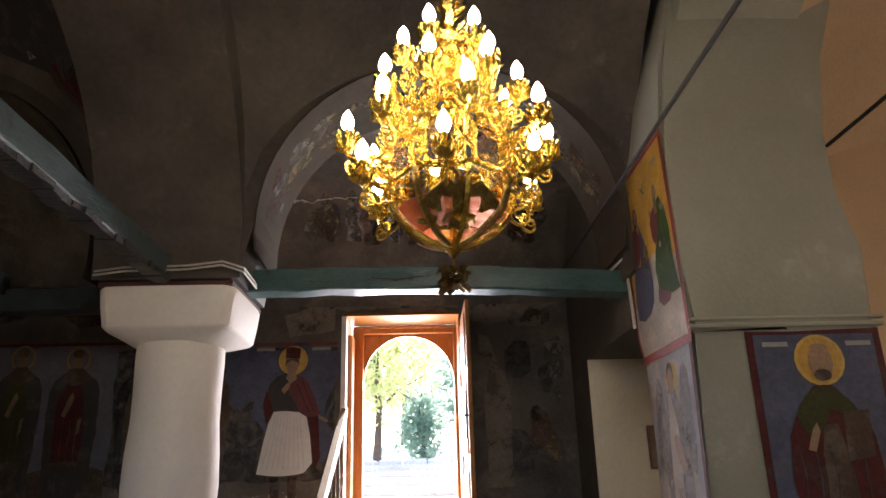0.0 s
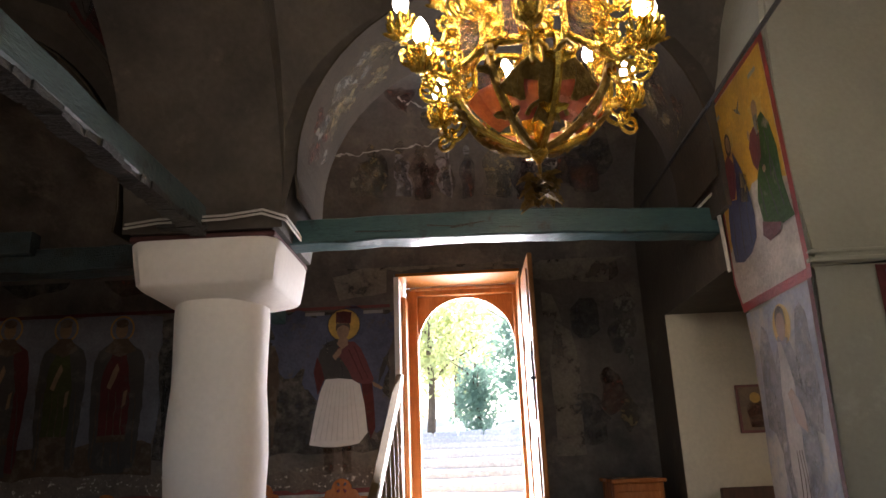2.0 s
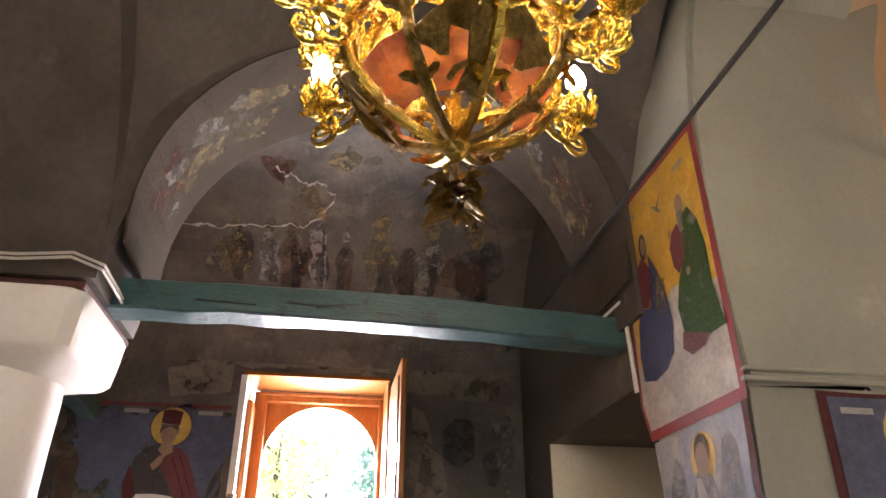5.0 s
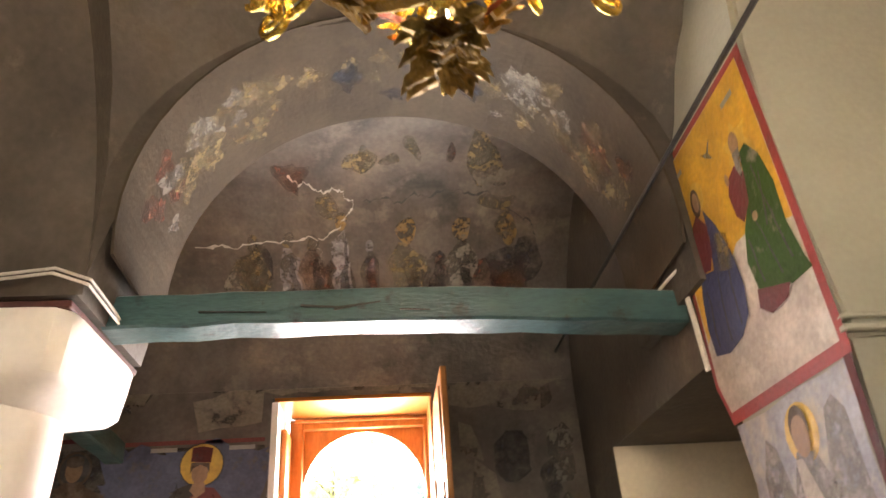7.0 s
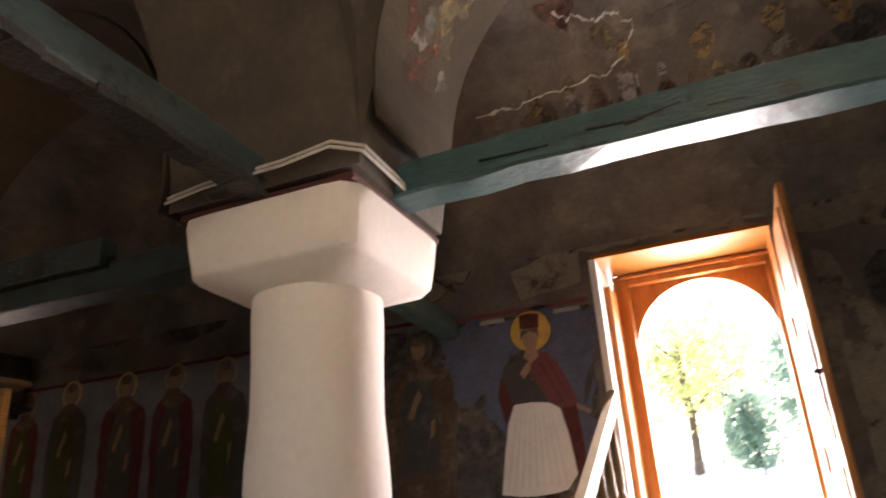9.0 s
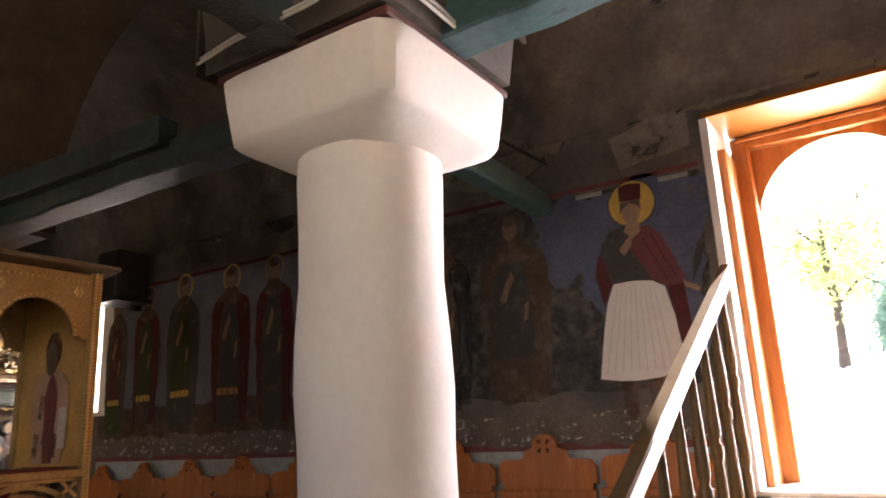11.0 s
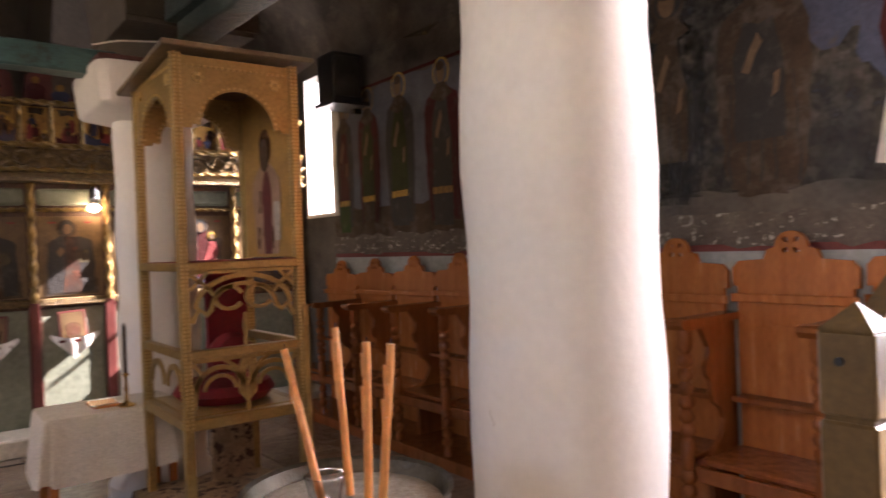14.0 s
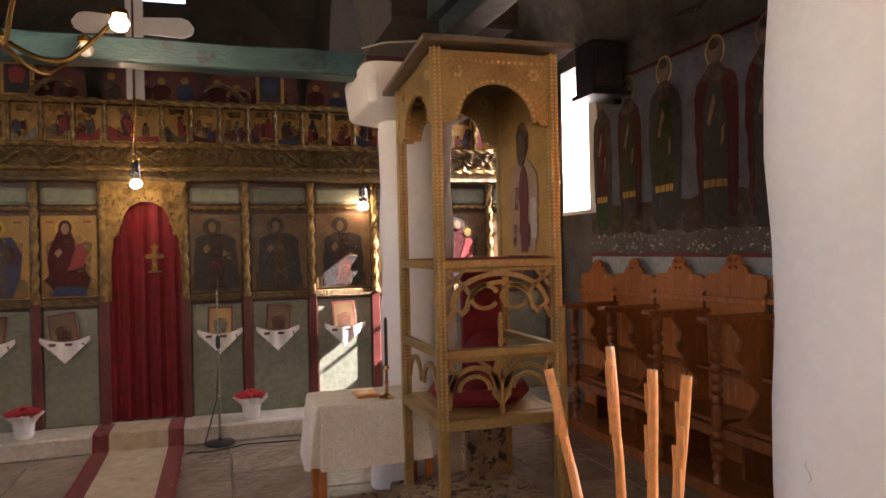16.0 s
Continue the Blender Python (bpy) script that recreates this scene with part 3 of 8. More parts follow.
for mm, tcol in ((LEAF, (0.78, 0.82, 0.42, 1)), (LEAF_DARK, (0.34, 0.52, 0.42, 1))):
    nn = mm.node_tree.nodes
    tr, mix = nn.new("ShaderNodeBsdfTranslucent"), nn.new("ShaderNodeMixShader")
    tr.inputs["Color"].default_value = tcol
    mix.inputs[0].default_value = 0.5
    mm.node_tree.links.new(nn["Principled BSDF"].outputs[0], mix.inputs[1])
    mm.node_tree.links.new(tr.outputs[0], mix.inputs[2])
    mm.node_tree.links.new(mix.outputs[0], nn["Material Output"].inputs["Surface"])
# earth and step stone are paled as well, glare included in the colour
GROUND = pm("dry_courtyard_earth", (0.62, 0.59, 0.52), (0.74, 0.70, 0.62), 0.9, scale=1.2, bump=0.4, stain=(0.2, 0.24, 0.1), amount=0.42, stain_scale=0.9)
STONE = pm("grey_steps_stone", (0.72, 0.70, 0.65), (0.82, 0.8, 0.75), 0.8, scale=2.5, bump=0.5)
ROSE = pm("red_rose_petals", (0.4, 0.02, 0.03), (0.6, 0.05, 0.06), 0.55, scale=14, bump=0.2)
GOLD_LEAF_BG = pm("icon_gold_ground", (0.32, 0.18, 0.04), (0.44, 0.26, 0.066), 0.4, metal=0.0, scale=6, bump=0.1, stain=(0.3, 0.17, 0.06), amount=0.38, stain_scale=5)
DARK_ICON = pm("darkened_icon_ground", (0.10, 0.06, 0.03), (0.19, 0.12, 0.055), 0.4, scale=6, bump=0.15)

P_BLUE = paint("dusty_blue", (0.085, 0.095, 0.145), 0.65, 0.27, (0.11, 0.098, 0.09))
P_DEEP_BLUE = paint("deep_blue", (0.028, 0.034, 0.09), 0.6, 0.14)
P_PALE_BLUE = paint("pale_blue_limewash", (0.33, 0.34, 0.40), 0.75, 0.36, (0.46, 0.43, 0.40))
P_YELLOW = paint("chrome_yellow", (0.5, 0.28, 0.03), 0.5, 0.2, (0.36, 0.2, 0.03))
P_HALO = paint("halo_yellow", (0.5, 0.31, 0.05), 0.45, 0.2, (0.36, 0.22, 0.05))
P_OCHRE_LIGHT = paint("halo_inner_yellow", (0.44, 0.25, 0.035), 0.45, 0.2, (0.33, 0.2, 0.05))
P_FADED_HALO = paint("faded_halo", (0.29, 0.19, 0.075), 0.7, 0.32, (0.16, 0.14, 0.11), lost=0.1)
P_SKIN = paint("flesh_ochre", (0.27, 0.165, 0.10), 0.6, 0.2, (0.18, 0.12, 0.08))
P_GREEN = paint("robe_green", (0.035, 0.07, 0.018))
P_ROBE_PINK = paint("robe_rose", (0.33, 0.21, 0.15), 0.5, 0.2, (0.24, 0.13, 0.08))
P_OLIVE = paint("mantle_olive", (0.045, 0.05, 0.018), 0.6, 0.2, (0.04, 0.04, 0.02))
P_RED = paint("robe_crimson", (0.24, 0.03, 0.03), 0.6, 0.26, (0.14, 0.05, 0.04))
P_CLOAK = paint("cloak_crimson", (0.115, 0.02, 0.022), 0.6, 0.22, (0.08, 0.03, 0.03))
P_MAROON = paint("robe_maroon", (0.08, 0.018, 0.018), 0.6, 0.28, (0.07, 0.05, 0.045))
P_BROWN = paint("robe_brown", (0.075, 0.05, 0.035), 0.65, 0.34, (0.12, 0.10, 0.08))
P_BLACKISH = paint("robe_black", (0.03, 0.026, 0.025), 0.65, 0.3, (0.07, 0.06, 0.055))
P_WHITE = pm("skirt_white", (0.60, 0.58, 0.565), (0.68, 0.66, 0.645), 0.7, scale=7, bump=0.06, fine=30, vary=0.05)
P_PLEAT = pm("pleat_grey", (0.46, 0.44, 0.43), (0.54, 0.52, 0.51), 0.7, scale=7, bump=0.06, fine=30, vary=0.05)
P_PALE = paint("cloud_grey", (0.42, 0.37, 0.33), 0.7, 0.3, (0.5, 0.46, 0.42))
P_FADED = paint("faded_grey_robe", (0.27, 0.25, 0.26), 0.75, 0.33, (0.40, 0.38, 0.37), 17, lost=0.12)
P_BUFF = paint("worn_buff", (0.26, 0.205, 0.115), 0.8, 0.33, (0.17, 0.14, 0.11), 17, lost=0.17)
P_RUST = paint("worn_rust", (0.17, 0.07, 0.047), 0.8, 0.33, (0.14, 0.11, 0.09), 17, lost=0.17)
P_EAST = paint("grey_blue_ground", (0.115, 0.12, 0.145), 0.75, 0.24, (0.085, 0.075, 0.068))
P_BONE = paint("worn_bone", (0.27, 0.25, 0.215), 0.8, 0.33, (0.17, 0.15, 0.13), 17, lost=0.15)
P_SLATE = paint("worn_slate", (0.065, 0.068, 0.08), 0.8, 0.33, (0.095, 0.082, 0.07), 17, lost=0.17)
P_PATCH = pm("bare_grey_render", (0.17, 0.145, 0.118), (0.25, 0.215, 0.175), 0.85, scale=5, bump=0.4, stain=(0.12, 0.1, 0.085), amount=0.42, stain_scale=4, lost=0.03, lost_scale=5)
P_FLAKE = pm("flaking_limewash", (0.09, 0.075, 0.062), (0.16, 0.13, 0.105), 0.8, scale=5, bump=0.4, stain=(0.5, 0.46, 0.41), amount=0.41, stain_scale=26, stain_hard=0.03)
P_DADO = pm("grey_blue_dado_paint", (0.33, 0.36, 0.36), (0.42, 0.44, 0.43), 0.6, scale=3, bump=0.2, stain=(0.24, 0.24, 0.23), amount=0.38, stain_scale=4)
P_LETTER = pm("pale_lettering_paint", (0.24, 0.23, 0.22), (0.32, 0.31, 0.29), 0.7, scale=20, bump=0)


for matt, level in ((ARCH_BAND, 0.08), (FRESCO, 0.25), (FRESCO_DARK, 0.25), (P_BLUE, 0.15), (P_MAROON, 0.15), (P_OLIVE, 0.15), (P_GREEN, 0.15), (P_BROWN, 0.15), (P_RUST, 0.12), (P_BUFF, 0.12), (P_BONE, 0.12), (P_SLATE, 0.12), (P_PALE_BLUE, 0.2), (PIER_PAINT, 0.25)):
    matt.node_tree.nodes["Principled BSDF"].inputs["Specular IOR Level"].default_value = level


def glow(name, color, strength):
    m = bpy.data.materials.new(name)
    m.use_nodes = True
    b = m.node_tree.nodes["Principled BSDF"]
    b.inputs["Base Color"].default_value = (*color, 1)
    b.inputs["Emission Color"].default_value = (*color, 1)
    b.inputs["Emission Strength"].default_value = strength
    return m


BULB = glow("lit_candle_bulb", (1.0, 0.88, 0.70), 14)
LAMP_BULB = glow("lit_lamp_bulb", (1.0, 0.76, 0.45), 9)
GLOBE_BULB = glow("lit_globe_bulb", (1.0, 0.80, 0.52), 34)
GLASS = bpy.data.materials.new("window_glass")
GLASS.use_nodes = True
GLASS.node_tree.nodes["Principled BSDF"].inputs["Transmission Weight"].default_value = 1.0
GLASS.node_tree.nodes["Principled BSDF"].inputs["Roughness"].default_value = 0.02


# ---- shape helpers ----
def ribbon(bm, pts, w, depth, m=None):
    """A flat bar of width w along 2D points (x, z), depth along y."""
    m = m or Matrix.Identity(4)
    P = [Vector((x, 0, z)) for x, z in pts]
    rows = []
    for i, p in enumerate(P):
        d = (P[min(i + 1, len(P) - 1)] - P[max(i - 1, 0)]).normalized()
        nrm = Vector((-d.z, 0, d.x)) * (w / 2)
        rows.append([bm.verts.new(m @ (p + nrm)), bm.verts.new(m @ (p - nrm)), bm.verts.new(m @ (p - nrm + Vector((0, depth, 0)))), bm.verts.new(m @ (p + nrm + Vector((0, depth, 0))))])
    for a, b in zip(rows, rows[1:]):
        for i in range(4):
            bm.faces.new((a[i], a[(i + 1) % 4], b[(i + 1) % 4], b[i]))
    bm.faces.new(rows[0][::-1]), bm.faces.new(rows[-1])
    return bm


def rope(bm, a, b, r, pitch=0.09, segs=8):
    """A twisted rope moulding from a to b."""
    a, b = Vector(a), Vector(b)
    L = (b - a).length
    d = (b - a) / L
    s = d.orthogonal().normalized()
    u = d.cross(s)
    n = max(4, int(L / pitch * 6))
    rings = []
    for i in range(n + 1):
        p = a + d * (L * i / n)
        tw = 2 * math.pi * (L * i / n) / pitch / 2
        rings.append([bm.verts.new(p + r * (1 + 0.32 * math.cos(2 * (2 * math.pi * j / segs - tw))) * (math.cos(2 * math.pi * j / segs) * s + math.sin(2 * math.pi * j / segs) * u)) for j in range(segs)])
    for x, y in zip(rings, rings[1:]):
        for j in range(segs):
            bm.faces.new((x[j], x[(j + 1) % segs], y[(j + 1) % segs], y[j]))
    bm.faces.new(rings[0][::-1]), bm.faces.new(rings[-1])
    return bm


def ball(bm, c, r, segs=8, rings=6, squash=1.0):
    lathe(bm, [(r * math.sin(math.pi * i / rings), -r * squash * math.cos(math.pi * i / rings)) for i in range(rings + 1)][1:-1] and
          [(max(1e-5, r * math.sin(math.pi * i / rings)), -r * squash * math.cos(math.pi * i / rings)) for i in range(rings + 1)], segs, c)
    return bm


def on_south(u, v, off):
    return Vector((u, 7.02 - off, v))


def on_screen(u, v, off):
    return Vector((-7.47 + off, u, v))


PIER_PROFILE = [(z, xa) for z, xa, xb in prof]


def pier_x(z):
    for (z0, a), (z1, b) in zip(PIER_PROFILE, PIER_PROFILE[1:]):
        if z0 <= z <= z1:
            return a + (b - a) * (z - z0) / (z1 - z0)
    return 1.44


def on_pier_side(u, v, off):
    return Vector((pier_x(v) - off - 0.004, u, v))


def on_pier_front(u, v, off):
    return Vector((u, 3.797 - off, v))


def on_vault(u, v, off):
    k = min(0.9999, max(0.0, (v - 3.3) / 1.5))
    y = 5.5 + 1.52 * math.sqrt(1 - k * k)
    nn = Vector((0, (y - 5.5) / 1.52 ** 2, (v - 3.3) / 1.5 ** 2)).normalized() if v > 3.3 else Vector((0, 1, 0))
    return Vector((u, y, v)) - nn * off


def patch(name, outline, fn, off, mat, parent=None, label="", wobble=0.0, step=0.12):
    """A painted area with this outline, lying on a wall by fn."""
    pts = []
    for i, p in enumerate(outline):
        q = outline[(i + 1) % len(outline)]
        k = max(1, int(math.hypot(q[0] - p[0], q[1] - p[1]) / step))
        for j in range(k):
            pts.append((p[0] + (q[0] - p[0]) * j / k, p[1] + (q[1] - p[1]) * j / k))
    if wobble:
        pts = [(u + wobble * noise.noise((u * 9, v * 9, 3.1)), v + wobble * noise.noise((u * 9, v * 9, 7.7))) for u, v in pts]
    bm = bmesh.new()
    vs = [bm.verts.new((u, 0, v)) for u, v in pts]
    es = [bm.edges.new((vs[i], vs[(i + 1) % len(vs)])) for i in range(len(vs))]
    bmesh.ops.triangle_fill(bm, edges=es, use_beauty=True)
    for v in bm.verts:
        v.co = fn(v.co.x, v.co.z, off)
    return finish(name, bm, mat, parent, label)


def rect(u0, u1, v0, v1):
    return [(u0, v0), (u1, v0), (u1, v1), (u0, v1)]


def oval(u, v, a, b=None, n=18):
    return [(u + a * math.cos(2 * math.pi * i / n), v + (b or a) * math.sin(2 * math.pi * i / n)) for i in range(n)]


def robe(u, hem, neck, w):
    h = neck - hem
    right = [(0.36, 0), (0.42, 0.2), (0.44, 0.45), (0.5, 0.62), (0.46, 0.8), (0.3, 0.92), (0.1, 1.0)]
    return [(u + a * w, hem + b * h) for a, b in right] + [(u - a * w * 0.96, hem + b * h) for a, b in reversed(right)]


def painted_figure(parent, fn, u, hem, head, w, cloak, inner, halo=P_FADED_HALO, hr=0.115, base=0.006, sash=None, lettering=False):
    """A standing figure kept to plain shapes: halo, head, robe, inner robe."""
    neck = head - hr * 0.75
    patch("painted_halo", oval(u, head, hr), fn, base, halo, parent, "worn yellow halo disc")
    patch("painted_cloak", robe(u, hem, neck, w), fn, base + 0.002, cloak, parent, wobble=0.05, step=0.08)
    patch("painted_robe", robe(u + 0.03, hem + 0.06 * (neck - hem), neck - 0.03, w * 0.36), fn, base + 0.004, inner, parent, wobble=0.05, step=0.08)
    patch("painted_sleeve", [(u - 0.26 * w, hem + 0.62 * (neck - hem)), (u - 0.06 * w, hem + 0.66 * (neck - hem)), (u + 0.05 * w, hem + 0.78 * (neck - hem)), (u - 0.04 * w, hem + 0.8 * (neck - hem)), (u - 0.24 * w, hem + 0.7 * (neck - hem))], fn, base + 0.0055, P_SKIN if halo is P_HALO else P_BROWN, parent, wobble=0.02, step=0.05)
    patch("painted_head", oval(u, head - hr * 0.1, hr * 0.5, hr * 0.68), fn, base + 0.006, P_SKIN, parent)
    for k in range(3):
        uu = u + (k - 1) * 0.13 * w
        patch("painted_fold", [(uu, hem + 0.04), (uu + 0.012, hem + 0.04), (uu + 0.5 * (u - uu) + 0.008, hem + 0.55 * (neck - hem)), (uu + 0.5 * (u - uu), hem + 0.55 * (neck - hem))], fn, base + 0.005, P_BROWN, parent, wobble=0.03, step=0.06)
    if sash:
        patch("painted_sash", rect(u - w * 0.36, u + w * 0.3, hem + 0.26 * (neck - hem), hem + 0.30 * (neck - hem)), fn, base + 0.006, sash, parent)
    if lettering:
        for s in (-1, 1):
            patch("painted_lettering", rect(u + s * (hr + 0.10) - 0.07, u + s * (hr + 0.10) + 0.07, head + 0.05, head + 0.085), fn, base + 0.002, P_LETTER, parent)


# ---- paintings on the south wall ----
band = thing("mural_band", "faded blue mural band with a dark red border", "mural", at=(-1.4, 7.02, 2.4))
band.matrix_world = Matrix.Identity(4)
patch("painted_ground", [(-1.95, 2.66), (-1.82, 2.5), (-1.66, 2.55), (-1.52, 2.3), (-1.1, 2.3), (-0.97, 2.0), (-0.83, 2.1), (-0.83, 3.07), (-1.95, 3.07)], on_south, 0.004, P_BLUE, band, wobble=0.12, step=0.05)
patch("painted_ground", rect(-2.95, -0.84, 1.80, 3.06), on_south, 0.002, P_SLATE, band, wobble=0.04)
patch("painted_ground", rect(-6.84, -2.95, 1.95, 3.10), on_south, 0.002, P_EAST, band, wobble=0.06)
patch("painted_earth", rect(-6.84, -2.95, 1.66, 1.95), on_south, 0.0025, P_BROWN, band, wobble=0.05)
patch("painted_border", rect(-1.98, -0.83, 3.07, 3.10), on_south, 0.004, MAROON, band, "dark red border line")
patch("painted_border", rect(-6.84, -1.98, 3.11, 3.14), on_south, 0.004, P_MAROON, band, "dark red border line")
dado = thing("wall_dado", "grey-blue painted dado below flaking limewash", "wall paint", kind="structure")
patch("dado_paint", rect(-6.85, -0.83, -0.09, 1.46), on_south, 0.003, P_DADO, dado)
patch("dado_line", rect(-6.85, -0.83, 1.46, 1.50), on_south, 0.004, MAROON, dado)
patch("flaking_band", rect(-6.85, -0.83, 1.50, 1.68), on_south, 0.005, P_FLAKE, dado, wobble=0.05)

saint = thing("mural_saint_in_white_skirt", "mural figure in white pleated skirt, red cloak and fez", "mural")
patch("painted_halo", oval(-1.255, 2.925, 0.152), on_south, 0.006, P_BLACKISH, saint, "dark rim of the halo")
patch("painted_halo", oval(-1.255, 2.925, 0.145), on_south, 0.0075, P_HALO, saint, "yellow halo disc")
patch("painted_vest", [(-1.47, 2.70), (-1.40, 2.77), (-1.32, 2.80), (-1.20, 2.76), (-1.17, 2.6), (-1.16, 2.40), (-1.44, 2.42), (-1.52, 2.52)], on_south, 0.009, P_BLACKISH, saint, "dark embroidered vest")
patch("painted_cloak", [(-1.53, 2.50), (-1.50, 2.64), (-1.46, 2.56), (-1.43, 2.44), (-1.49, 2.30)], on_south, 0.0102, P_MAROON, saint)
patch("painted_cloak", [(-1.24, 2.77), (-1.16, 2.765), (-1.10, 2.70), (-1.05, 2.59), (-0.985, 2.42), (-1.0, 2.385), (-1.08, 2.38), (-1.17, 2.41), (-1.21, 2.50), (-1.27, 2.60), (-1.34, 2.67), (-1.30, 2.72)], on_south, 0.0112, P_CLOAK, saint, "crimson shoulder cloak")
patch("painted_cloak", [(-1.10, 2.40), (-1.0, 2.40), (-0.985, 2.2), (-0.975, 2.0), (-1.02, 1.90), (-1.06, 2.1)], on_south, 0.0102, P_MAROON, saint)
for a, b, c, d in ((-1.22, 2.70, -1.09, 2.42), (-1.17, 2.72, -1.04, 2.43), (-1.06, 2.36, -1.03, 2.0)):
    patch("painted_fold", [(a, b), (a + 0.012, b), (c + 0.008, d), (c, d)], on_south, 0.0124, P_MAROON, saint, wobble=0.012, step=0.05)
skirt = patch("painted_skirt", [(-1.56, 1.87), (-1.44, 1.85), (-1.32, 1.845), (-1.2, 1.855), (-1.12, 1.87), (-1.045, 1.96), (-1.07, 2.2), (-1.11, 2.38), (-1.18, 2.425), (-1.30, 2.44), (-1.42, 2.435), (-1.47, 2.32), (-1.51, 2.15)], on_south, 0.013, P_WHITE, saint, "white pleated skirt")
for i in range(9):
    a, b = -1.40 + 0.028 * i, -1.52 + 0.05 * i
    patch("painted_pleat", [(a, 2.40), (a + 0.004, 2.40), (b + 0.007, 1.90), (b, 1.90)], on_south, 0.0142, P_PLEAT, skirt)
patch("painted_neck", [(-1.30, 2.80), (-1.22, 2.80), (-1.215, 2.74), (-1.27, 2.70), (-1.32, 2.75)], on_south, 0.0122, P_SKIN, saint)
patch("painted_head", oval(-1.262, 2.875, 0.058, 0.088), on_south, 0.0135, P_SKIN, saint)
patch("painted_hair", [(-1.325, 2.94), (-1.20, 2.935), (-1.195, 2.86), (-1.212, 2.90), (-1.262, 2.925), (-1.308, 2.90), (-1.33, 2.86)], on_south, 0.0148, P_BROWN, saint)
patch("painted_fez", [(-1.328, 2.945), (-1.192, 2.935), (-1.182, 3.035), (-1.25, 3.05), (-1.325, 3.042)], on_south, 0.016, P_MAROON, saint, "dark red fez")
patch("painted_hand", [(-1.36, 2.64), (-1.33, 2.60), (-1.28, 2.66), (-1.27, 2.72), (-1.31, 2.70)], on_south, 0.0148, P_SKIN, saint)
patch("painted_cross", [(-1.46, 2.74), (-1.42, 2.755), (-1.41, 2.80), (-1.395, 2.755), (-1.35, 2.73), (-1.40, 2.73), (-1.40, 2.66), (-1.42, 2.73)], on_south, 0.0148, P_BONE, saint)
patch("painted_hand", [(-1.0, 2.40), (-0.95, 2.375), (-0.905, 2.345), (-0.92, 2.325), (-0.99, 2.36)], on_south, 0.0125, P_SKIN, saint)
patch("painted_leaf", [(-0.945, 2.38), (-0.93, 2.5), (-0.90, 2.58), (-0.835, 2.68), (-0.86, 2.58), (-0.89, 2.48)], on_south, 0.0145, P_BLACKISH, saint)
for k in range(7):
    patch("painted_button", oval(-1.285 + 0.004 * k, 2.62 - 0.026 * k, 0.006, 0.006, 6), on_south, 0.0152, P_BUFF, saint)
for s_ in (-1, 1):
    patch("painted_boot", rect(-1.31 + s_ * 0.08 - 0.045, -1.31 + s_ * 0.08 + 0.045, 1.62, 1.85), on_south, 0.007, P_RUST, saint, wobble=0.02)
for s_ in (-1, 1):
    patch("painted_lettering", rect(-1.255 + s_ * 0.27 - 0.09, -1.255 + s_ * 0.27 + 0.09, 3.02, 3.05), on_south, 0.006, P_LETTER, saint)

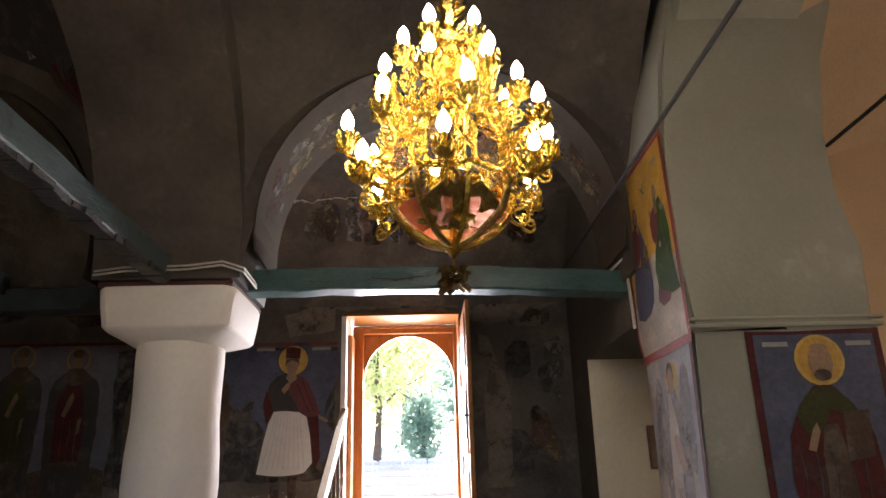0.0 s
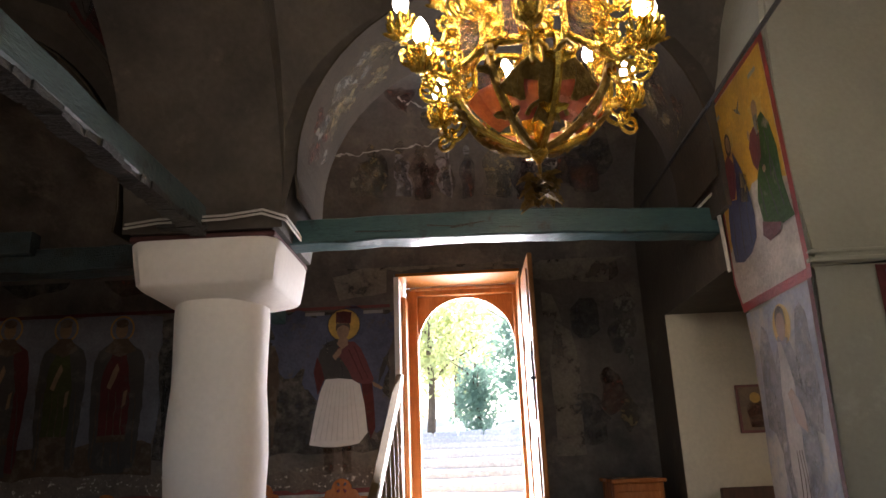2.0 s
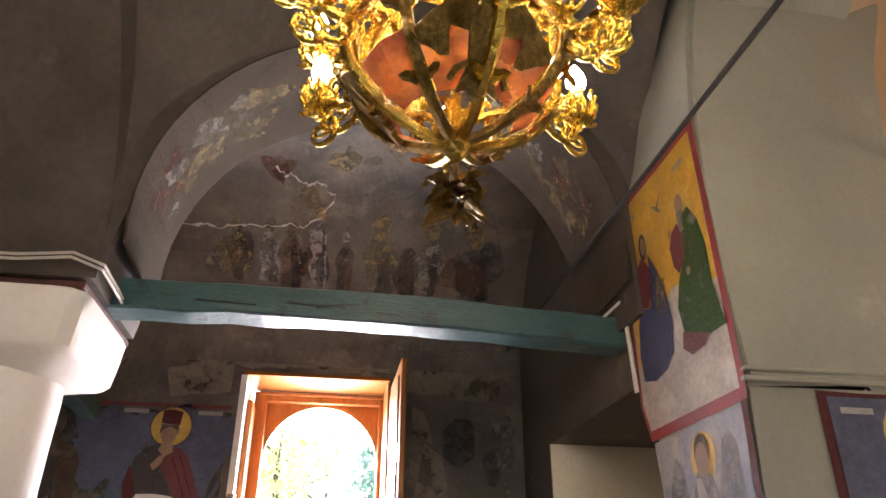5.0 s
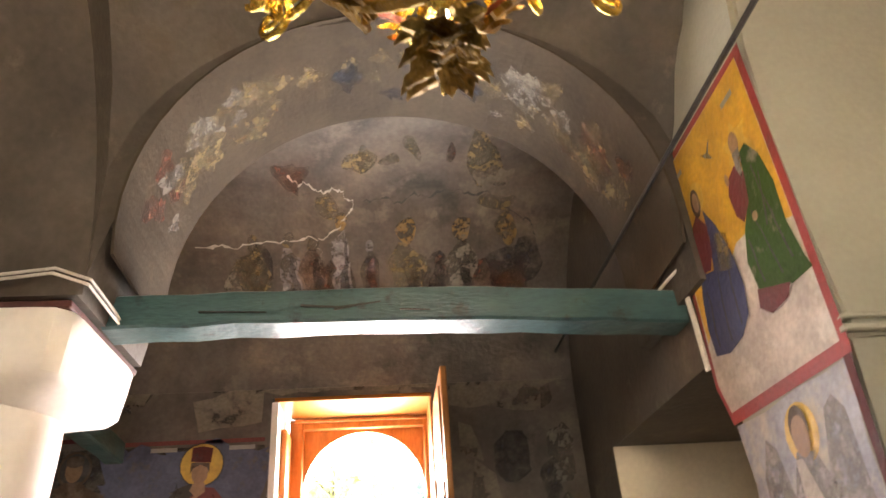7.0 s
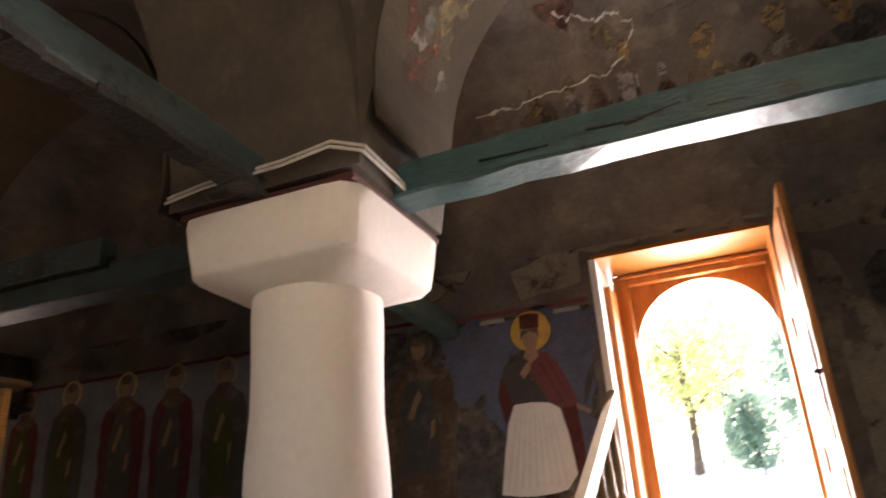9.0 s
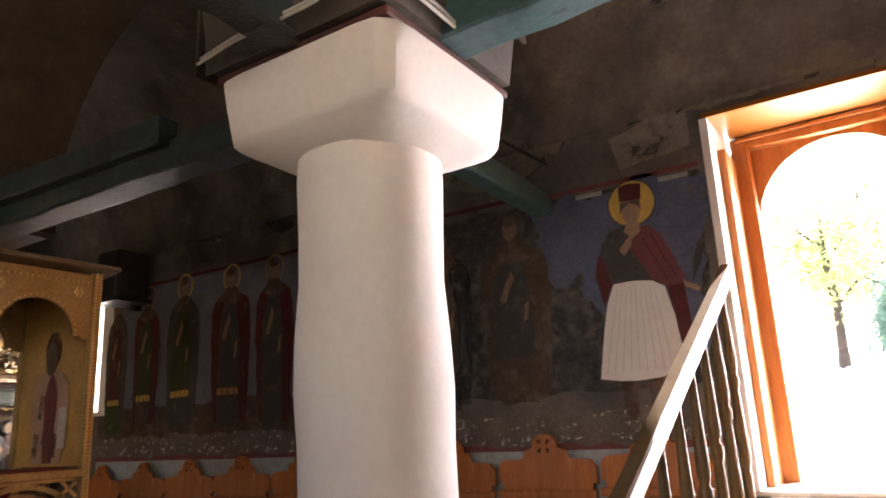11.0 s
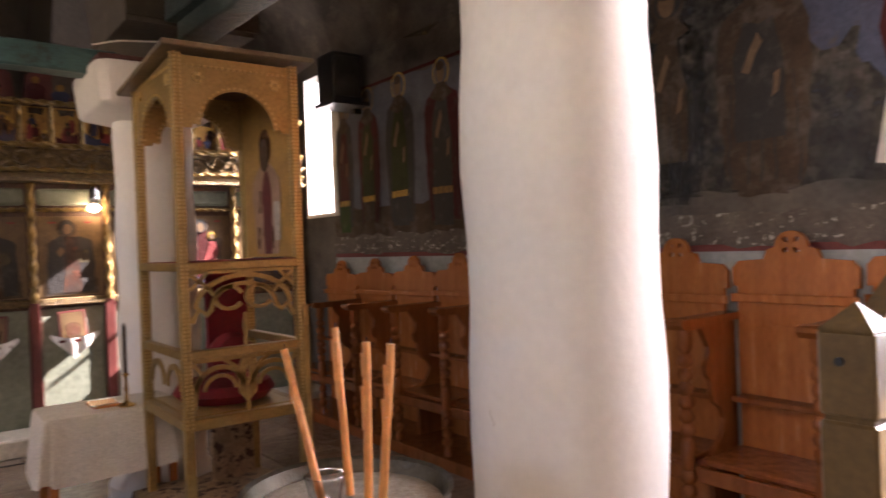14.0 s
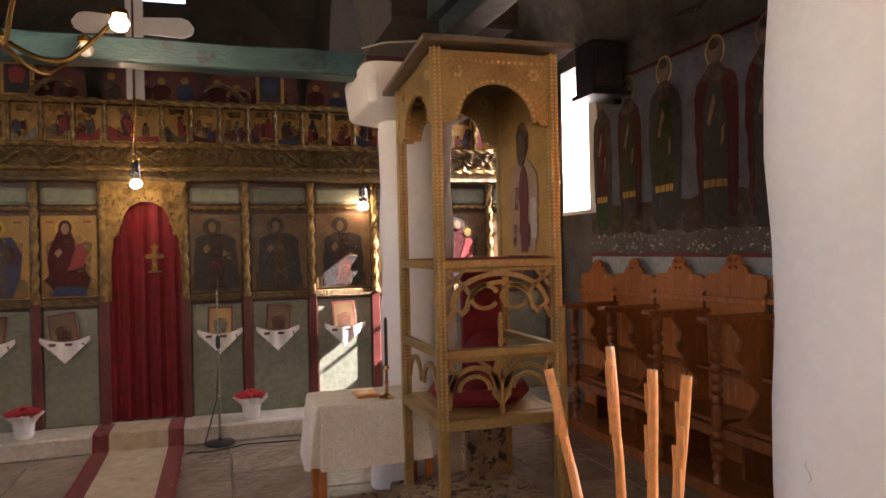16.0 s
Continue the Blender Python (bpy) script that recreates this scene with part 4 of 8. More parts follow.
def standing_saint(u, hem, head, w, cloak, tunic, skirt, sash, halo):
    """Upright muralled figure: straight-sided cloak, tunic, skirt below a hem band, ringed halo."""
    f = thing("mural_saint", "darkened mural of a robed standing figure with halo", "mural", "wall saints")
    hr = 0.125
    neck = head - hr * 0.8
    h = neck - hem
    side = [(0.36, 0.0), (0.42, 0.08), (0.45, 0.3), (0.49, 0.62), (0.47, 0.82), (0.40, 0.91), (0.2, 0.97), (0.1, 1.0)]
    patch("painted_halo", oval(u, head, hr * 0.92, hr), on_south, 0.006, halo, f, "worn yellow halo disc")
    patch("painted_halo", oval(u, head, hr * 0.78, hr * 0.86), on_south, 0.007, P_EAST if halo is not P_BROWN else P_BLACKISH, f)
    patch("painted_cloak", [(u + x * w, hem + y * h) for x, y in side] + [(u - x * w, hem + y * h) for x, y in reversed(side)], on_south, 0.008, cloak, f, wobble=0.02, step=0.06)
    patch("painted_tunic", [(u - 0.3 * w, hem + 0.2 * h), (u + 0.22 * w, hem + 0.2 * h), (u + 0.24 * w, hem + 0.6 * h), (u + 0.1 * w, hem + 0.95 * h), (u - 0.1 * w, hem + 0.95 * h), (u - 0.3 * w, hem + 0.7 * h)], on_south, 0.010, tunic, f, wobble=0.02, step=0.06)
    patch("painted_skirt", [(u - 0.3 * w, hem - 0.04), (u + 0.24 * w, hem - 0.04), (u + 0.22 * w, hem + 0.22 * h), (u - 0.3 * w, hem + 0.22 * h)], on_south, 0.011, skirt, f, wobble=0.02, step=0.06)
    patch("painted_sash", rect(u - 0.3 * w, u + 0.22 * w, hem + 0.2 * h, hem + 0.25 * h), on_south, 0.013, sash, f, wobble=0.006)
    patch("painted_collar", [(u - 0.3 * w, neck - 0.1), (u, neck - 0.16), (u + 0.3 * w, neck - 0.1), (u + 0.12 * w, neck + 0.01), (u - 0.12 * w, neck + 0.01)], on_south, 0.013, P_BROWN, f, wobble=0.01)
    patch("painted_head", oval(u, head - 0.01, hr * 0.46, hr * 0.64), on_south, 0.015, P_DULL_SKIN, f)
    patch("painted_hair", oval(u, head + 0.05, hr * 0.48, hr * 0.32), on_south, 0.016, P_BROWN, f)
    patch("painted_hand", [(u - 0.2 * w, hem + 0.62 * h), (u - 0.12 * w, hem + 0.6 * h), (u + 0.02 * w, hem + 0.76 * h), (u - 0.03 * w, hem + 0.81 * h), (u - 0.1 * w, hem + 0.74 * h)], on_south, 0.015, P_DULL_SKIN, f, wobble=0.01, step=0.03)
    patch("painted_hand", [(u + 0.1 * w, hem + 0.46 * h), (u + 0.17 * w, hem + 0.48 * h), (u + 0.2 * w, hem + 0.6 * h), (u + 0.13 * w, hem + 0.58 * h)], on_south, 0.015, P_DULL_SKIN, f, wobble=0.01, step=0.03)
    for k in (-0.16, -0.02, 0.12, 0.36, -0.38):
        patch("painted_fold", [(u + k * w, hem + 0.03 * h), (u + k * w + 0.012, hem + 0.03 * h), (u + 0.9 * k * w + 0.006, hem + 0.58 * h), (u + 0.9 * k * w, hem + 0.58 * h)], on_south, 0.0145, P_BLACKISH if cloak is not P_BLACKISH else P_BROWN, f, wobble=0.02, step=0.05)


P_OCHRE = paint("halo_ochre", (0.30, 0.16, 0.035), 0.6, 0.22, (0.2, 0.12, 0.05))
P_DULL_SKIN = paint("sooted_flesh", (0.19, 0.115, 0.06), 0.6, 0.22, (0.11, 0.08, 0.055))
standing_saint(-2.11, 1.80, 2.93, 0.54, P_BROWN, P_BLACKISH, P_BROWN, P_BROWN, P_BROWN)
standing_saint(-2.68, 1.78, 2.95, 0.48, P_SLATE, P_BROWN, P_SLATE, P_BROWN, P_BROWN)
standing_saint(-3.32, 1.74, 2.98, 0.5, P_BLACKISH, P_MAROON, P_BLACKISH, P_BROWN, P_OCHRE)
standing_saint(-3.85, 1.74, 3.0, 0.46, P_BLACKISH, P_OLIVE, P_BROWN, P_BROWN, P_OCHRE)
standing_saint(-4.38, 1.74, 3.02, 0.46, P_MAROON, P_BLACKISH, P_BLACKISH, P_BROWN, P_OCHRE)
standing_saint(-4.92, 1.76, 3.02, 0.52, P_MAROON, P_BLACKISH, P_BLACKISH, P_OCHRE, P_HALO)
standing_saint(-5.57, 1.78, 3.03, 0.48, P_BLACKISH, P_OLIVE, P_BLACKISH, P_YELLOW, P_HALO)
standing_saint(-6.12, 1.78, 3.0, 0.40, P_MAROON, P_OLIVE, P_BROWN, P_YELLOW, P_OCHRE)
standing_saint(-6.60, 1.76, 2.98, 0.36, P_BLACKISH, P_MAROON, P_GREEN, P_YELLOW, P_OCHRE)

patches = [([(-1.35, 3.37), (-0.95, 3.5), (-0.4, 3.62), (0.1, 3.58), (0.34, 3.5), (0.36, 3.415), (-0.84, 3.415), (-0.86, 3.2), (-1.3, 3.15)], 0.03),
           ([(0.60, 1.7), (0.84, 1.7), (0.86, 2.5), (0.8, 2.78), (0.66, 2.86), (0.6, 2.5)], 0.03), ([(0.56, 2.93), (0.74, 2.86), (0.66, 3.12), (0.57, 3.14)], 0.02)]
patches += [([(-2.9, 3.3), (-2.2, 3.25), (-1.7, 3.4), (-1.5, 3.7), (-2.1, 3.85), (-2.8, 3.7)], 0.12), ([(0.45, 3.3), (1.2, 3.2), (1.35, 3.5), (0.8, 3.65)], 0.1)]
for o, wb in patches:
    tagged(patch("plaster_repair", o, on_south, 0.004, P_PATCH, wobble=wb), "bare grey plaster repair on the sooty wall", "plaster patch", "plaster repairs")
for u, v, a, b, m in [(0.98, 3.52, 0.1, 0.13, P_BUFF), (1.2, 2.7, 0.07, 0.16, P_SLATE), (1.1, 2.35, 0.05, 0.09, P_RUST), (1.3, 2.5, 0.04, 0.09, P_BONE), (-1.75, 3.6, 0.16, 0.22, P_SLATE), (-2.5, 3.55, 0.2, 0.2, P_RUST), (0.75, 2.25, 0.06, 0.2, P_SLATE), (1.25, 2.05, 0.08, 0.16, P_BUFF), (-1.1, 3.6, 0.25, 0.16, P_SLATE), (-1.95, 3.45, 0.18, 0.2, P_BUFF), (-3.2, 3.5, 0.35, 0.22, P_RUST), (-4.2, 3.55, 0.4, 0.22, P_SLATE), (-5.2, 3.6, 0.4, 0.22, P_BUFF), (0.95, 2.9, 0.14, 0.2, P_SLATE), (0.62, 3.62, 0.14, 0.1, P_RUST), (1.15, 3.35, 0.16, 0.12, P_RUST), (0.9, 2.0, 0.16, 0.25, P_SLATE), (1.12, 2.25, 0.1, 0.2, P_RUST), (1.3, 2.9, 0.1, 0.2, P_BONE)]:
    tagged(patch("fresco_remnant", oval(u, v, a, b), on_south, 0.003, m, wobble=0.06), "worn remnant of painted fresco", "fresco", "fresco remnants")

# ---- faded procession on the aisle vault ----
row = thing("mural_procession", "row of faded fresco figures along the vault", "mural")
for u, head, hem, w, body, hm, hr in [(-0.93, 4.41, 4.08, 0.24, P_BUFF, P_BUFF, 0.05), (-0.66, 4.43, 4.08, 0.16, P_FADED, P_BUFF, 0.045), (-0.48, 4.40, 4.05, 0.22, P_RUST, P_BUFF, 0.05), (-0.27, 4.52, 4.06, 0.15, P_FADED, P_FADED_HALO, 0.055), (-0.06, 4.38, 4.06, 0.14, P_SLATE, P_FADED, 0.04),
                                        (0.22, 4.47, 4.03, 0.3, P_BUFF, P_FADED_HALO, 0.085), (0.47, 4.3, 4.03, 0.16, P_RUST, P_RUST, 0.03), (0.64, 4.46, 4.03, 0.24, P_BONE, P_FADED_HALO, 0.08), (1.0, 4.46, 4.06, 0.34, P_SLATE, P_FADED_HALO, 0.08), (1.04, 4.24, 4.04, 0.26, P_RUST, P_SLATE, 0.03)]:
    patch("painted_head", oval(u, head, hr * 0.9, hr * 0.8), on_vault, 0.006, hm, row, wobble=0.03, step=0.02)
    patch("painted_robe", robe(u, hem, head - hr * 0.7, w), on_vault, 0.008, body, row, wobble=0.055, step=0.03)
    patch("painted_robe_fold", robe(u + 0.15 * w, hem, head - hr * 1.6, w * 0.4), on_vault, 0.0095, P_SLATE if body is not P_SLATE else P_RUST, row, wobble=0.05, step=0.03)
patch("painted_medallion", oval(-0.12, 4.735, 0.12, 0.03), on_vault, 0.006, P_BUFF, row, wobble=0.03)
patch("painted_ornament", oval(0.1, 4.73, 0.08, 0.015), on_vault, 0.006, P_BUFF, row, wobble=0.03)
patch("painted_flag", [(-0.66, 4.69), (-0.60, 4.705), (-0.52, 4.71), (-0.51, 4.67), (-0.56, 4.655), (-0.57, 4.63)], on_vault, 0.006, P_RUST, row, wobble=0.025, step=0.03)
patch("painted_ornament", oval(0.85, 4.70, 0.16, 0.03), on_vault, 0.006, P_PATCH, row, wobble=0.05)
for u, v, a, b, m in ((-0.08, 4.745, 0.1, 0.035, P_BUFF), (0.25, 4.76, 0.05, 0.012, P_BUFF), (0.52, 4.735, 0.03, 0.035, P_RUST), (0.78, 4.72, 0.13, 0.05, P_BUFF), (0.9, 4.60, 0.16, 0.03, P_BUFF), (-0.36, 4.58, 0.07, 0.05, P_BUFF), (-0.6, 4.7, 0.13, 0.05, P_RUST), (-0.9, 4.3, 0.12, 0.1, P_SLATE), (0.45, 4.2, 0.12, 0.14, P_SLATE), (0.85, 4.2, 0.2, 0.12, P_RUST), (1.15, 4.3, 0.12, 0.14, P_SLATE), (-0.3, 4.2, 0.12, 0.14, P_RUST), (-1.05, 4.2, 0.08, 0.1, P_BONE), (0.95, 4.5, 0.05, 0.06, P_BUFF)):
    patch("painted_remnant", oval(u, v, a, b), on_vault, 0.0045, m, row, wobble=0.05, step=0.03)
crack_mat = pm("plaster_crack_edge", (0.45, 0.43, 0.4), (0.6, 0.58, 0.55), 0.9, scale=9, bump=0.3)


def crack(label, pts, w, mat, fn=on_vault):
    bm = bmesh.new()
    prev = None
    fine_pts = []
    for (u0, v0), (u1, v1) in zip(pts, pts[1:]):
        for k in range(12):
            t = k / 12
            u, v = u0 + (u1 - u0) * t, v0 + (v1 - v0) * t
            fine_pts.append((u + 0.02 * noise.noise((u * 11, v * 40, 2)) + 0.012 * noise.noise((u * 47, v * 90, 3)), v + 0.03 * noise.noise((u * 9, 3.1, 5)) + 0.016 * noise.noise((u * 41, v * 60, 7))))
    for i, (u, v) in enumerate(fine_pts):
        ww = w * (0.25 + abs(noise.noise((u * 31, v * 31, 1))) * 3.2)
        pair = [bm.verts.new(fn(u, v + ww / 2, 0.012)), bm.verts.new(fn(u, v - ww / 2, 0.012))]
        if prev:
            bm.faces.new((prev[0], prev[1], pair[1], pair[0]))
        prev = pair
    return tagged(finish("plaster_crack", bm, mat), label, "crack", "plaster cracks")


crack("pale crack running across the frescoed vault", [(-1.34, 4.40), (-1.05, 4.405), (-0.75, 4.42), (-0.45, 4.43), (-0.28, 4.48), (-0.16, 4.61), (-0.24, 4.635)], 0.008, crack_mat)
crack("pale crack branching down through the frescoed figures", [(-0.45, 4.40), (-0.42, 4.33), (-0.44, 4.26), (-0.4, 4.2)], 0.0025, crack_mat)
crack("pale crack in the upper vault fresco", [(-0.62, 4.70), (-0.55, 4.66), (-0.4, 4.65), (-0.22, 4.635)], 0.006, crack_mat)
crack("thin dark crack in the vault plaster", [(-0.1, 4.605), (0.2, 4.61), (0.5, 4.64), (0.85, 4.62), (1.15, 4.5), (1.25, 4.35)], 0.006, BLACK_WOOD)


# ornaments on the soffit of the arch
def on_soffit(a, y, off):
    r = 1.234 * (1.0 + 0.02 * (y - 4.5) / 0.85) - off - 0.002
    return Vector((0.138 + r * math.cos(a), y, 3.40 + r * math.sin(a)))


orn = thing("arch_ornament", "faded yellow and grey scroll fresco on the arch soffit", "mural")
random.seed(5)
for a0, a1, n, m in ((2.15, 2.75, 26, P_BUFF), (0.3, 0.95, 22, P_BUFF), (0.35, 0.9, 8, P_RUST), (2.0, 2.9, 8, P_BONE), (1.1, 2.0, 10, P_BUFF), (1.2, 2.05, 8, P_SLATE), (0.4, 1.1, 7, P_BONE), (2.75, 3.0, 6, P_RUST)):
    for k in range(n):
        a, y, ss = random.uniform(a0, a1), 4.93 + 0.26 * random.uniform(-1, 1) * random.random() ** 0.4, random.uniform(0.035, 0.095)
        patch("painted_scroll", [(a + ss * 0.75 * math.cos(t) * (1 + 0.5 * math.sin(3 * t + k)), y + ss * 0.9 * math.sin(t) * (1 + 0.4 * math.cos(5 * t + k))) for t in [2 * math.pi * j / 14 for j in range(14)]], on_soffit, 0.0012 + 0.0002 * (k % 9), m, orn, wobble=0.03, step=0.02)

# ---- paintings on the pier ----
tri = thing("mural_trinity_panel", "yellow mural panel with two robed figures and red border", "mural")
patch("painted_border", [(3.775, 2.44), (4.63, 2.44), (4.70, 2.62), (4.66, 3.72), (3.775, 3.72)], on_pier_side, 0.002, P_RED, tri, "red painted border", step=0.08)
patch("painted_cloud", [(3.815, 2.49), (4.62, 2.49), (4.67, 2.62), (4.63, 3.68), (3.815, 3.68)], on_pier_side, 0.004, P_PALE, tri, step=0.08)
patch("painted_yellow_ground", [(3.815, 2.95), (3.9, 2.98), (4.0, 3.05), (4.2, 3.06), (4.35, 2.98), (4.5, 3.0), (4.58, 2.85), (4.65, 2.80), (4.625, 3.67), (3.815, 3.68)], on_pier_side, 0.006, P_YELLOW, tri, step=0.08)
patch("painted_halo_star", [(3.985 + (0.115 if k % 2 else 0.065) * math.cos(k * math.pi / 6), 3.38 + (0.115 if k % 2 else 0.065) * math.sin(k * math.pi / 6)) for k in range(12)], on_pier_side, 0.008, P_HALO, tri)
patch("painted_green_robe", [(3.93, 3.35), (3.87, 3.26), (3.84, 3.12), (3.85, 2.95), (3.82, 2.80), (3.80, 2.75), (3.93, 2.75), (4.05, 2.79), (4.14, 2.82), (4.16, 2.95), (4.11, 3.06), (4.04, 3.14), (4.0, 3.24), (3.98, 3.34)], on_pier_side, 0.010, P_GREEN, tri)
for a, b, c, d in ((3.94, 3.25, 3.88, 2.82), (4.02, 3.1, 3.96, 2.80), (4.1, 3.02, 4.08, 2.84), (3.9, 3.2, 3.95, 3.0)):
    patch("painted_fold", [(a, b), (a + 0.01, b), (c + 0.012, d), (c, d)], on_pier_side, 0.0112, P_BLACKISH, tri, wobble=0.02, step=0.05)
patch("painted_red_tunic", [(4.04, 3.32), (3.99, 3.26), (4.02, 3.14), (4.09, 3.09), (4.13, 3.14), (4.14, 3.24), (4.10, 3.30)], on_pier_side, 0.0115, P_CLOAK, tri)
patch("painted_red_hem", [(4.15, 2.83), (4.05, 2.795), (3.94, 2.76), (3.98, 2.72), (4.10, 2.71), (4.17, 2.76)], on_pier_side, 0.012, P_CLOAK, tri)
patch("painted_head", oval(3.995, 3.395, 0.036, 0.052), on_pier_side, 0.012, P_SKIN, tri)
patch("painted_beard", [(3.97, 3.36), (4.025, 3.365), (4.03, 3.30), (4.01, 3.24), (3.98, 3.29)], on_pier_side, 0.0135, P_BONE, tri)
patch("painted_hand", oval(4.115, 3.30, 0.016, 0.028), on_pier_side, 0.0135, P_SKIN, tri)
patch("painted_hand", oval(4.01, 3.07, 0.02, 0.02), on_pier_side, 0.0135, P_SKIN, tri)
patch("painted_dove", [(4.26, 3.53), (4.21, 3.505), (4.15, 3.55), (4.19, 3.49), (4.17, 3.45), (4.22, 3.485)], on_pier_side, 0.008, P_FADED, tri)
patch("painted_halo", oval(4.395, 3.395, 0.07, 0.075), on_pier_side, 0.008, P_HALO, tri)
patch("painted_blue_robe", [(4.37, 3.32), (4.30, 3.2), (4.25, 3.05), (4.23, 2.9), (4.26, 2.78), (4.35, 2.72), (4.48, 2.70), (4.60, 2.73), (4.61, 2.86), (4.58, 3.0), (4.54, 3.08), (4.42, 3.05), (4.38, 3.18)], on_pier_side, 0.010, P_DEEP_BLUE, tri)
for a, b, c, d in ((4.3, 3.05, 4.32, 2.77), (4.4, 3.0, 4.44, 2.74), (4.52, 3.0, 4.54, 2.76)):
    patch("painted_fold", [(a, b), (a + 0.01, b), (c + 0.012, d), (c, d)], on_pier_side, 0.0112, P_BLACKISH, tri, wobble=0.02, step=0.05)
patch("painted_red_tunic", [(4.43, 3.33), (4.37, 3.24), (4.39, 3.12), (4.44, 3.06), (4.52, 3.08), (4.54, 3.18), (4.49, 3.30)], on_pier_side, 0.0115, P_CLOAK, tri)
patch("painted_book", [(4.33, 3.18), (4.24, 3.13), (4.27, 2.98), (4.37, 3.02)], on_pier_side, 0.013, P_BUFF, tri)
patch("painted_hair", oval(4.405, 3.375, 0.042, 0.07), on_pier_side, 0.0125, P_BROWN, tri)
patch("painted_head", oval(4.40, 3.375, 0.028, 0.048), on_pier_side, 0.0138, P_SKIN, tri)
for u in (3.95, 4.5):
    patch("painted_lettering", rect(u - 0.05, u + 0.05, 3.57, 3.595), on_pier_side, 0.008, P_LETTER, tri)
low = thing("mural_angel_panel", "pale blue worn mural panel with a winged figure", "mural")
patch("painted_ground", [(3.83, -0.08), (4.56, -0.08), (4.565, 2.2), (4.60, 2.43), (3.83, 2.43)], on_pier_side, 0.004, P_PALE_BLUE, low, wobble=0.02)
patch("painted_wing", [(3.90, 1.75), (4.05, 1.8), (4.06, 2.15), (4.0, 2.33), (3.94, 2.36), (3.89, 2.30), (3.87, 1.9)], on_pier_side, 0.006, P_FADED, low)
patch("painted_wing", [(4.36, 1.75), (4.5, 1.8), (4.48, 2.2), (4.41, 2.33), (4.35, 2.28), (4.3, 2.1)], on_pier_side, 0.006, P_FADED, low)
painted_figure(low, on_pier_side, 4.16, 1.05, 2.29, 0.46, P_FADED, P_PALE, P_HALO, 0.105, 0.008)
patch("painted_hair", oval(4.16, 2.31, 0.06, 0.075), on_pier_side, 0.0132, P_BROWN, low)
patch("painted_head", oval(4.16, 2.285, 0.042, 0.062), on_pier_side, 0.0152, P_SKIN, low)
patch("painted_border", rect(3.782, 3.822, -0.08, 2.44), on_pier_side, 0.006, P_MAROON, low)

ico = thing("mural_saint_with_book", "blue-ground mural of a figure in green and maroon robes", "mural")
patch("painted_border", rect(1.745, 2.49, 0.7, 2.50), on_pier_front, 0.004, P_MAROON, ico, "maroon painted frame")
patch("painted_ground", rect(1.785, 2.45, 0.75, 2.465), on_pier_front, 0.007, P_BLUE, ico)
patch("painted_halo", oval(2.13, 2.325, 0.138), on_pier_front, 0.010, P_HALO, ico)
patch("painted_robe", robe(2.12, 0.9, 2.19, 0.50), on_pier_front, 0.012, P_MAROON, ico)
patch("painted_mantle", [(1.95, 2.04), (2.01, 2.13), (2.08, 2.18), (2.16, 2.18), (2.24, 2.12), (2.29, 2.04), (2.22, 2.03), (2.14, 2.07), (2.09, 1.97), (2.03, 1.90), (1.99, 1.95)], on_pier_front, 0.014, P_OLIVE, ico)
patch("painted_book", [(2.185, 1.80), (2.33, 1.82), (2.34, 2.06), (2.20, 2.05)], on_pier_front, 0.016, P_BROWN, ico)
patch("painted_head", oval(2.13, 2.315, 0.066, 0.092), on_pier_front, 0.016, P_SKIN, ico)
patch("painted_under_robe", [(2.03, 0.95), (2.24, 0.95), (2.2, 1.7), (2.17, 1.98), (2.08, 1.98), (2.05, 1.7)], on_pier_front, 0.0135, P_BROWN, ico, wobble=0.02)
for k in range(5):
    x = 1.9 + 0.1 * k
    patch("painted_fold", [(x, 0.95), (x + 0.012, 0.95), (x + 0.02 * (2 - k) + 0.008, 1.85), (x + 0.02 * (2 - k), 1.85)], on_pier_front, 0.015, P_BLACKISH, ico, wobble=0.02)
patch("painted_halo_ring", oval(2.13, 2.325, 0.12), on_pier_front, 0.0115, P_OCHRE_LIGHT, ico)
patch("painted_hand", [(1.98, 1.86), (2.02, 1.85), (2.06, 1.95), (2.05, 2.0), (2.02, 1.96)], on_pier_front, 0.017, P_SKIN, ico)
patch("painted_hair", oval(2.13, 2.39, 0.05, 0.022), on_pier_front, 0.0165, P_SKIN, ico)
patch("painted_beard", oval(2.13, 2.243, 0.048, 0.032), on_pier_front, 0.018, P_BROWN, ico)
for u in (1.90, 2.36):
    patch("painted_lettering", rect(u - 0.07, u + 0.07, 2.40, 2.425), on_pier_front, 0.010, P_LETTER, ico)
ledge = tagged(finish("trim_pier_moulding", boxes((1.443, 2.52, 3.762, 3.8, 2.505, 2.53), (1.446, 2.52, 3.756, 3.8, 2.545, 2.565), bevel=0.006), PIER_PAINT), "thin plaster string moulding on the pier", "moulding", kind="structure")

# bay paintings high over the east nave bay


def on_bay_vault(u, v, off):
    hx, hy, cx, cy = (4.92 - 2.11) / 2, 1.77, -(4.92 + 2.11) / 2, 2.75
    rr = hx * hx + hy * hy + 0.02
    y = cy + math.sqrt(max(0.0, rr - ((v - 3.4) / 0.9) ** 2 - (u - cx) ** 2))
    p = Vector((u, y, v))
    return p + (Vector((cx, cy, 3.4)) - p).normalized() * (off + 0.012)


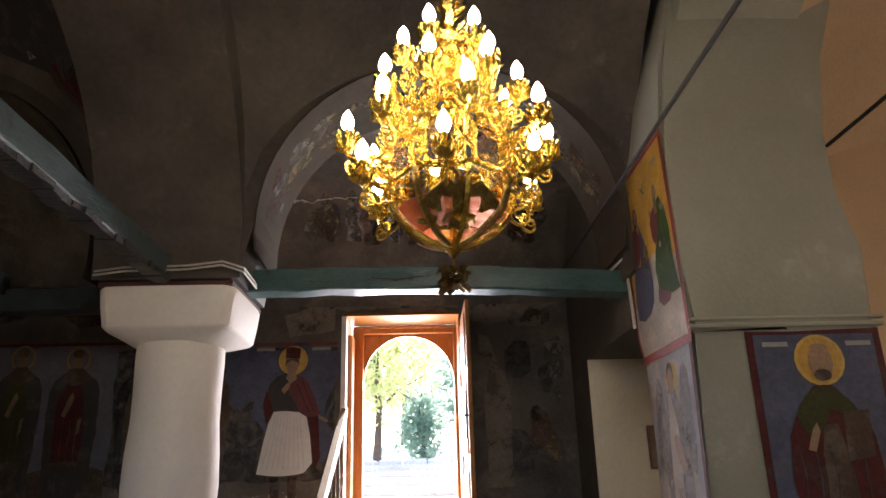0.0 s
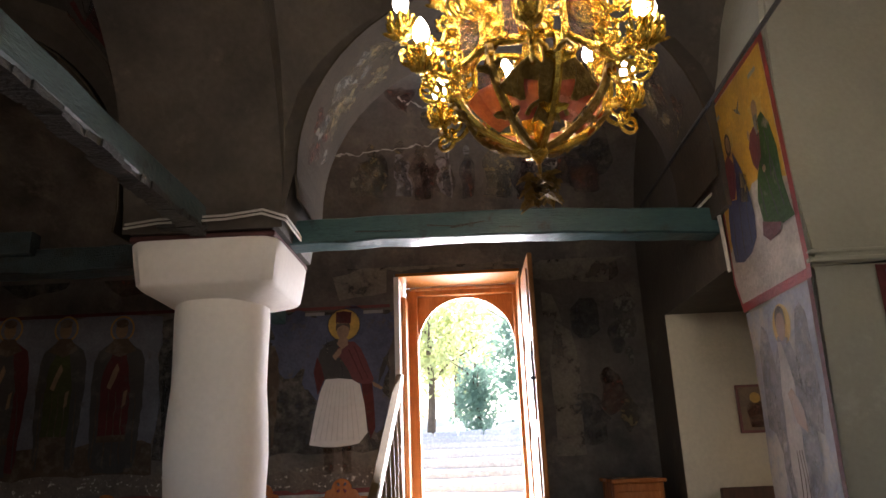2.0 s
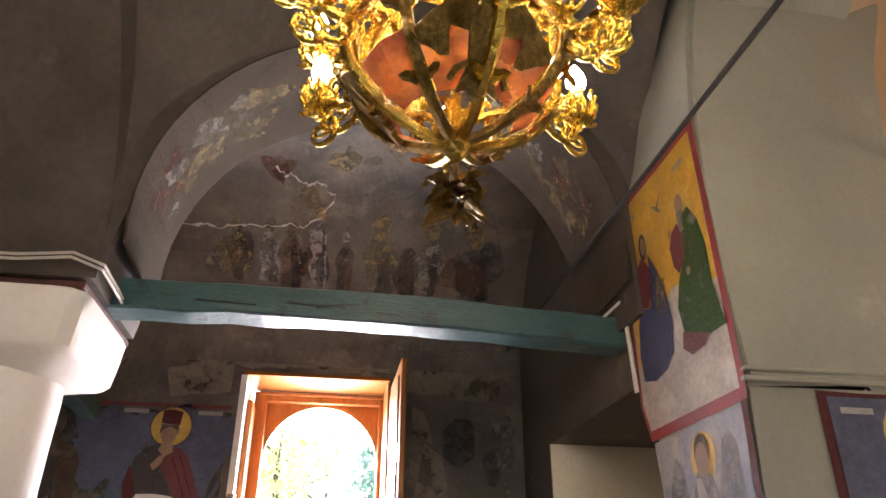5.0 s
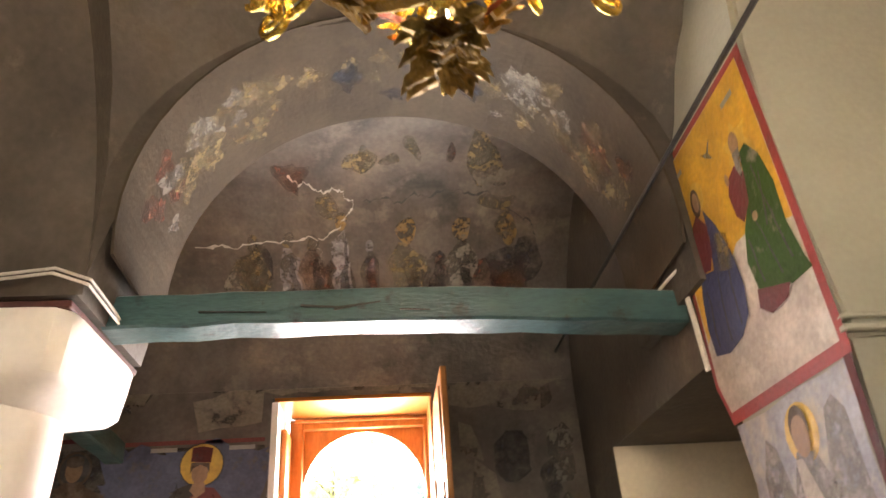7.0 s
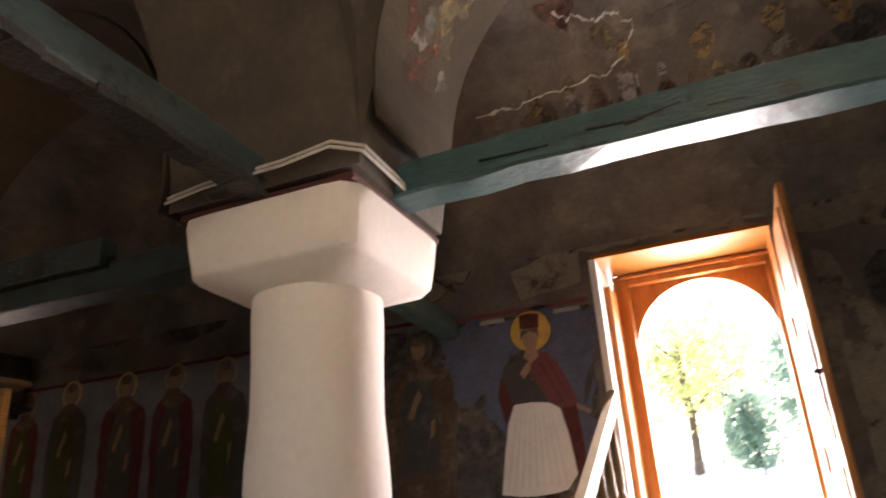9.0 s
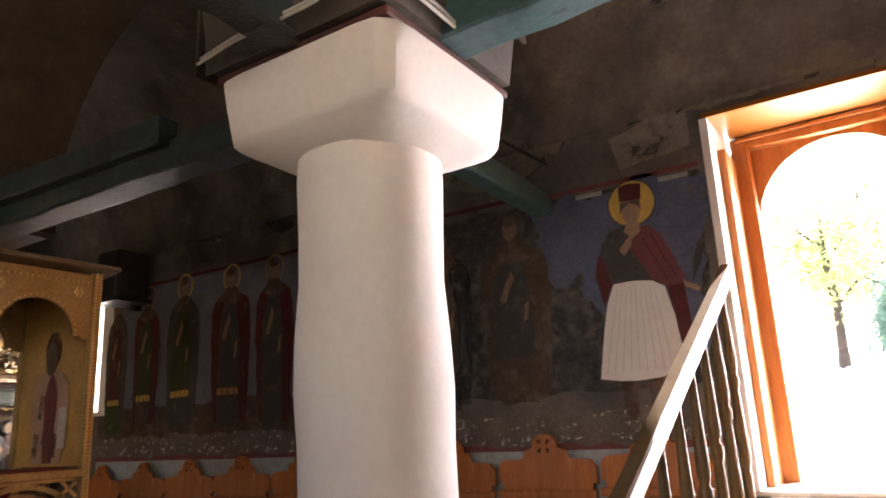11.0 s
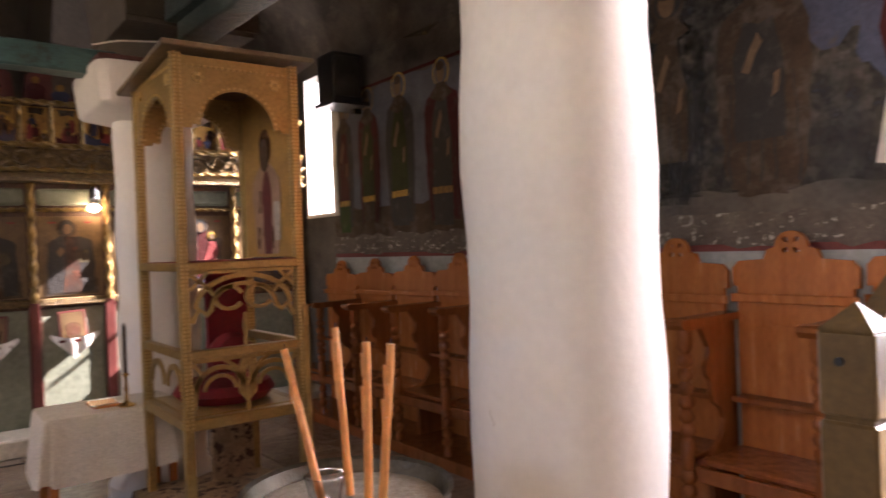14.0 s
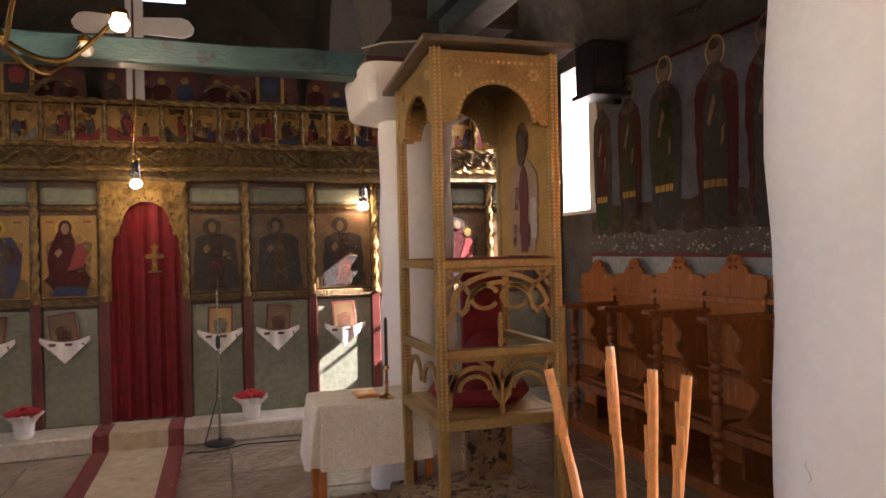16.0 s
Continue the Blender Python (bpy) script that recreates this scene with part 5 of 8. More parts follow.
for s, c, body in ((1, P_MAROON, P_SLATE), (-1, P_RUST, P_MAROON)):
    ev = thing("mural_evangelist", "darkened vault mural of a seated figure at a desk", "mural", "vault evangelists")
    a, b = (-2.16, -2.9) if s > 0 else (-4.86, -4.1)
    q = lambda t: a + (b - a) * t
    patch("painted_ground", [(q(0.02), 3.75), (q(0.12), 4.15), (q(0.5), 4.5), (q(1.0), 4.68), (q(1.0), 4.95), (q(0.0), 4.85)], on_bay_vault, 0.004, P_BLACKISH, ev, wobble=0.02)
    patch("painted_robe", [(q(0.1), 4.2), (q(0.35), 4.42), (q(0.5), 4.6), (q(0.35), 4.75), (q(0.15), 4.65)], on_bay_vault, 0.010, c, ev, wobble=0.02)
    patch("painted_mantle", [(q(0.15), 4.3), (q(0.3), 4.45), (q(0.25), 4.62), (q(0.15), 4.55)], on_bay_vault, 0.016, body, ev)
    patch("painted_halo", oval(q(0.27), 4.78, 0.07), on_bay_vault, 0.012, P_FADED_HALO, ev)
    patch("painted_page", rect(min(q(0.5), q(0.68)), max(q(0.5), q(0.68)), 4.60, 4.66), on_bay_vault, 0.014, P_BONE, ev)
    patch("painted_edge", [(q(0.0), 3.75), (q(0.04), 3.75), (q(0.14), 4.15), (q(0.5), 4.52), (q(0.5), 4.49), (q(0.11), 4.13)], on_bay_vault, 0.012, P_RUST, ev)

# ---- door ----
door = thing("door_1", "open orange-brown wooden double door with an arched frame", "door", kind="structure")
xl, xr = -0.612, 0.332
part("door_post", box(bmesh.new(), -0.72, xl, 7.48, 7.63, SILL, 3.34, 0.008), WOOD_DOOR, door)
part("door_post", box(bmesh.new(), xr, 0.40, 7.48, 7.63, SILL, 3.34, 0.008), WOOD_DOOR, door)
part("door_head", boxes((-0.72, 0.40, 7.49, 7.63, 3.265, 3.345), (-0.68, 0.38, 7.465, 7.49, 3.315, 3.345), bevel=0.006), WOOD_DOOR, door)
mid = (xl + xr) / 2
sp = [(xl, 2.72), (xl, 3.27), (xr, 3.27), (xr, 2.72)] + [(mid + (xr - mid - 0.004) * math.cos(math.pi * i / 20), 2.79 + 0.455 * math.sin(math.pi * i / 20)) for i in range(21)]
part("arched_board", slab(bmesh.new(), sp, 0.05, Matrix.Translation((0, 7.55, 0))), WOOD_DOOR, door)
part("lintel_board", boxes((-0.775, 0.378, 7.012, 7.5, 3.352, 3.383), bevel=0.004), WOOD_GLOSS, door, "varnished orange lintel board")
part("jamb_plaster", boxes((-0.792, -0.745, 7.012, 7.50, SILL, 3.35)), WHITEWASH, door, "white plastered jamb")
part("jamb_board", boxes((0.365, 0.386, 7.03, 7.50, SILL, 3.35)), WOOD_DOOR, door)
part("door_step", boxes((-0.79, 0.38, 6.98, 7.75, SILL, SILL + 0.03), bevel=0.008), MARBLE, door)
leaf = part("door_leaf", boxes((0.385, 0.425, 6.2, 7.02, 1.23, 3.30), bevel=0.006), WOOD_DOOR, door, "brown wooden door leaf swung inwards")
for z0, z1 in ((1.33, 1.85), (1.97, 2.6), (2.72, 3.2)):
    part("door_panel", boxes((0.372, 0.388, 6.3, 6.92, z0, z1), bevel=0.006), WOOD_DOOR, leaf)
part("door_bolt", boxes((0.362, 0.372, 6.22, 6.26, 2.1, 2.5), (0.345, 0.385, 6.2, 6.24, 2.28, 2.30), bevel=0.002), IRON, leaf, "dark iron bolt")
leaf2 = part("door_leaf", boxes((-0.742, -0.70, 7.2, 7.48, 1.23, 3.2), bevel=0.005), WOOD_DOOR, door)

win = thing("window_1", "deep whitewashed window opening with bright daylight", "window", kind="structure")
part("window_reveal", boxes((-7.46, -7.44, 7.012, 7.74, 1.9, 4.0), (-7.44, -6.75, 7.012, 7.74, 3.98, 4.005)), WHITEWASH, win)
bm = bmesh.new()
lo, hi = [[bm.verts.new((x, y, z)) for x, y in ((-6.875, 7.014), (-6.698, 7.014), (-6.698, 7.74), (-6.715, 7.74))] for z in (1.9, 4.0)]
bm.faces.new(lo[::-1]), bm.faces.new(hi)
for k in range(4):
    bm.faces.new((lo[k], lo[(k + 1) % 4], hi[(k + 1) % 4], hi[k]))
part("splayed_reveal", bm, WHITEWASH, win)
part("window_sill", slab(bmesh.new(), [(-7.46, 1.9), (-6.76, 1.9), (-6.76, 1.94), (-7.46, 1.94)], 0.73, Matrix.Translation((0, 7.0, 0))), WHITEWASH, win)
part("window_frame", boxes((-7.44, -7.41, 7.6, 7.64, 1.94, 3.98), (-6.765, -6.74, 7.6, 7.64, 1.94, 3.98), (-7.41, -6.80, 7.6, 7.64, 3.95, 3.98), (-7.41, -6.80, 7.6, 7.64, 1.94, 1.97), (-7.41, -6.80, 7.6, 7.64, 2.72, 2.735)), WHITEWASH, win)

# ---- stair up to the door and its railing ----
st = thing("stair_1", "stone steps climbing to the church door", "stairs", kind="structure")
for k in range(7):
    part("step", box(bmesh.new(), -0.70, 0.9, 4.85 + 0.305 * k, 7.0, FLOOR + 0.186 * k, FLOOR + 0.186 * (k + 1), 0.01), MARBLE, st)
rail = thing("stair_railing", "olive painted wooden stair railing with square newel post", "railing", at=(-0.75, 4.83, FLOOR))


def lrail(bm):
    for v in bm.verts:
        v.co -= Vector((-0.75, 4.83, FLOOR))
    return bm


bm = boxes((-0.805, -0.695, 4.775, 4.885, FLOOR, 1.18), (-0.805, -0.695, 4.775, 4.885, 1.19, 1.36), bevel=0.006)
box(bm, -0.797, -0.703, 4.783, 4.877, 1.17, 1.2)
tip = bm.verts.new((-0.75, 4.83, 1.415))
base = [bm.verts.new(p) for p in ((-0.805, 4.775, 1.36), (-0.695, 4.775, 1.36), (-0.695, 4.885, 1.36), (-0.805, 4.885, 1.36))]
for i in range(4):
    bm.faces.new((base[i], base[(i + 1) % 4], tip))
part("newel_post", lrail(bm), RAIL_PAINT, rail)
part("newel_hole", lrail(lathe(bmesh.new(), [(0.009, 0), (0.009, 0.006)], 12, axis=Matrix.Translation((-0.76, 4.7745, 1.30)) @ pose(0, 0, 0, 90))), BLACK, rail)
bm = bmesh.new()
p0, p1 = Vector((-0.75, 4.86, 1.27)), Vector((-0.75, 6.98, 2.36))
sec = [(-0.031, 0.004), (-0.034, 0.03), (-0.034, 0.078), (-0.027, 0.09), (0.024, 0.09), (0.033, 0.082), (0.033, 0.03), (0.031, 0.004)]
ra, rb = [[bm.verts.new(p + Vector((a, 0, b))) for a, b in sec] for p in (p0, p1)]
for i in range(8):
    bm.faces.new((ra[i], ra[(i + 1) % 8], rb[(i + 1) % 8], rb[i]))
bm.faces.new(ra[::-1]), bm.faces.new(rb)
part("handrail", lrail(bm), RAIL_PAINT, rail, smooth=True)
BAL = [(0.028, 0), (0.028, 0.12), (0.02, 0.14), (0.034, 0.2), (0.03, 0.3), (0.022, 0.5), (0.02, 0.52), (0.03, 0.55), (0.03, 0.58), (0.02, 0.6), (0.028, 0.63), (0.028, 0.68), (0.018, 0.9), (0.016, 1.0)]
for k in range(7):
    y = 5.14 + 0.27 * k
    z0, z1 = FLOOR + 0.186 * (int((y - 4.85) / 0.305) + 1), p0.z + (y - p0.y) * (p1.z - p0.z) / (p1.y - p0.y)
    part("baluster", lrail(lathe(bmesh.new(), [(r, z0 + t * (z1 - z0)) for r, t in BAL], 14, (-0.75, y, 0))), RAIL_PAINT, rail, smooth=True)

# ---- choir stalls ----
stall = thing("choir_stall", "varnished pine choir stall with carved crest and turned arm post", "choir stall", "stalls along the wall")
H0 = -FLOOR
out = [(-0.30, 0.0), (0.30, 0.0), (0.30, 1.33 + H0), (0.325, 1.33 + H0), (0.325, 1.43 + H0), (0.29, 1.47 + H0), (0.15, 1.48 + H0), (0.13, 1.53 + H0), (0.10, 1.54 + H0)] + [(0.085 * math.cos(math.pi * i / 10), 1.545 + H0 + 0.085 * math.sin(math.pi * i / 10)) for i in range(11)] + [(-0.10, 1.54 + H0), (-0.13, 1.53 + H0), (-0.15, 1.48 + H0), (-0.29, 1.47 + H0), (-0.325, 1.43 + H0), (-0.325, 1.33 + H0), (-0.30, 1.33 + H0)]
petals = []
for k in range(4):
    a = math.pi / 4 + k * math.pi / 2
    c, s = math.cos(a), math.sin(a)
    petals.append([(c * d - s * e, 1.555 + H0 + s * d + c * e) for d, e in ((0.015, 0), (0.04, 0.014), (0.055, 0.008), (0.055, -0.008), (0.04, -0.014))])
part("backrest", slab(bmesh.new(), out, 0.03, Matrix.Translation((0, -0.075, 0)), petals), WOOD, stall)
part("back_rail", box(bmesh.new(), -0.33, 0.33, -0.10, -0.075, 1.24 + H0, 1.29 + H0, 0.006), WOOD, stall)
part("lower_back", slab(bmesh.new(), [(-0.27, 0.54), (0.27, 0.54), (0.27, 1.12), (0.2, 1.2), (0.08, 1.22), (-0.08, 1.22), (-0.2, 1.2), (-0.27, 1.12)], 0.012, Matrix.Translation((0, -0.088, 0))), WOOD, stall, "shaped back panel")
side = [(-0.05, 0), (-0.30, 0), (-0.30, 0.52), (-0.26, 0.56), (-0.20, 0.62), (-0.17, 0.70), (-0.20, 0.76), (-0.26, 0.80), (-0.29, 0.86), (-0.29, 0.93), (-0.33, 0.97), (-0.34, 1.02), (-0.31, 1.05), (-0.30, 1.12), (-0.34, 1.18), (-0.38, 1.245), (-0.05, 1.245)]
m = Matrix(((0, 1, 0, 0.315), (1, 0, 0, 0), (0, 0, 1, 0), (0, 0, 0, 1)))
bm = slab(bmesh.new(), side, 0.03)
for v in bm.verts:
    v.co = m @ v.co
# dividers, posts, arms and seats take the pine with shade painted in
part("side_panel", bm, WOOD_SHADED, stall)
turn = [(0.034, 0.0), (0.034, 0.14), (0.022, 0.16)]
for z0, n in ((0.18, 4), (0.66, 6)):
    for k in range(n):
        z = z0 + 0.075 * k
        turn += [(0.021, z), (0.036, z + 0.014), (0.041, z + 0.035), (0.035, z + 0.057), (0.021, z + 0.072)]
    if n == 4:
        turn += [(0.03, 0.49), (0.036, 0.5), (0.036, 0.63), (0.03, 0.645)]
turn += [(0.03, 1.125), (0.038, 1.14), (0.038, 1.24)]
part("arm_post", lathe(bmesh.new(), turn, 14, (0.33, -0.5, 0)), WOOD_SHADED, stall, smooth=True)
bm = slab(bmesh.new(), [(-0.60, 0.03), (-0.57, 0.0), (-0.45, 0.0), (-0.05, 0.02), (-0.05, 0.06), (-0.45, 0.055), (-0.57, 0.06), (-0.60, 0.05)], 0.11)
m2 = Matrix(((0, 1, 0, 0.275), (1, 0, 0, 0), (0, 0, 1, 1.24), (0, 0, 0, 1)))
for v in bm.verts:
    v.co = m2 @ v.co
part("armrest", bm, WOOD_SHADED, stall)
part("seat", box(bmesh.new(), -0.30, 0.31, -0.46, -0.08, 0.50, 0.535, 0.008), WOOD_SHADED, stall)
part("seat_ledge", box(bmesh.new(), -0.28, 0.30, -0.2, -0.08, 0.80, 0.83, 0.006), WOOD_SHADED, stall)
part("front_rail", box(bmesh.new(), -0.30, 0.31, -0.5, -0.47, 0.42, 0.5, 0.006), WOOD_SHADED, stall)
part("plinth", box(bmesh.new(), -0.345, 0.345, -0.56, -0.03, 0.0, 0.1, 0.006), WOOD_SHADED, stall)
xs = [-1.26, -1.94, -2.62, -3.30, -3.98, -4.66, -5.31, -5.96, -6.61]


def stall_pose(x):
    """The old stalls grow lower towards the altar."""
    return Matrix.Translation((x, 7.0, FLOOR)) @ Matrix.Diagonal((1.0, 1.0, 0.962 + 0.0165 * (x + 1.94), 1.0))


for x in xs[1:]:
    copy_thing(stall, stall_pose(x))
stall.matrix_world = stall_pose(xs[0])

# ---- outside ----
bm = bmesh.new()
bmesh.ops.create_grid(bm, x_segments=60, y_segments=60, size=1.0)
for v in bm.verts:
    x, y = v.co.x, (v.co.y + 1) / 2
    yy = 7.75 + 260 * y ** 3
    v.co = (x * (10 + 250 * y * y), yy, 1.13 + min(1.9, 0.11 * (yy - 7.75)) + 0.05 * noise.noise((x * 20, yy * 0.7, 0)))
tagged(finish("ground", bm, GROUND), "pale sunlit courtyard earth rising away from the church", "ground", kind="structure")
steps = thing("garden_steps", "rough stone garden steps outside the door", "steps", at=(0, 0, 0))
for k in range(6):
    bm = box(bmesh.new(), -1.6 + 0.1 * (k % 2), 1.4, 9.6 + 1.05 * k, 11.2 + 1.05 * k, 1.0, 1.42 + 0.14 * k, 0.03)
    part("step", rough_up(bm, 0.04, 1.5), STONE, steps)


def foliage(bm, c, r, n, size, squash=1.0, seed=1):
    random.seed(seed)
    for i in range(n):
        d = Vector((random.gauss(0, 1), random.gauss(0, 1), random.gauss(0, 1))).normalized() * (random.random() ** 0.4)
        k = 0.72 + 0.5 * noise.noise(d * 2.3 + Vector((seed * 3.1, 0, 0)))
        p = Vector(c) + Vector((d.x * r * k, d.y * r * k, d.z * r * k * squash))
        a = Vector((random.gauss(0, 1), random.gauss(0, 1), random.gauss(0, 1))).normalized()
        b = a.orthogonal().normalized()
        s = size * random.uniform(0.6, 1.4)
        vs = [bm.verts.new(p + q) for q in (a * s, b * s * 0.45, -a * s, -b * s * 0.45)]
        bm.faces.new(vs)
    return bm


def tree(x, y, h, r, mat, label, seed, squash=1.0, n=1800, size=0.12, mid=0.66):
    z = 1.13 + min(1.9, 0.11 * (y - 7.75))
    t = thing("tree", label, "tree", "courtyard trees", at=(x, y, z - 0.1))
    bm = tube(bmesh.new(), [(0, 0, 0), (0.05, 0.03, h * 0.35), (-0.04, 0, h * 0.7), (0, 0, h * 0.9)], 0.05 * h ** 0.6, 8, 0.3)
    for k in range(5):
        a = k * 2.4
        tube(bm, [(0, 0, h * (0.35 + 0.08 * k)), (0.3 * r * math.cos(a), 0.3 * r * math.sin(a), h * (0.5 + 0.08 * k)), (0.7 * r * math.cos(a), 0.7 * r * math.sin(a), h * (0.6 + 0.08 * k))], 0.02 * h ** 0.6, 6, 0.3)
    part("trunk", bm, BARK, t)
    part("crown", foliage(bmesh.new(), (0, 0, h * mid), r, n, size, squash, seed), mat, t)


tree(-1.1, 18, 3.6, 1.7, LEAF, "light green leafy tree in bright sun", 3, 1.15, 2600, 0.085)
tree(0.0, 16.5, 1.9, 0.75, LEAF_DARK, "dark green rounded evergreen shrub", 4, 1.5, 3000, 0.055, 0.5)
tree(1.5, 21, 3.6, 1.6, LEAF_DARK, "bluish green leafy tree", 6, 1.3, 3200, 0.09, 0.55)
tree(-4.6, 22, 7.0, 2.8, LEAF_DARK, "dark green leafy tree", 8, 1.2, 1800, 0.16)
tree(2.9, 26, 6.0, 2.4, LEAF, "light green leafy tree in bright sun", 11, 1.2, 3000, 0.12, 0.55)
tree(-0.6, 25, 5.0, 2.2, LEAF, "light green leafy tree in bright sun", 14, 1.2, 3000, 0.12, 0.55)
wl = thing("garden_wall", "low dry stone garden wall", "garden wall", at=(0, 0, 0))
random.seed(31)
for k in range(14):
    for r_ in range(2):
        x = -3.6 + 0.5 * k + 0.2 * r_
        part("stone", rough_up(box(bmesh.new(), x, x + 0.47, 15.2, 15.5, 1.9 + 0.17 * r_, 2.06 + 0.17 * r_, 0.03), 0.03, 3), STONE, wl)

# ---- great gilded chandelier ----
BRONZE = pm("tarnished_gilt", (0.20, 0.12, 0.03), (0.38, 0.25, 0.07), 0.38, metal=0.85, scale=20, bump=0.5, fine=80)
CX, CY = 0.112, 2.535
ch = thing("chandelier", "gilded tiered chandelier with lit candle bulbs and red panels", "chandelier", at=(CX, CY, 2.567))
ch.scale = (0.94, 0.94, 0.94)


def leaf_blade(bm, p, d, up, l, w, curl=0.35):
    """A curled acanthus leaf."""
    p, d, up = Vector(p), Vector(d).normalized(), Vector(up).normalized()
    s = d.cross(up).normalized()
    prev = None
    for k in range(5):
        t = k / 4
        c = p + d * (l * t) + up * (curl * l * t * t)
        ww = w * math.sin(math.pi * (0.15 + 0.85 * t)) * (1.25 if k % 2 else 0.8)
        cur = [bm.verts.new(c - s * ww + up * ww * 0.4), bm.verts.new(c - up * 0.004), bm.verts.new(c + s * ww + up * ww * 0.4)]
        if prev:
            bm.faces.new((prev[0], prev[1], cur[1], cur[0])), bm.faces.new((prev[1], prev[2], cur[2], cur[1]))
        prev = cur


def scroll(bm, c, r0, turns, rr, start=0.0, sgn=1):
    """A spiral volute in the local x-z plane."""
    n = int(16 * turns)
    tube(bm, [(c[0] + r0 * (1 - 0.8 * i / n) * math.cos(start + sgn * 2 * math.pi * turns * i / n), c[1], c[2] + r0 * (1 - 0.8 * i / n) * math.sin(start + sgn * 2 * math.pi * turns * i / n)) for i in range(n + 1)], rr, 6, 0.5)


def arm_mesh(r_in, r_out, drop, seed):
    random.seed(seed)
    bm = bmesh.new()
    L = r_out - r_in
    pts = []
    for i in range(13):
        t = i / 12
        pts.append((r_in + L * (t + 0.12 * math.sin(math.pi * t)), 0, drop * (1 - t) - 0.085 * math.sin(math.pi * min(1, t * 1.15)) * (1.2 - t)))
    tube(bm, pts, 0.013, 7, 0.8)
    scroll(bm, (r_in + L * 0.62, 0.0, -0.055), 0.066, 1.5, 0.0095, 2.6)
    scroll(bm, (r_in + L * 0.9, 0.0, -0.10), 0.048, 1.1, 0.009, 2.2)
    scroll(bm, (r_in + L * 0.30, 0.0, 0.02 + drop * 0.5), 0.04, 1.3, 0.007, 0.2, -1)
    scroll(bm, (r_out - 0.01, 0.0, -0.085), 0.035, 1.2, 0.006, 1.2)
    return bm


def cup_mesh(r_out, z):
    bm = lathe(bmesh.new(), [(0.006, -0.075), (0.014, -0.065), (0.008, -0.05), (0.02, -0.035), (0.03, -0.02), (0.013, -0.012), (0.013, 0.035), (0.009, 0.036)], 10, (r_out, 0, z))
    return bm


def leafage_mesh(r_in, r_out, drop, seed):
    random.seed(seed)
    bm = bmesh.new()
    L = r_out - r_in
    for k in range(6):
        t = k / 5
        zz = drop * (1 - t) - 0.085 * math.sin(math.pi * min(1, t * 1.15)) * (1.2 - t)
        for s in (-1, 1):
            leaf_blade(bm, (r_in + L * t, 0, zz), (0.6 * (1 if k % 2 else -0.3), s * 0.8, 0.25), (0, 0, 1 if k % 3 else -1), random.uniform(0.03, 0.05), 0.011, 0.5)
    leaf_blade(bm, (r_out + 0.01, 0, -0.03), (1, 0, -0.3), (0, 0, 1), 0.055, 0.016, 0.6)
    for k in range(9):
        a = 2 * math.pi * k / 9
        c, s = math.cos(a), math.sin(a)
        tube(bm, [(r_out + q * c, q * s, z) for q, z in ((0.010, -0.03), (0.034, -0.02), (0.044, 0.008), (0.040, 0.034), (0.046, 0.048))], 0.0075, 5, 0.75)
        leaf_blade(bm, (r_out + 0.012 * c, 0.012 * s, -0.03), (c, s, 0.4), (-0.2 * c, -0.2 * s, 1), 0.05, 0.014, 0.75)
    return bm


def bulb_mesh(r_out, z):
    return lathe(bmesh.new(), [(0.010, 0.033), (0.022, 0.05), (0.027, 0.068), (0.022, 0.092), (0.011, 0.114), (0.002, 0.126)], 12, (r_out, 0, z))


def tier(count, r_in, r_out, z, drop, phase, seed, size=1.0):
    first = None
    for k in range(count):
        a = phase + 2 * math.pi * k / count
        if first is None:
            arm = part("arm", arm_mesh(r_in, r_out, drop, seed), GOLD, ch)
            cup = part("candle_cup", cup_mesh(r_out, 0.03), GOLD, arm)
            bulb = part("bulb", bulb_mesh(r_out, 0.03), BULB, arm, "lit candle bulb", smooth=True)
            leafage = tagged(part("leafage", leafage_mesh(r_in, r_out, drop, seed), GOLD, arm), kind="stuff")
            first = (arm, cup, bulb, leafage)
        else:
            arm = new("arm", first[0].data)
            arm.parent = ch
            for o in first[1:]:
                c = new(o.name.split(".")[0], o.data)
                c.parent = arm
                for key in ("label", "kind"):
                    if key in o:
                        c[key] = o[key]
        arm.matrix_local = pose(0, 0, z - 2.62, 0, 0, math.degrees(a))


tier(6, 0.22, 0.385, 2.885, 0.05, 0.42, 1)
tier(8, 0.20, 0.425, 3.07, 0.02, 0.12, 2)
tier(8, 0.14, 0.30, 3.28, 0.04, 0.5, 3)
tier(6, 0.08, 0.19, 3.50, 0.05, 0.1, 4)


bm = bmesh.new()
for r, z in ((0.255, 0.27), (0.245, 0.50), (0.17, 0.60), (0.12, 0.88)):
    n = 48
    pts = [(r * math.cos(2 * math.pi * i / n), r * math.sin(2 * math.pi * i / n), z + 0.008 * math.sin(8 * 2 * math.pi * i / n)) for i in range(n + 1)]
    tube(bm, pts, 0.013, 6)
    for i in range(0, 48, 4):
        a = 2 * math.pi * i / 48
        leaf_blade(bm, (r * math.cos(a), r * math.sin(a), z), (0.3 * math.cos(a), 0.3 * math.sin(a), 1 if i % 4 else -1), (math.cos(a), math.sin(a), 0), 0.06, 0.016, 0.3)
tagged(part("crown_ring", bm, GOLD, ch), kind="stuff")
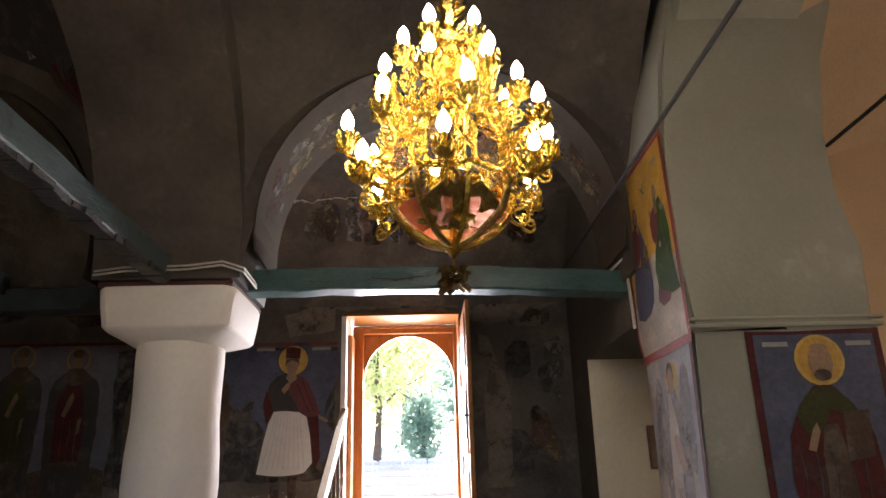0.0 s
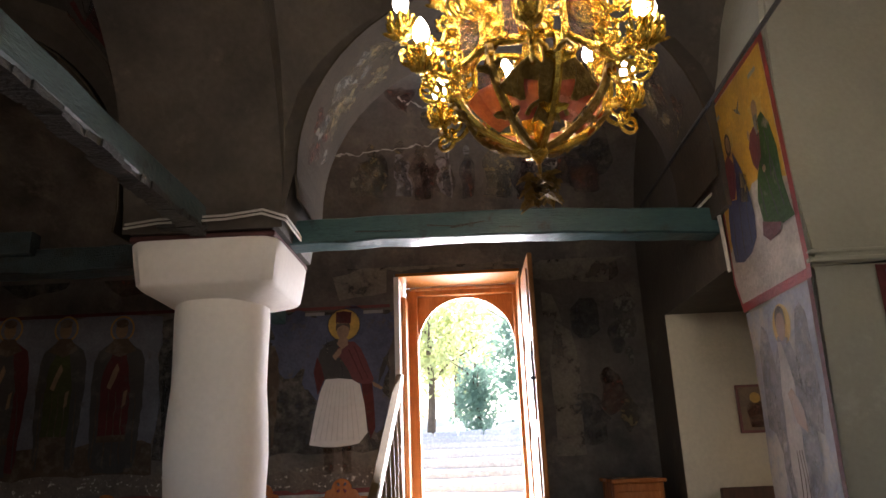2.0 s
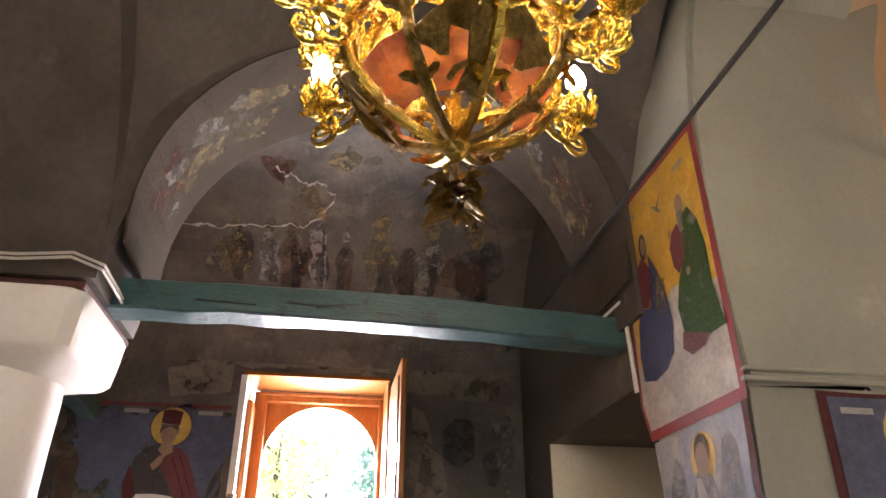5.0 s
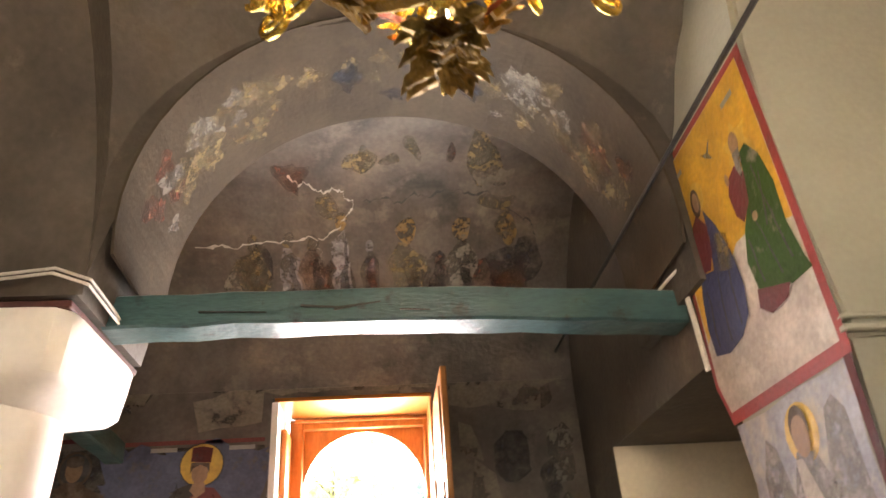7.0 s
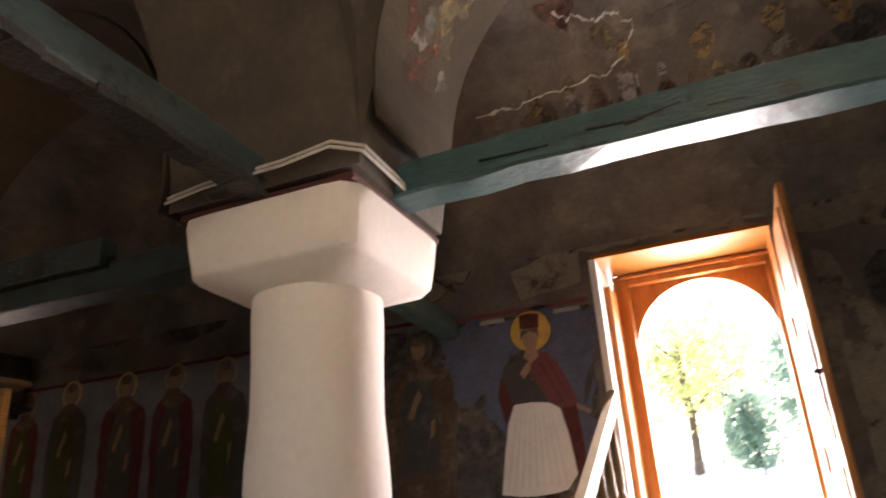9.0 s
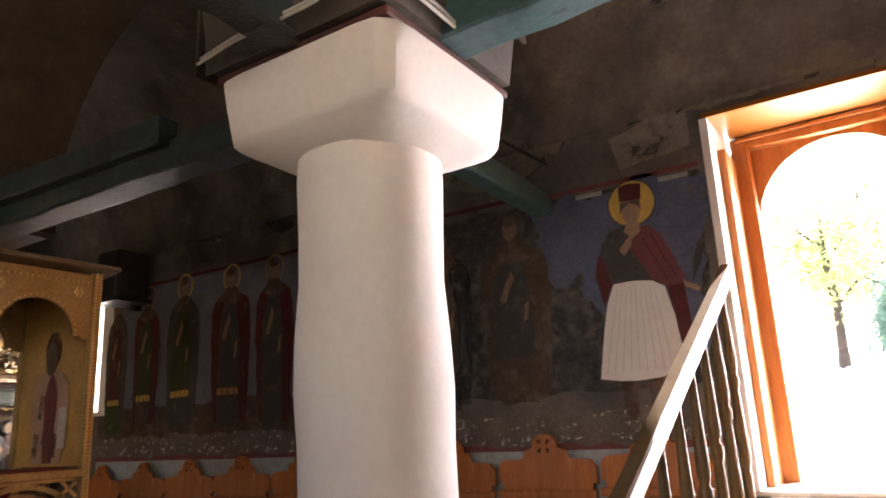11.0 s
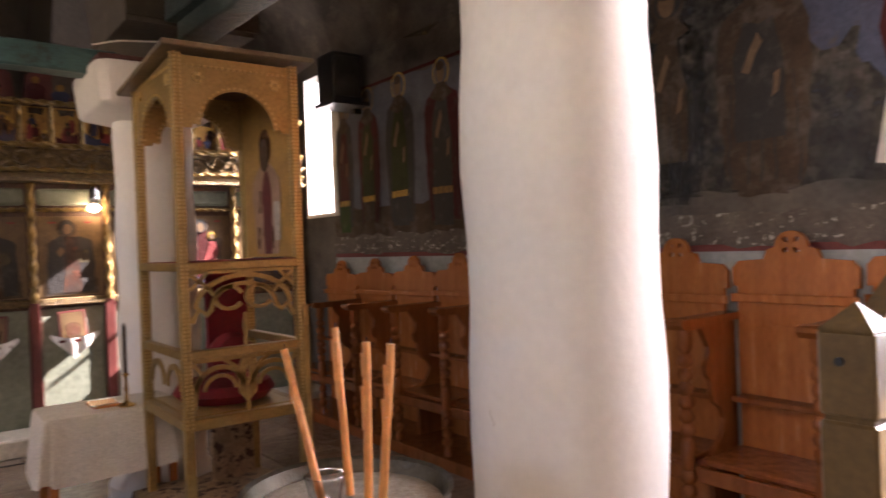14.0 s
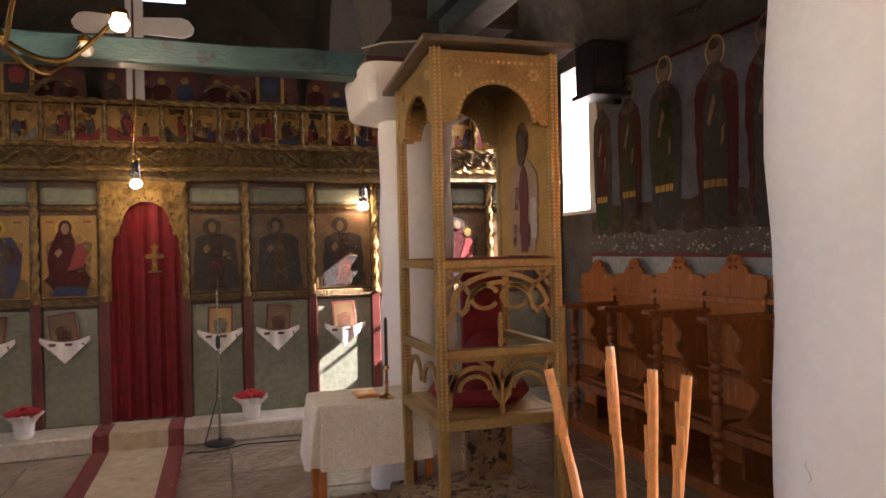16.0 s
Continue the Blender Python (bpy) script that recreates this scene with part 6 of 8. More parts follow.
for k in range(8):
    a = 2 * math.pi * k / 8 + 0.2
    bm = bmesh.new()
    pts = [((0.02 + 0.245 * math.sin(t * math.pi / 2)) * math.cos(a), (0.02 + 0.245 * math.sin(t * math.pi / 2)) * math.sin(a), 0.02 + 0.25 * t ** 1.6) for t in [i / 10 for i in range(11)]]
    tube(bm, pts, 0.014, 6)
    for i in (4, 8):
        p = pts[i]
        for s in (-1, 1):
            leaf_blade(bm, p, (s * -math.sin(a) + 0.2 * math.cos(a), s * math.cos(a) + 0.2 * math.sin(a), 0.3), (math.cos(a), math.sin(a), -0.5), 0.05, 0.014, 0.3)
    part("basket_rib", bm, BRONZE if k % 2 else GOLD, ch)
    bm = bmesh.new()
    a2 = a + math.pi / 8
    g = []
    for i in range(5):
        t = 0.32 + 0.38 * i / 4
        rr = 0.01 + 0.238 * math.sin(t * math.pi / 2)
        g.append([bm.verts.new((rr * math.cos(a2 + s * (0.30 + 0.02 * i)), rr * math.sin(a2 + s * (0.30 + 0.02 * i)), 0.03 + 0.25 * t ** 1.6)) for s in (-1, 0, 1)])
    for p, q in zip(g, g[1:]):
        for j in range(2):
            bm.faces.new((p[j], p[j + 1], q[j + 1], q[j]))
    part("basket_panel", bm, RED_PANEL, ch, "red curved panel")
    icon = part("icon_plate", boxes((0.235, 0.243, -0.055, 0.055, 0.29, 0.44), bevel=0.002), P_RUST, ch, "small painted plate in gilt frame")
    icon.matrix_local = pose(0, 0, 0, 0, 0, math.degrees(a2))
    bm = bmesh.new()
    ribbon(bm, [(-0.062, 0.285), (-0.062, 0.43), (-0.04, 0.465), (0, 0.48), (0.04, 0.465), (0.062, 0.43), (0.062, 0.285), (-0.062, 0.285)], 0.018, 0.014)
    for i in range(14):
        t = 2 * math.pi * i / 14
        leaf_blade(bm, (0.066 * math.cos(t), 0.0, 0.38 + 0.1 * math.sin(t)), (math.cos(t), -0.2, math.sin(t)), (0, -1, 0), 0.04, 0.014, 0.4)
    fr = part("icon_frame", bm, GOLD, icon)
    fr.matrix_local = pose(0.243, 0, 0, 0, 0, 90)
for k in range(3):
    a = 2 * math.pi * k / 3 - 1.45
    bm = bmesh.new()
    slab(bm, [(0.026, 0.06), (0.034, 0.12), (0.03, 0.17), (0.016, 0.2), (-0.016, 0.2), (-0.03, 0.17), (-0.034, 0.12), (-0.026, 0.06), (-0.045, 0.0), (-0.02, 0.014), (0, -0.012), (0.02, 0.014), (0.045, 0.0)], 0.014)
    for s in (-1, 1):
        tube(bm, [(s * 0.012, 0.007, 0.19), (s * 0.022, 0.007, 0.225), (s * 0.042, 0.007, 0.24), (s * 0.062, 0.007, 0.226)], 0.013, 6, 0.5)
        for i in range(6):
            ribbon(bm, [(s * 0.025, 0.165 - 0.006 * i), (s * (0.06 + 0.010 * i), 0.195 - 0.010 * i), (s * (0.085 + 0.011 * i), 0.165 - 0.012 * i), (s * (0.088 + 0.008 * i), 0.115 - 0.004 * i), (s * (0.078 + 0.006 * i), 0.07 + 0.004 * i)][:3 + min(2, 5 - i // 2)], 0.019, 0.010, Matrix.Translation((0, 0.0015 * i, 0)))
        ribbon(bm, [(s * 0.02, 0.07), (s * 0.05, 0.05), (s * 0.062, 0.025)], 0.012, 0.012)
    e = tagged(part("crest_plate", bm, BRONZE, ch, "dark gilt spread ornament plate"), kind="stuff")
    e.matrix_local = Matrix.Translation((0.135 * math.cos(a), 0.135 * math.sin(a), 0.045)) @ pose(0, 0, 0, 38, 0, math.degrees(a) + 90)
bm = lathe(bmesh.new(), [(0.004, -0.03), (0.02, -0.01), (0.035, 0.01), (0.03, 0.04), (0.012, 0.06), (0.012, 0.3), (0.03, 0.36), (0.02, 0.45), (0.012, 0.6), (0.03, 0.75), (0.045, 0.82), (0.03, 0.9), (0.05, 1.0), (0.02, 1.1), (0.03, 1.2), (0.012, 1.35), (0.01, 1.5)], 12)
random.seed(9)
for i in range(70):
    z = random.uniform(0.55, 1.32)
    a = random.uniform(0, 6.28)
    r = 0.03 + 0.10 * max(0.0, 1.15 - z)
    leaf_blade(bm, (r * math.cos(a), r * math.sin(a), z), (math.cos(a), math.sin(a), random.uniform(-0.2, 1.2)), (math.cos(a) * 0.2, math.sin(a) * 0.2, 1), random.uniform(0.04, 0.07), 0.02, 0.7)
part("stem", bm, GOLD, ch)
bm = bmesh.new()
tube(bm, [(0, 0, -0.03), (0, 0, -0.07)], 0.006, 6)
random.seed(12)
for i in range(46):
    a, z = random.uniform(0, 6.28), -0.11 + random.uniform(-0.05, 0.05)
    leaf_blade(bm, (0.02 * math.cos(a), 0.02 * math.sin(a), z), (math.cos(a), math.sin(a), random.uniform(-0.9, 0.5)), (0, 0, 1), random.uniform(0.03, 0.06), 0.02, -0.2)
tagged(part("pendant", bm, BRONZE, ch, "gilt leaf pendant under the basket"), kind="stuff")
for k in range(4):
    a = math.pi / 4 + k * math.pi / 2
    bm = bmesh.new()
    p0, p1 = Vector((0.19 * math.cos(a), 0.19 * math.sin(a), 0.62)), Vector((0.02 * math.cos(a), 0.02 * math.sin(a), 1.75))
    for i in range(26):
        c = p0.lerp(p1, (i + 0.5) / 26)
        sx = (0.009, 0.003) if i % 2 else (0.003, 0.009)
        box(bm, c.x - sx[0], c.x + sx[0], c.y - sx[1], c.y + sx[1], c.z - 0.026, c.z + 0.026)
    part("chain", bm, IRON, ch)
part("cord", tube(bmesh.new(), [(0.03, 0.02, 1.2), (0.05, 0.03, 1.6), (0.02, 0.0, 2.1), (0, 0, 3.15)], 0.006, 6), VELVET, ch, "red hanging cord")

# ---- cables, conduit, small fittings ----
for dz, dy in ((0.0, 0.0), (0.028, 0.012)):
    tagged(finish("cable", tube(bmesh.new(), [(-2.09, 4.43 + dy, 3.062 + dz), (-1.9, 4.43 + dy, 3.085 + dz), (-1.5, 4.43 + dy, 3.09 + dz), (-1.28, 4.43 + dy, 3.115 + dz), (-1.15, 4.47 + dy, 3.08 + dz), (-1.145, 4.75, 3.065 + dz), (-1.145, 5.0, 3.06)], 0.007, 6), CABLE), "white cable sagging along the top of the capital", "cable", "cables")
tagged(finish("cable", tube(bmesh.new(), [(-4.88, 4.3, 2.86), (-4.86, 4.45, 2.9), (-4.87, 4.7, 2.93), (-4.8, 4.95, 2.94)], 0.006, 6), CABLE), "thin white cable draped over the far capital", "cable", "cables")
for dy in (0.0, 0.018):
    tagged(finish("conduit", tube(bmesh.new(), [(1.33, 4.80, 3.135), (1.37, 4.72 + dy, 3.17), (1.405, 4.70 + dy, 3.2), (1.412, 4.695 + dy, 3.17), (1.422, 4.69 + dy, 2.95), (1.428, 4.685 + dy, 2.7)], 0.009, 6), CABLE), "white cable conduit bending down the pier", "conduit", "cables")
tagged(finish("corbel_block", box(bmesh.new(), -1.90, -1.62, 4.43, 4.75, 3.056, 3.10, 0.01), BLACK_WOOD), "blackened timber pad under the beam end", "timber block")

ic = thing("hanging_icon", "small brown wooden icon panel hung on the cream wall", "icon", at=(2.045, 6.262, 1.99))
part("panel", box(bmesh.new(), -0.135, 0.135, -0.022, 0, -0.18, 0.18, 0.004), RED_WOOD, ic)
part("painting", box(bmesh.new(), -0.115, 0.115, -0.026, -0.02, -0.16, 0.16), DARK_ICON, ic)
part("painted_robe", slab(bmesh.new(), robe(0, -0.14, 0.06, 0.15), 0.003, Matrix.Translation((0, -0.029, 0))), P_RUST, ic)
part("painted_halo", slab(bmesh.new(), oval(0, 0.08, 0.04), 0.003, Matrix.Translation((0, -0.030, 0))), P_HALO, ic)
cab = thing("cabinet", "plain brown wooden cabinet beside the steps", "cabinet", at=(1.12, 6.6, FLOOR))
part("body", box(bmesh.new(), -0.19, 0.19, -0.25, 0.25, 0, 1.58, 0.008), WOOD, cab)
part("top", box(bmesh.new(), -0.21, 0.21, -0.27, 0.27, 1.58, 1.61, 0.006), WOOD, cab)
part("door", box(bmesh.new(), -0.17, 0.17, -0.266, -0.25, 0.08, 1.52, 0.006), WOOD, cab)
ben = thing("bench", "dark stained wooden bench with high back in the recess", "bench", at=(1.95, 6.1, FLOOR))
part("backrest", box(bmesh.new(), -0.28, 0.6, 0.05, 0.09, 0.2, 1.53, 0.008), WOOD_DARK, ben)
part("seat", box(bmesh.new(), -0.28, 0.6, -0.35, 0.05, 0.42, 0.46, 0.008), WOOD_DARK, ben)
for x in (-0.26, 0.55):
    part("leg", box(bmesh.new(), x, x + 0.05, -0.33, 0.05, 0, 0.42, 0.004), WOOD_DARK, ben)

# ---- loudspeaker ----
sp = thing("loudspeaker", "black loudspeaker on a wall bracket by the window", "loudspeaker", at=(-6.27, 6.8, 2.95))
part("cabinet", box(bmesh.new(), -0.17, 0.17, -0.16, 0.16, 0.02, 0.49, 0.03, 3), BLACK, sp)
part("grille", box(bmesh.new(), 0.165, 0.178, -0.13, 0.13, 0.06, 0.45, 0.01), BLACK_WOOD, sp)
part("bracket", boxes((-0.2, 0.2, -0.18, 0.22, -0.02, 0.02), (-0.03, 0.03, 0.14, 0.22, -0.07, 0.0)), BLACK, sp)

# ---- bishop's throne ----
th = thing("bishop_throne", "gold painted wooden throne with arched canopy and fretwork", "throne", at=(-4.24, 4.81, FLOOR))
TX0, TX1, TY0, TY1 = -0.37, 0.37, -0.33, 0.32
ZT = 2.695


def bead_post(x, y):
    bm = box(bmesh.new(), x - 0.026, x + 0.026, y - 0.026, y + 0.026, 0.1, ZT, 0.004)
    st_ = bmesh.new()
    for i in range(98):
        z = 0.75 + i * 0.02
        for dx, dy in ((0.027, -0.012), (0.027, 0.014), (0.0, -0.027)):
            box(st_, x + dx - 0.004, x + dx + 0.004, y + dy - 0.005, y + dy + 0.005, z, z + 0.011)
    return bm, st_


for x in (TX0, TX1):
    for y in (TY0, TY1):
        pb, sb = bead_post(x, y)
        tagged(part("beading", sb, BEAD_GOLD, part("post", pb, THRONE_GOLD, th)), kind="stuff")
bm = box(bmesh.new(), TX0 - 0.1, TX1 + 0.09, TY0 - 0.09, TY1 + 0.1, ZT, ZT + 0.03, 0.005)
for v in bm.verts:
    v.co.z += 0.10 * (v.co.x - 0.37) + 0.01
part("canopy_roof", bm, ROOF_BROWN, th, "dull brown canopy board")
yz = Matrix(((0, 1, 0, 0), (1, 0, 0, 0), (0, 0, 1, 0), (0, 0, 0, 1)))


def arch_panel(w, at_m, parent=th):
    h = w / 2
    o = [(-h, ZT - 0.38), (-h, ZT - 0.005), (h, ZT - 0.005), (h, ZT - 0.38), (h - 0.05, ZT - 0.38), (h - 0.06, ZT - 0.36)]
    o += [((h - 0.10) * math.cos(math.pi * i / 18), ZT - 0.36 + 0.19 * math.sin(math.pi * i / 18)) for i in range(19)] + [(-h + 0.06, ZT - 0.36), (-h + 0.05, ZT - 0.38)]
    bm = slab(bmesh.new(), o, 0.018)
    bd = bmesh.new()
    for i in range(22):
        a = math.pi * i / 21
        box(bd, (h - 0.085) * math.cos(a) - 0.006, (h - 0.085) * math.cos(a) + 0.006, -0.008, 0.026, ZT - 0.36 + 0.205 * math.sin(a) - 0.006, ZT - 0.36 + 0.205 * math.sin(a) + 0.006)
    for i in range(18):
        x = -h + 0.03 + (w - 0.06) * i / 17
        box(bd, x - 0.006, x + 0.006, -0.008, 0.026, ZT - 0.062, ZT - 0.048)
    for s in (-1, 1):
        for k in range(6):
            a = k * math.pi / 3
            box(bd, s * (h - 0.085) + 0.022 * math.cos(a) - 0.009, s * (h - 0.085) + 0.022 * math.cos(a) + 0.009, -0.010, 0.028, ZT - 0.115 + 0.022 * math.sin(a) - 0.009, ZT - 0.115 + 0.022 * math.sin(a) + 0.009)
    for v in (*bm.verts, *bd.verts):
        v.co = at_m @ v.co
    panel = part("arch_panel", bm, THRONE_GOLD, parent)
    tagged(part("beading", bd, BEAD_GOLD, panel), kind="stuff")
    return panel


arch_panel(0.60, Matrix.Translation((TX1 - 0.01, -0.005, 0)) @ yz)
arch_panel(0.60, Matrix.Translation((TX0 - 0.01, -0.005, 0)) @ yz)
arch_panel(0.68, Matrix.Translation((0, TY0 - 0.01, 0)))
part("ceiling_board", box(bmesh.new(), TX0, TX1, TY0, TY1, ZT - 0.02, ZT - 0.005), WOOD_DARK, th)
side = part("icon_panel", box(bmesh.new(), TX0 + 0.02, TX1 - 0.02, TY1 - 0.012, TY1 + 0.008, 1.62, ZT - 0.02, 0.003), GOLD_LEAF_BG, th, "gold-ground painted side panel")
mt = Matrix.Translation((-0.02, TY1 - 0.020, 0))
part("painted_robe", slab(bmesh.new(), robe(0.02, 1.64, 2.19, 0.42), 0.006, mt), P_ROBE_PINK, side)
for k in range(5):
    x_, z_ = (-0.1, 0.0, 0.1, -0.06, 0.06)[k], (1.74, 1.82, 1.74, 1.96, 1.99)[k]
    part("painted_cross", slab(bmesh.new(), [(x_ - 0.03, z_ - 0.07), (x_ + 0.02, z_ - 0.07), (x_ + 0.035, z_ + 0.06), (x_ - 0.01, z_ + 0.07)], 0.004, Matrix.Translation((-0.02, TY1 - 0.0225, 0))), P_RUST, side)
part("painted_stole", slab(bmesh.new(), robe(0.04, 1.64, 2.14, 0.13), 0.006, Matrix.Translation((-0.02, TY1 - 0.024, 0))), P_CLOAK, side)
part("painted_scroll", slab(bmesh.new(), rect(0.14, 0.22, 1.72, 1.95), 0.006, Matrix.Translation((-0.02, TY1 - 0.026, 0))), P_PALE, side)
part("painted_head", slab(bmesh.new(), oval(0.02, 2.24, 0.06, 0.1), 0.006, Matrix.Translation((-0.02, TY1 - 0.026, 0))), P_BROWN, side)
part("painted_halo", slab(bmesh.new(), oval(0.02, 2.29, 0.085, 0.11), 0.004, Matrix.Translation((-0.02, TY1 - 0.018, 0))), P_RUST, side)
for z, m_ in ((1.565, THRONE_GOLD), (1.105, THRONE_GOLD), (0.735, THRONE_GOLD)):
    hgt = 0.045 if z > 0.8 else 0.06
    part("front_rail", box(bmesh.new(), TX1 - 0.03, TX1 + 0.03, TY0, TY1, z, z + hgt, 0.005), m_, th)
    part("side_rail", box(bmesh.new(), TX0, TX1, TY0 - 0.025, TY0 + 0.025, z, z + hgt, 0.005), m_, th)
    part("side_rail", box(bmesh.new(), TX0, TX1, TY1 - 0.025, TY1 + 0.025, z, z + hgt, 0.005), m_, th)
part("arm_cloth", box(bmesh.new(), TX0, TX1 + 0.02, TY0, TY1, 1.603, 1.613), VELVET, th, "dark red cloth on the shelf")


def fret(z_top, z_bot, inverted):
    """Fretwork of arcs between two rails."""
    bm = bmesh.new()
    m = Matrix.Translation((TX1 - 0.008, -0.005, 0)) @ yz
    h, d = 0.29, 0.016
    H = z_top - z_bot
    if not inverted:
        ribbon(bm, [(h * 0.92 * math.cos(math.pi * i / 20), z_top - 0.2 + 0.17 * math.sin(math.pi * i / 20)) for i in range(21)], 0.026, d, m)
        ribbon(bm, [(h * 0.62 * math.cos(math.pi * i / 20), z_top - 0.2 + 0.125 * math.sin(math.pi * i / 20)) for i in range(21)], 0.022, d, m)
        for s in (-1, 1):
            ribbon(bm, [(s * 0.085 + 0.075 * math.cos(0.4 + 2 * math.pi * i / 20), z_top - 0.15 + 0.06 * math.sin(0.4 + 2 * math.pi * i / 20)) for i in range(18)], 0.02, d, m)
            ribbon(bm, [(s * h, z_top - 0.02), (s * 0.19, z_top - 0.1), (s * 0.17, z_top - 0.13)], 0.02, d, m)
            ribbon(bm, [(s * 0.2, z_top - 0.01), (s * 0.27, z_top - 0.08), (s * h, z_top - 0.1)], 0.018, d, m)
            ribbon(bm, [(s * 0.18, z_top - 0.2), (s * 0.21, z_top - 0.235), (s * 0.25, z_top - 0.2), (s * h, z_top - 0.27)], 0.028, d, m)
    else:
        for s in (-1, 1):
            ribbon(bm, [(s * 0.15 + 0.13 * math.cos(math.pi * i / 16), z_top - 0.17 + 0.12 * math.sin(math.pi * i / 16)) for i in range(17)], 0.024, d, m)
            ribbon(bm, [(s * 0.15 + 0.085 * math.cos(math.pi * i / 16), z_top - 0.17 + 0.075 * math.sin(math.pi * i / 16)) for i in range(17)], 0.02, d, m)
            ribbon(bm, [(s * h, z_top - 0.02), (s * 0.25, z_top - 0.08), (s * 0.28, z_top - 0.14), (s * h, z_top - 0.26)], 0.024, d, m)
            ribbon(bm, [(s * 0.13, z_top - 0.01), (s * 0.06, z_top - 0.06), (s * 0.05, z_top - 0.12)], 0.02, d, m)
        slab(bm, [(0, z_top - 0.26), (0.05, z_top - 0.2), (0.055, z_top - 0.1), (0.03, z_top - 0.01), (-0.03, z_top - 0.01), (-0.055, z_top - 0.1), (-0.05, z_top - 0.2)], d, m, [[(0, z_top - 0.19), (0.014, z_top - 0.12), (0, z_top - 0.05), (-0.014, z_top - 0.12)]])
    ribbon(bm, [(-h, z_top - 0.008), (h, z_top - 0.008)], 0.02, d, m)
    part("fretwork", bm, THRONE_GOLD, th)
    part("spindle", lathe(bmesh.new(), [(0.008, z_bot), (0.016, z_bot + 0.02), (0.01, z_bot + 0.06), (0.015, z_bot + 0.12), (0.009, z_bot + 0.18)], 10, (TX1, -0.005, 0)), THRONE_GOLD, th, smooth=True)


fret(1.565, 1.15, False)
fret(1.10, 0.795, True)
bm = bmesh.new()
for s in (-1, 1):
    ribbon(bm, [(s * 0.15 + 0.12 * math.cos(math.pi * i / 14), 0.93 + 0.12 * math.sin(math.pi * i / 14)) for i in range(15)], 0.03, 0.016, Matrix.Translation((0, TY0 - 0.008, 0)))
part("fretwork", bm, THRONE_GOLD, th)
part("arm_spur", box(bmesh.new(), TX1 + 0.0, TX1 + 0.035, TY1 - 0.01, TY1 + 0.045, 0.1, 1.35, 0.012), THRONE_GOLD, th)
cush = lathe(bmesh.new(), [(0.001, 0.0), (0.24, 0.01), (0.29, 0.06), (0.26, 0.11), (0.12, 0.14), (0.001, 0.145)], 24, (0.0, 0, 0.80))
part("seat_cushion", cush, VELVET, th, "dark red velvet cushion", smooth=True)
part("seat", box(bmesh.new(), TX0, TX1 - 0.03, TY0 + 0.03, TY1 - 0.03, 0.74, 0.80, 0.006), THRONE_GOLD, th)
part("back_cloth", box(bmesh.new(), TX0 + 0.01, TX0 + 0.04, 0.02, TY1 - 0.03, 0.8, 1.55, 0.01), VELVET, th, "crimson back cloth")
bm = lathe(bmesh.new(), [(0.001, -0.13), (0.08, -0.11), (0.13, -0.03), (0.14, 0.05), (0.1, 0.11), (0.001, 0.13)], 14, axis=Matrix.Translation((-0.22, 0.12, 1.02)) @ pose(0, 0, 0, 0, 78, 0))
part("back_cushion", bm, VELVET, th, "crimson cushion leaning on the back", smooth=True)
base = thing("throne_platform", "low platform draped with a brown patterned rug", "platform", at=(-4.24, 4.81, FLOOR))
part("platform", box(bmesh.new(), -0.45, 0.5, -0.40, 0.42, 0, 0.10, 0.01), WOOD_DARK, base)
bm = bmesh.new()
bmesh.ops.create_grid(bm, x_segments=26, y_segments=22, size=0.5)
for v in bm.verts:
    x, y = v.co.x * 1.1 + 0.08, v.co.y * 1.0
    v.co = (x, y, 0.16 + 0.10 * max(0, 0.25 - (x - 0.05) ** 2 - y * y) + 0.03 * noise.noise((x * 5, y * 5, 1)) - (0.08 if abs(v.co.y) > 0.46 else 0))
ex = bmesh.ops.extrude_face_region(bm, geom=list(bm.faces))
for v in ex["geom"]:
    if isinstance(v, bmesh.types.BMVert):
        v.co.z -= 0.05
part("rug", bm, RUG_PATTERN, base, "crumpled brown patterned rug")
for k, (x0, x1, y0, y1, z0, z1) in enumerate(((-0.72, 0.30, -0.80, -0.36, 0.0, 0.14), (-0.55, 0.52, -0.46, 0.42, 0.02, 0.25))):
    bm = bmesh.new()
    n = 18
    g = []
    for i in range(n + 1):
        a = i / n
        g.append([])
        for j in range(n + 1):
            b = j / n
            edge = min(a, 1 - a, b, 1 - b) * n
            x, y = x0 + (x1 - x0) * a, y0 + (y1 - y0) * b
            z = z0 if edge < 1 else z1 - (0.02 if edge < 2 else 0.0) + 0.022 * noise.noise((x * 6, y * 6, k)) + 0.012 * noise.noise((x * 15, y * 15, k))
            if edge < 1:
                x, y = x + 0.02 * noise.noise((y * 8, 2, k)), y + 0.02 * noise.noise((x * 8, 5, k))
            g[-1].append(bm.verts.new((x, y, z)))
    for i in range(n):
        for j in range(n):
            bm.faces.new((g[i][j], g[i + 1][j], g[i + 1][j + 1], g[i][j + 1]))
    step_rug = part("draped_rug", bm, RUG_PATTERN, base, "crumpled brown patterned rug over the step", smooth=True)
part("hanging_rug", rough_up(box(bmesh.new(), -0.3, -0.26, 0.0, 0.28, 0.1, 0.74, 0.01), 0.02, 6), RUG_PATTERN, base, "patterned cloth hanging behind")

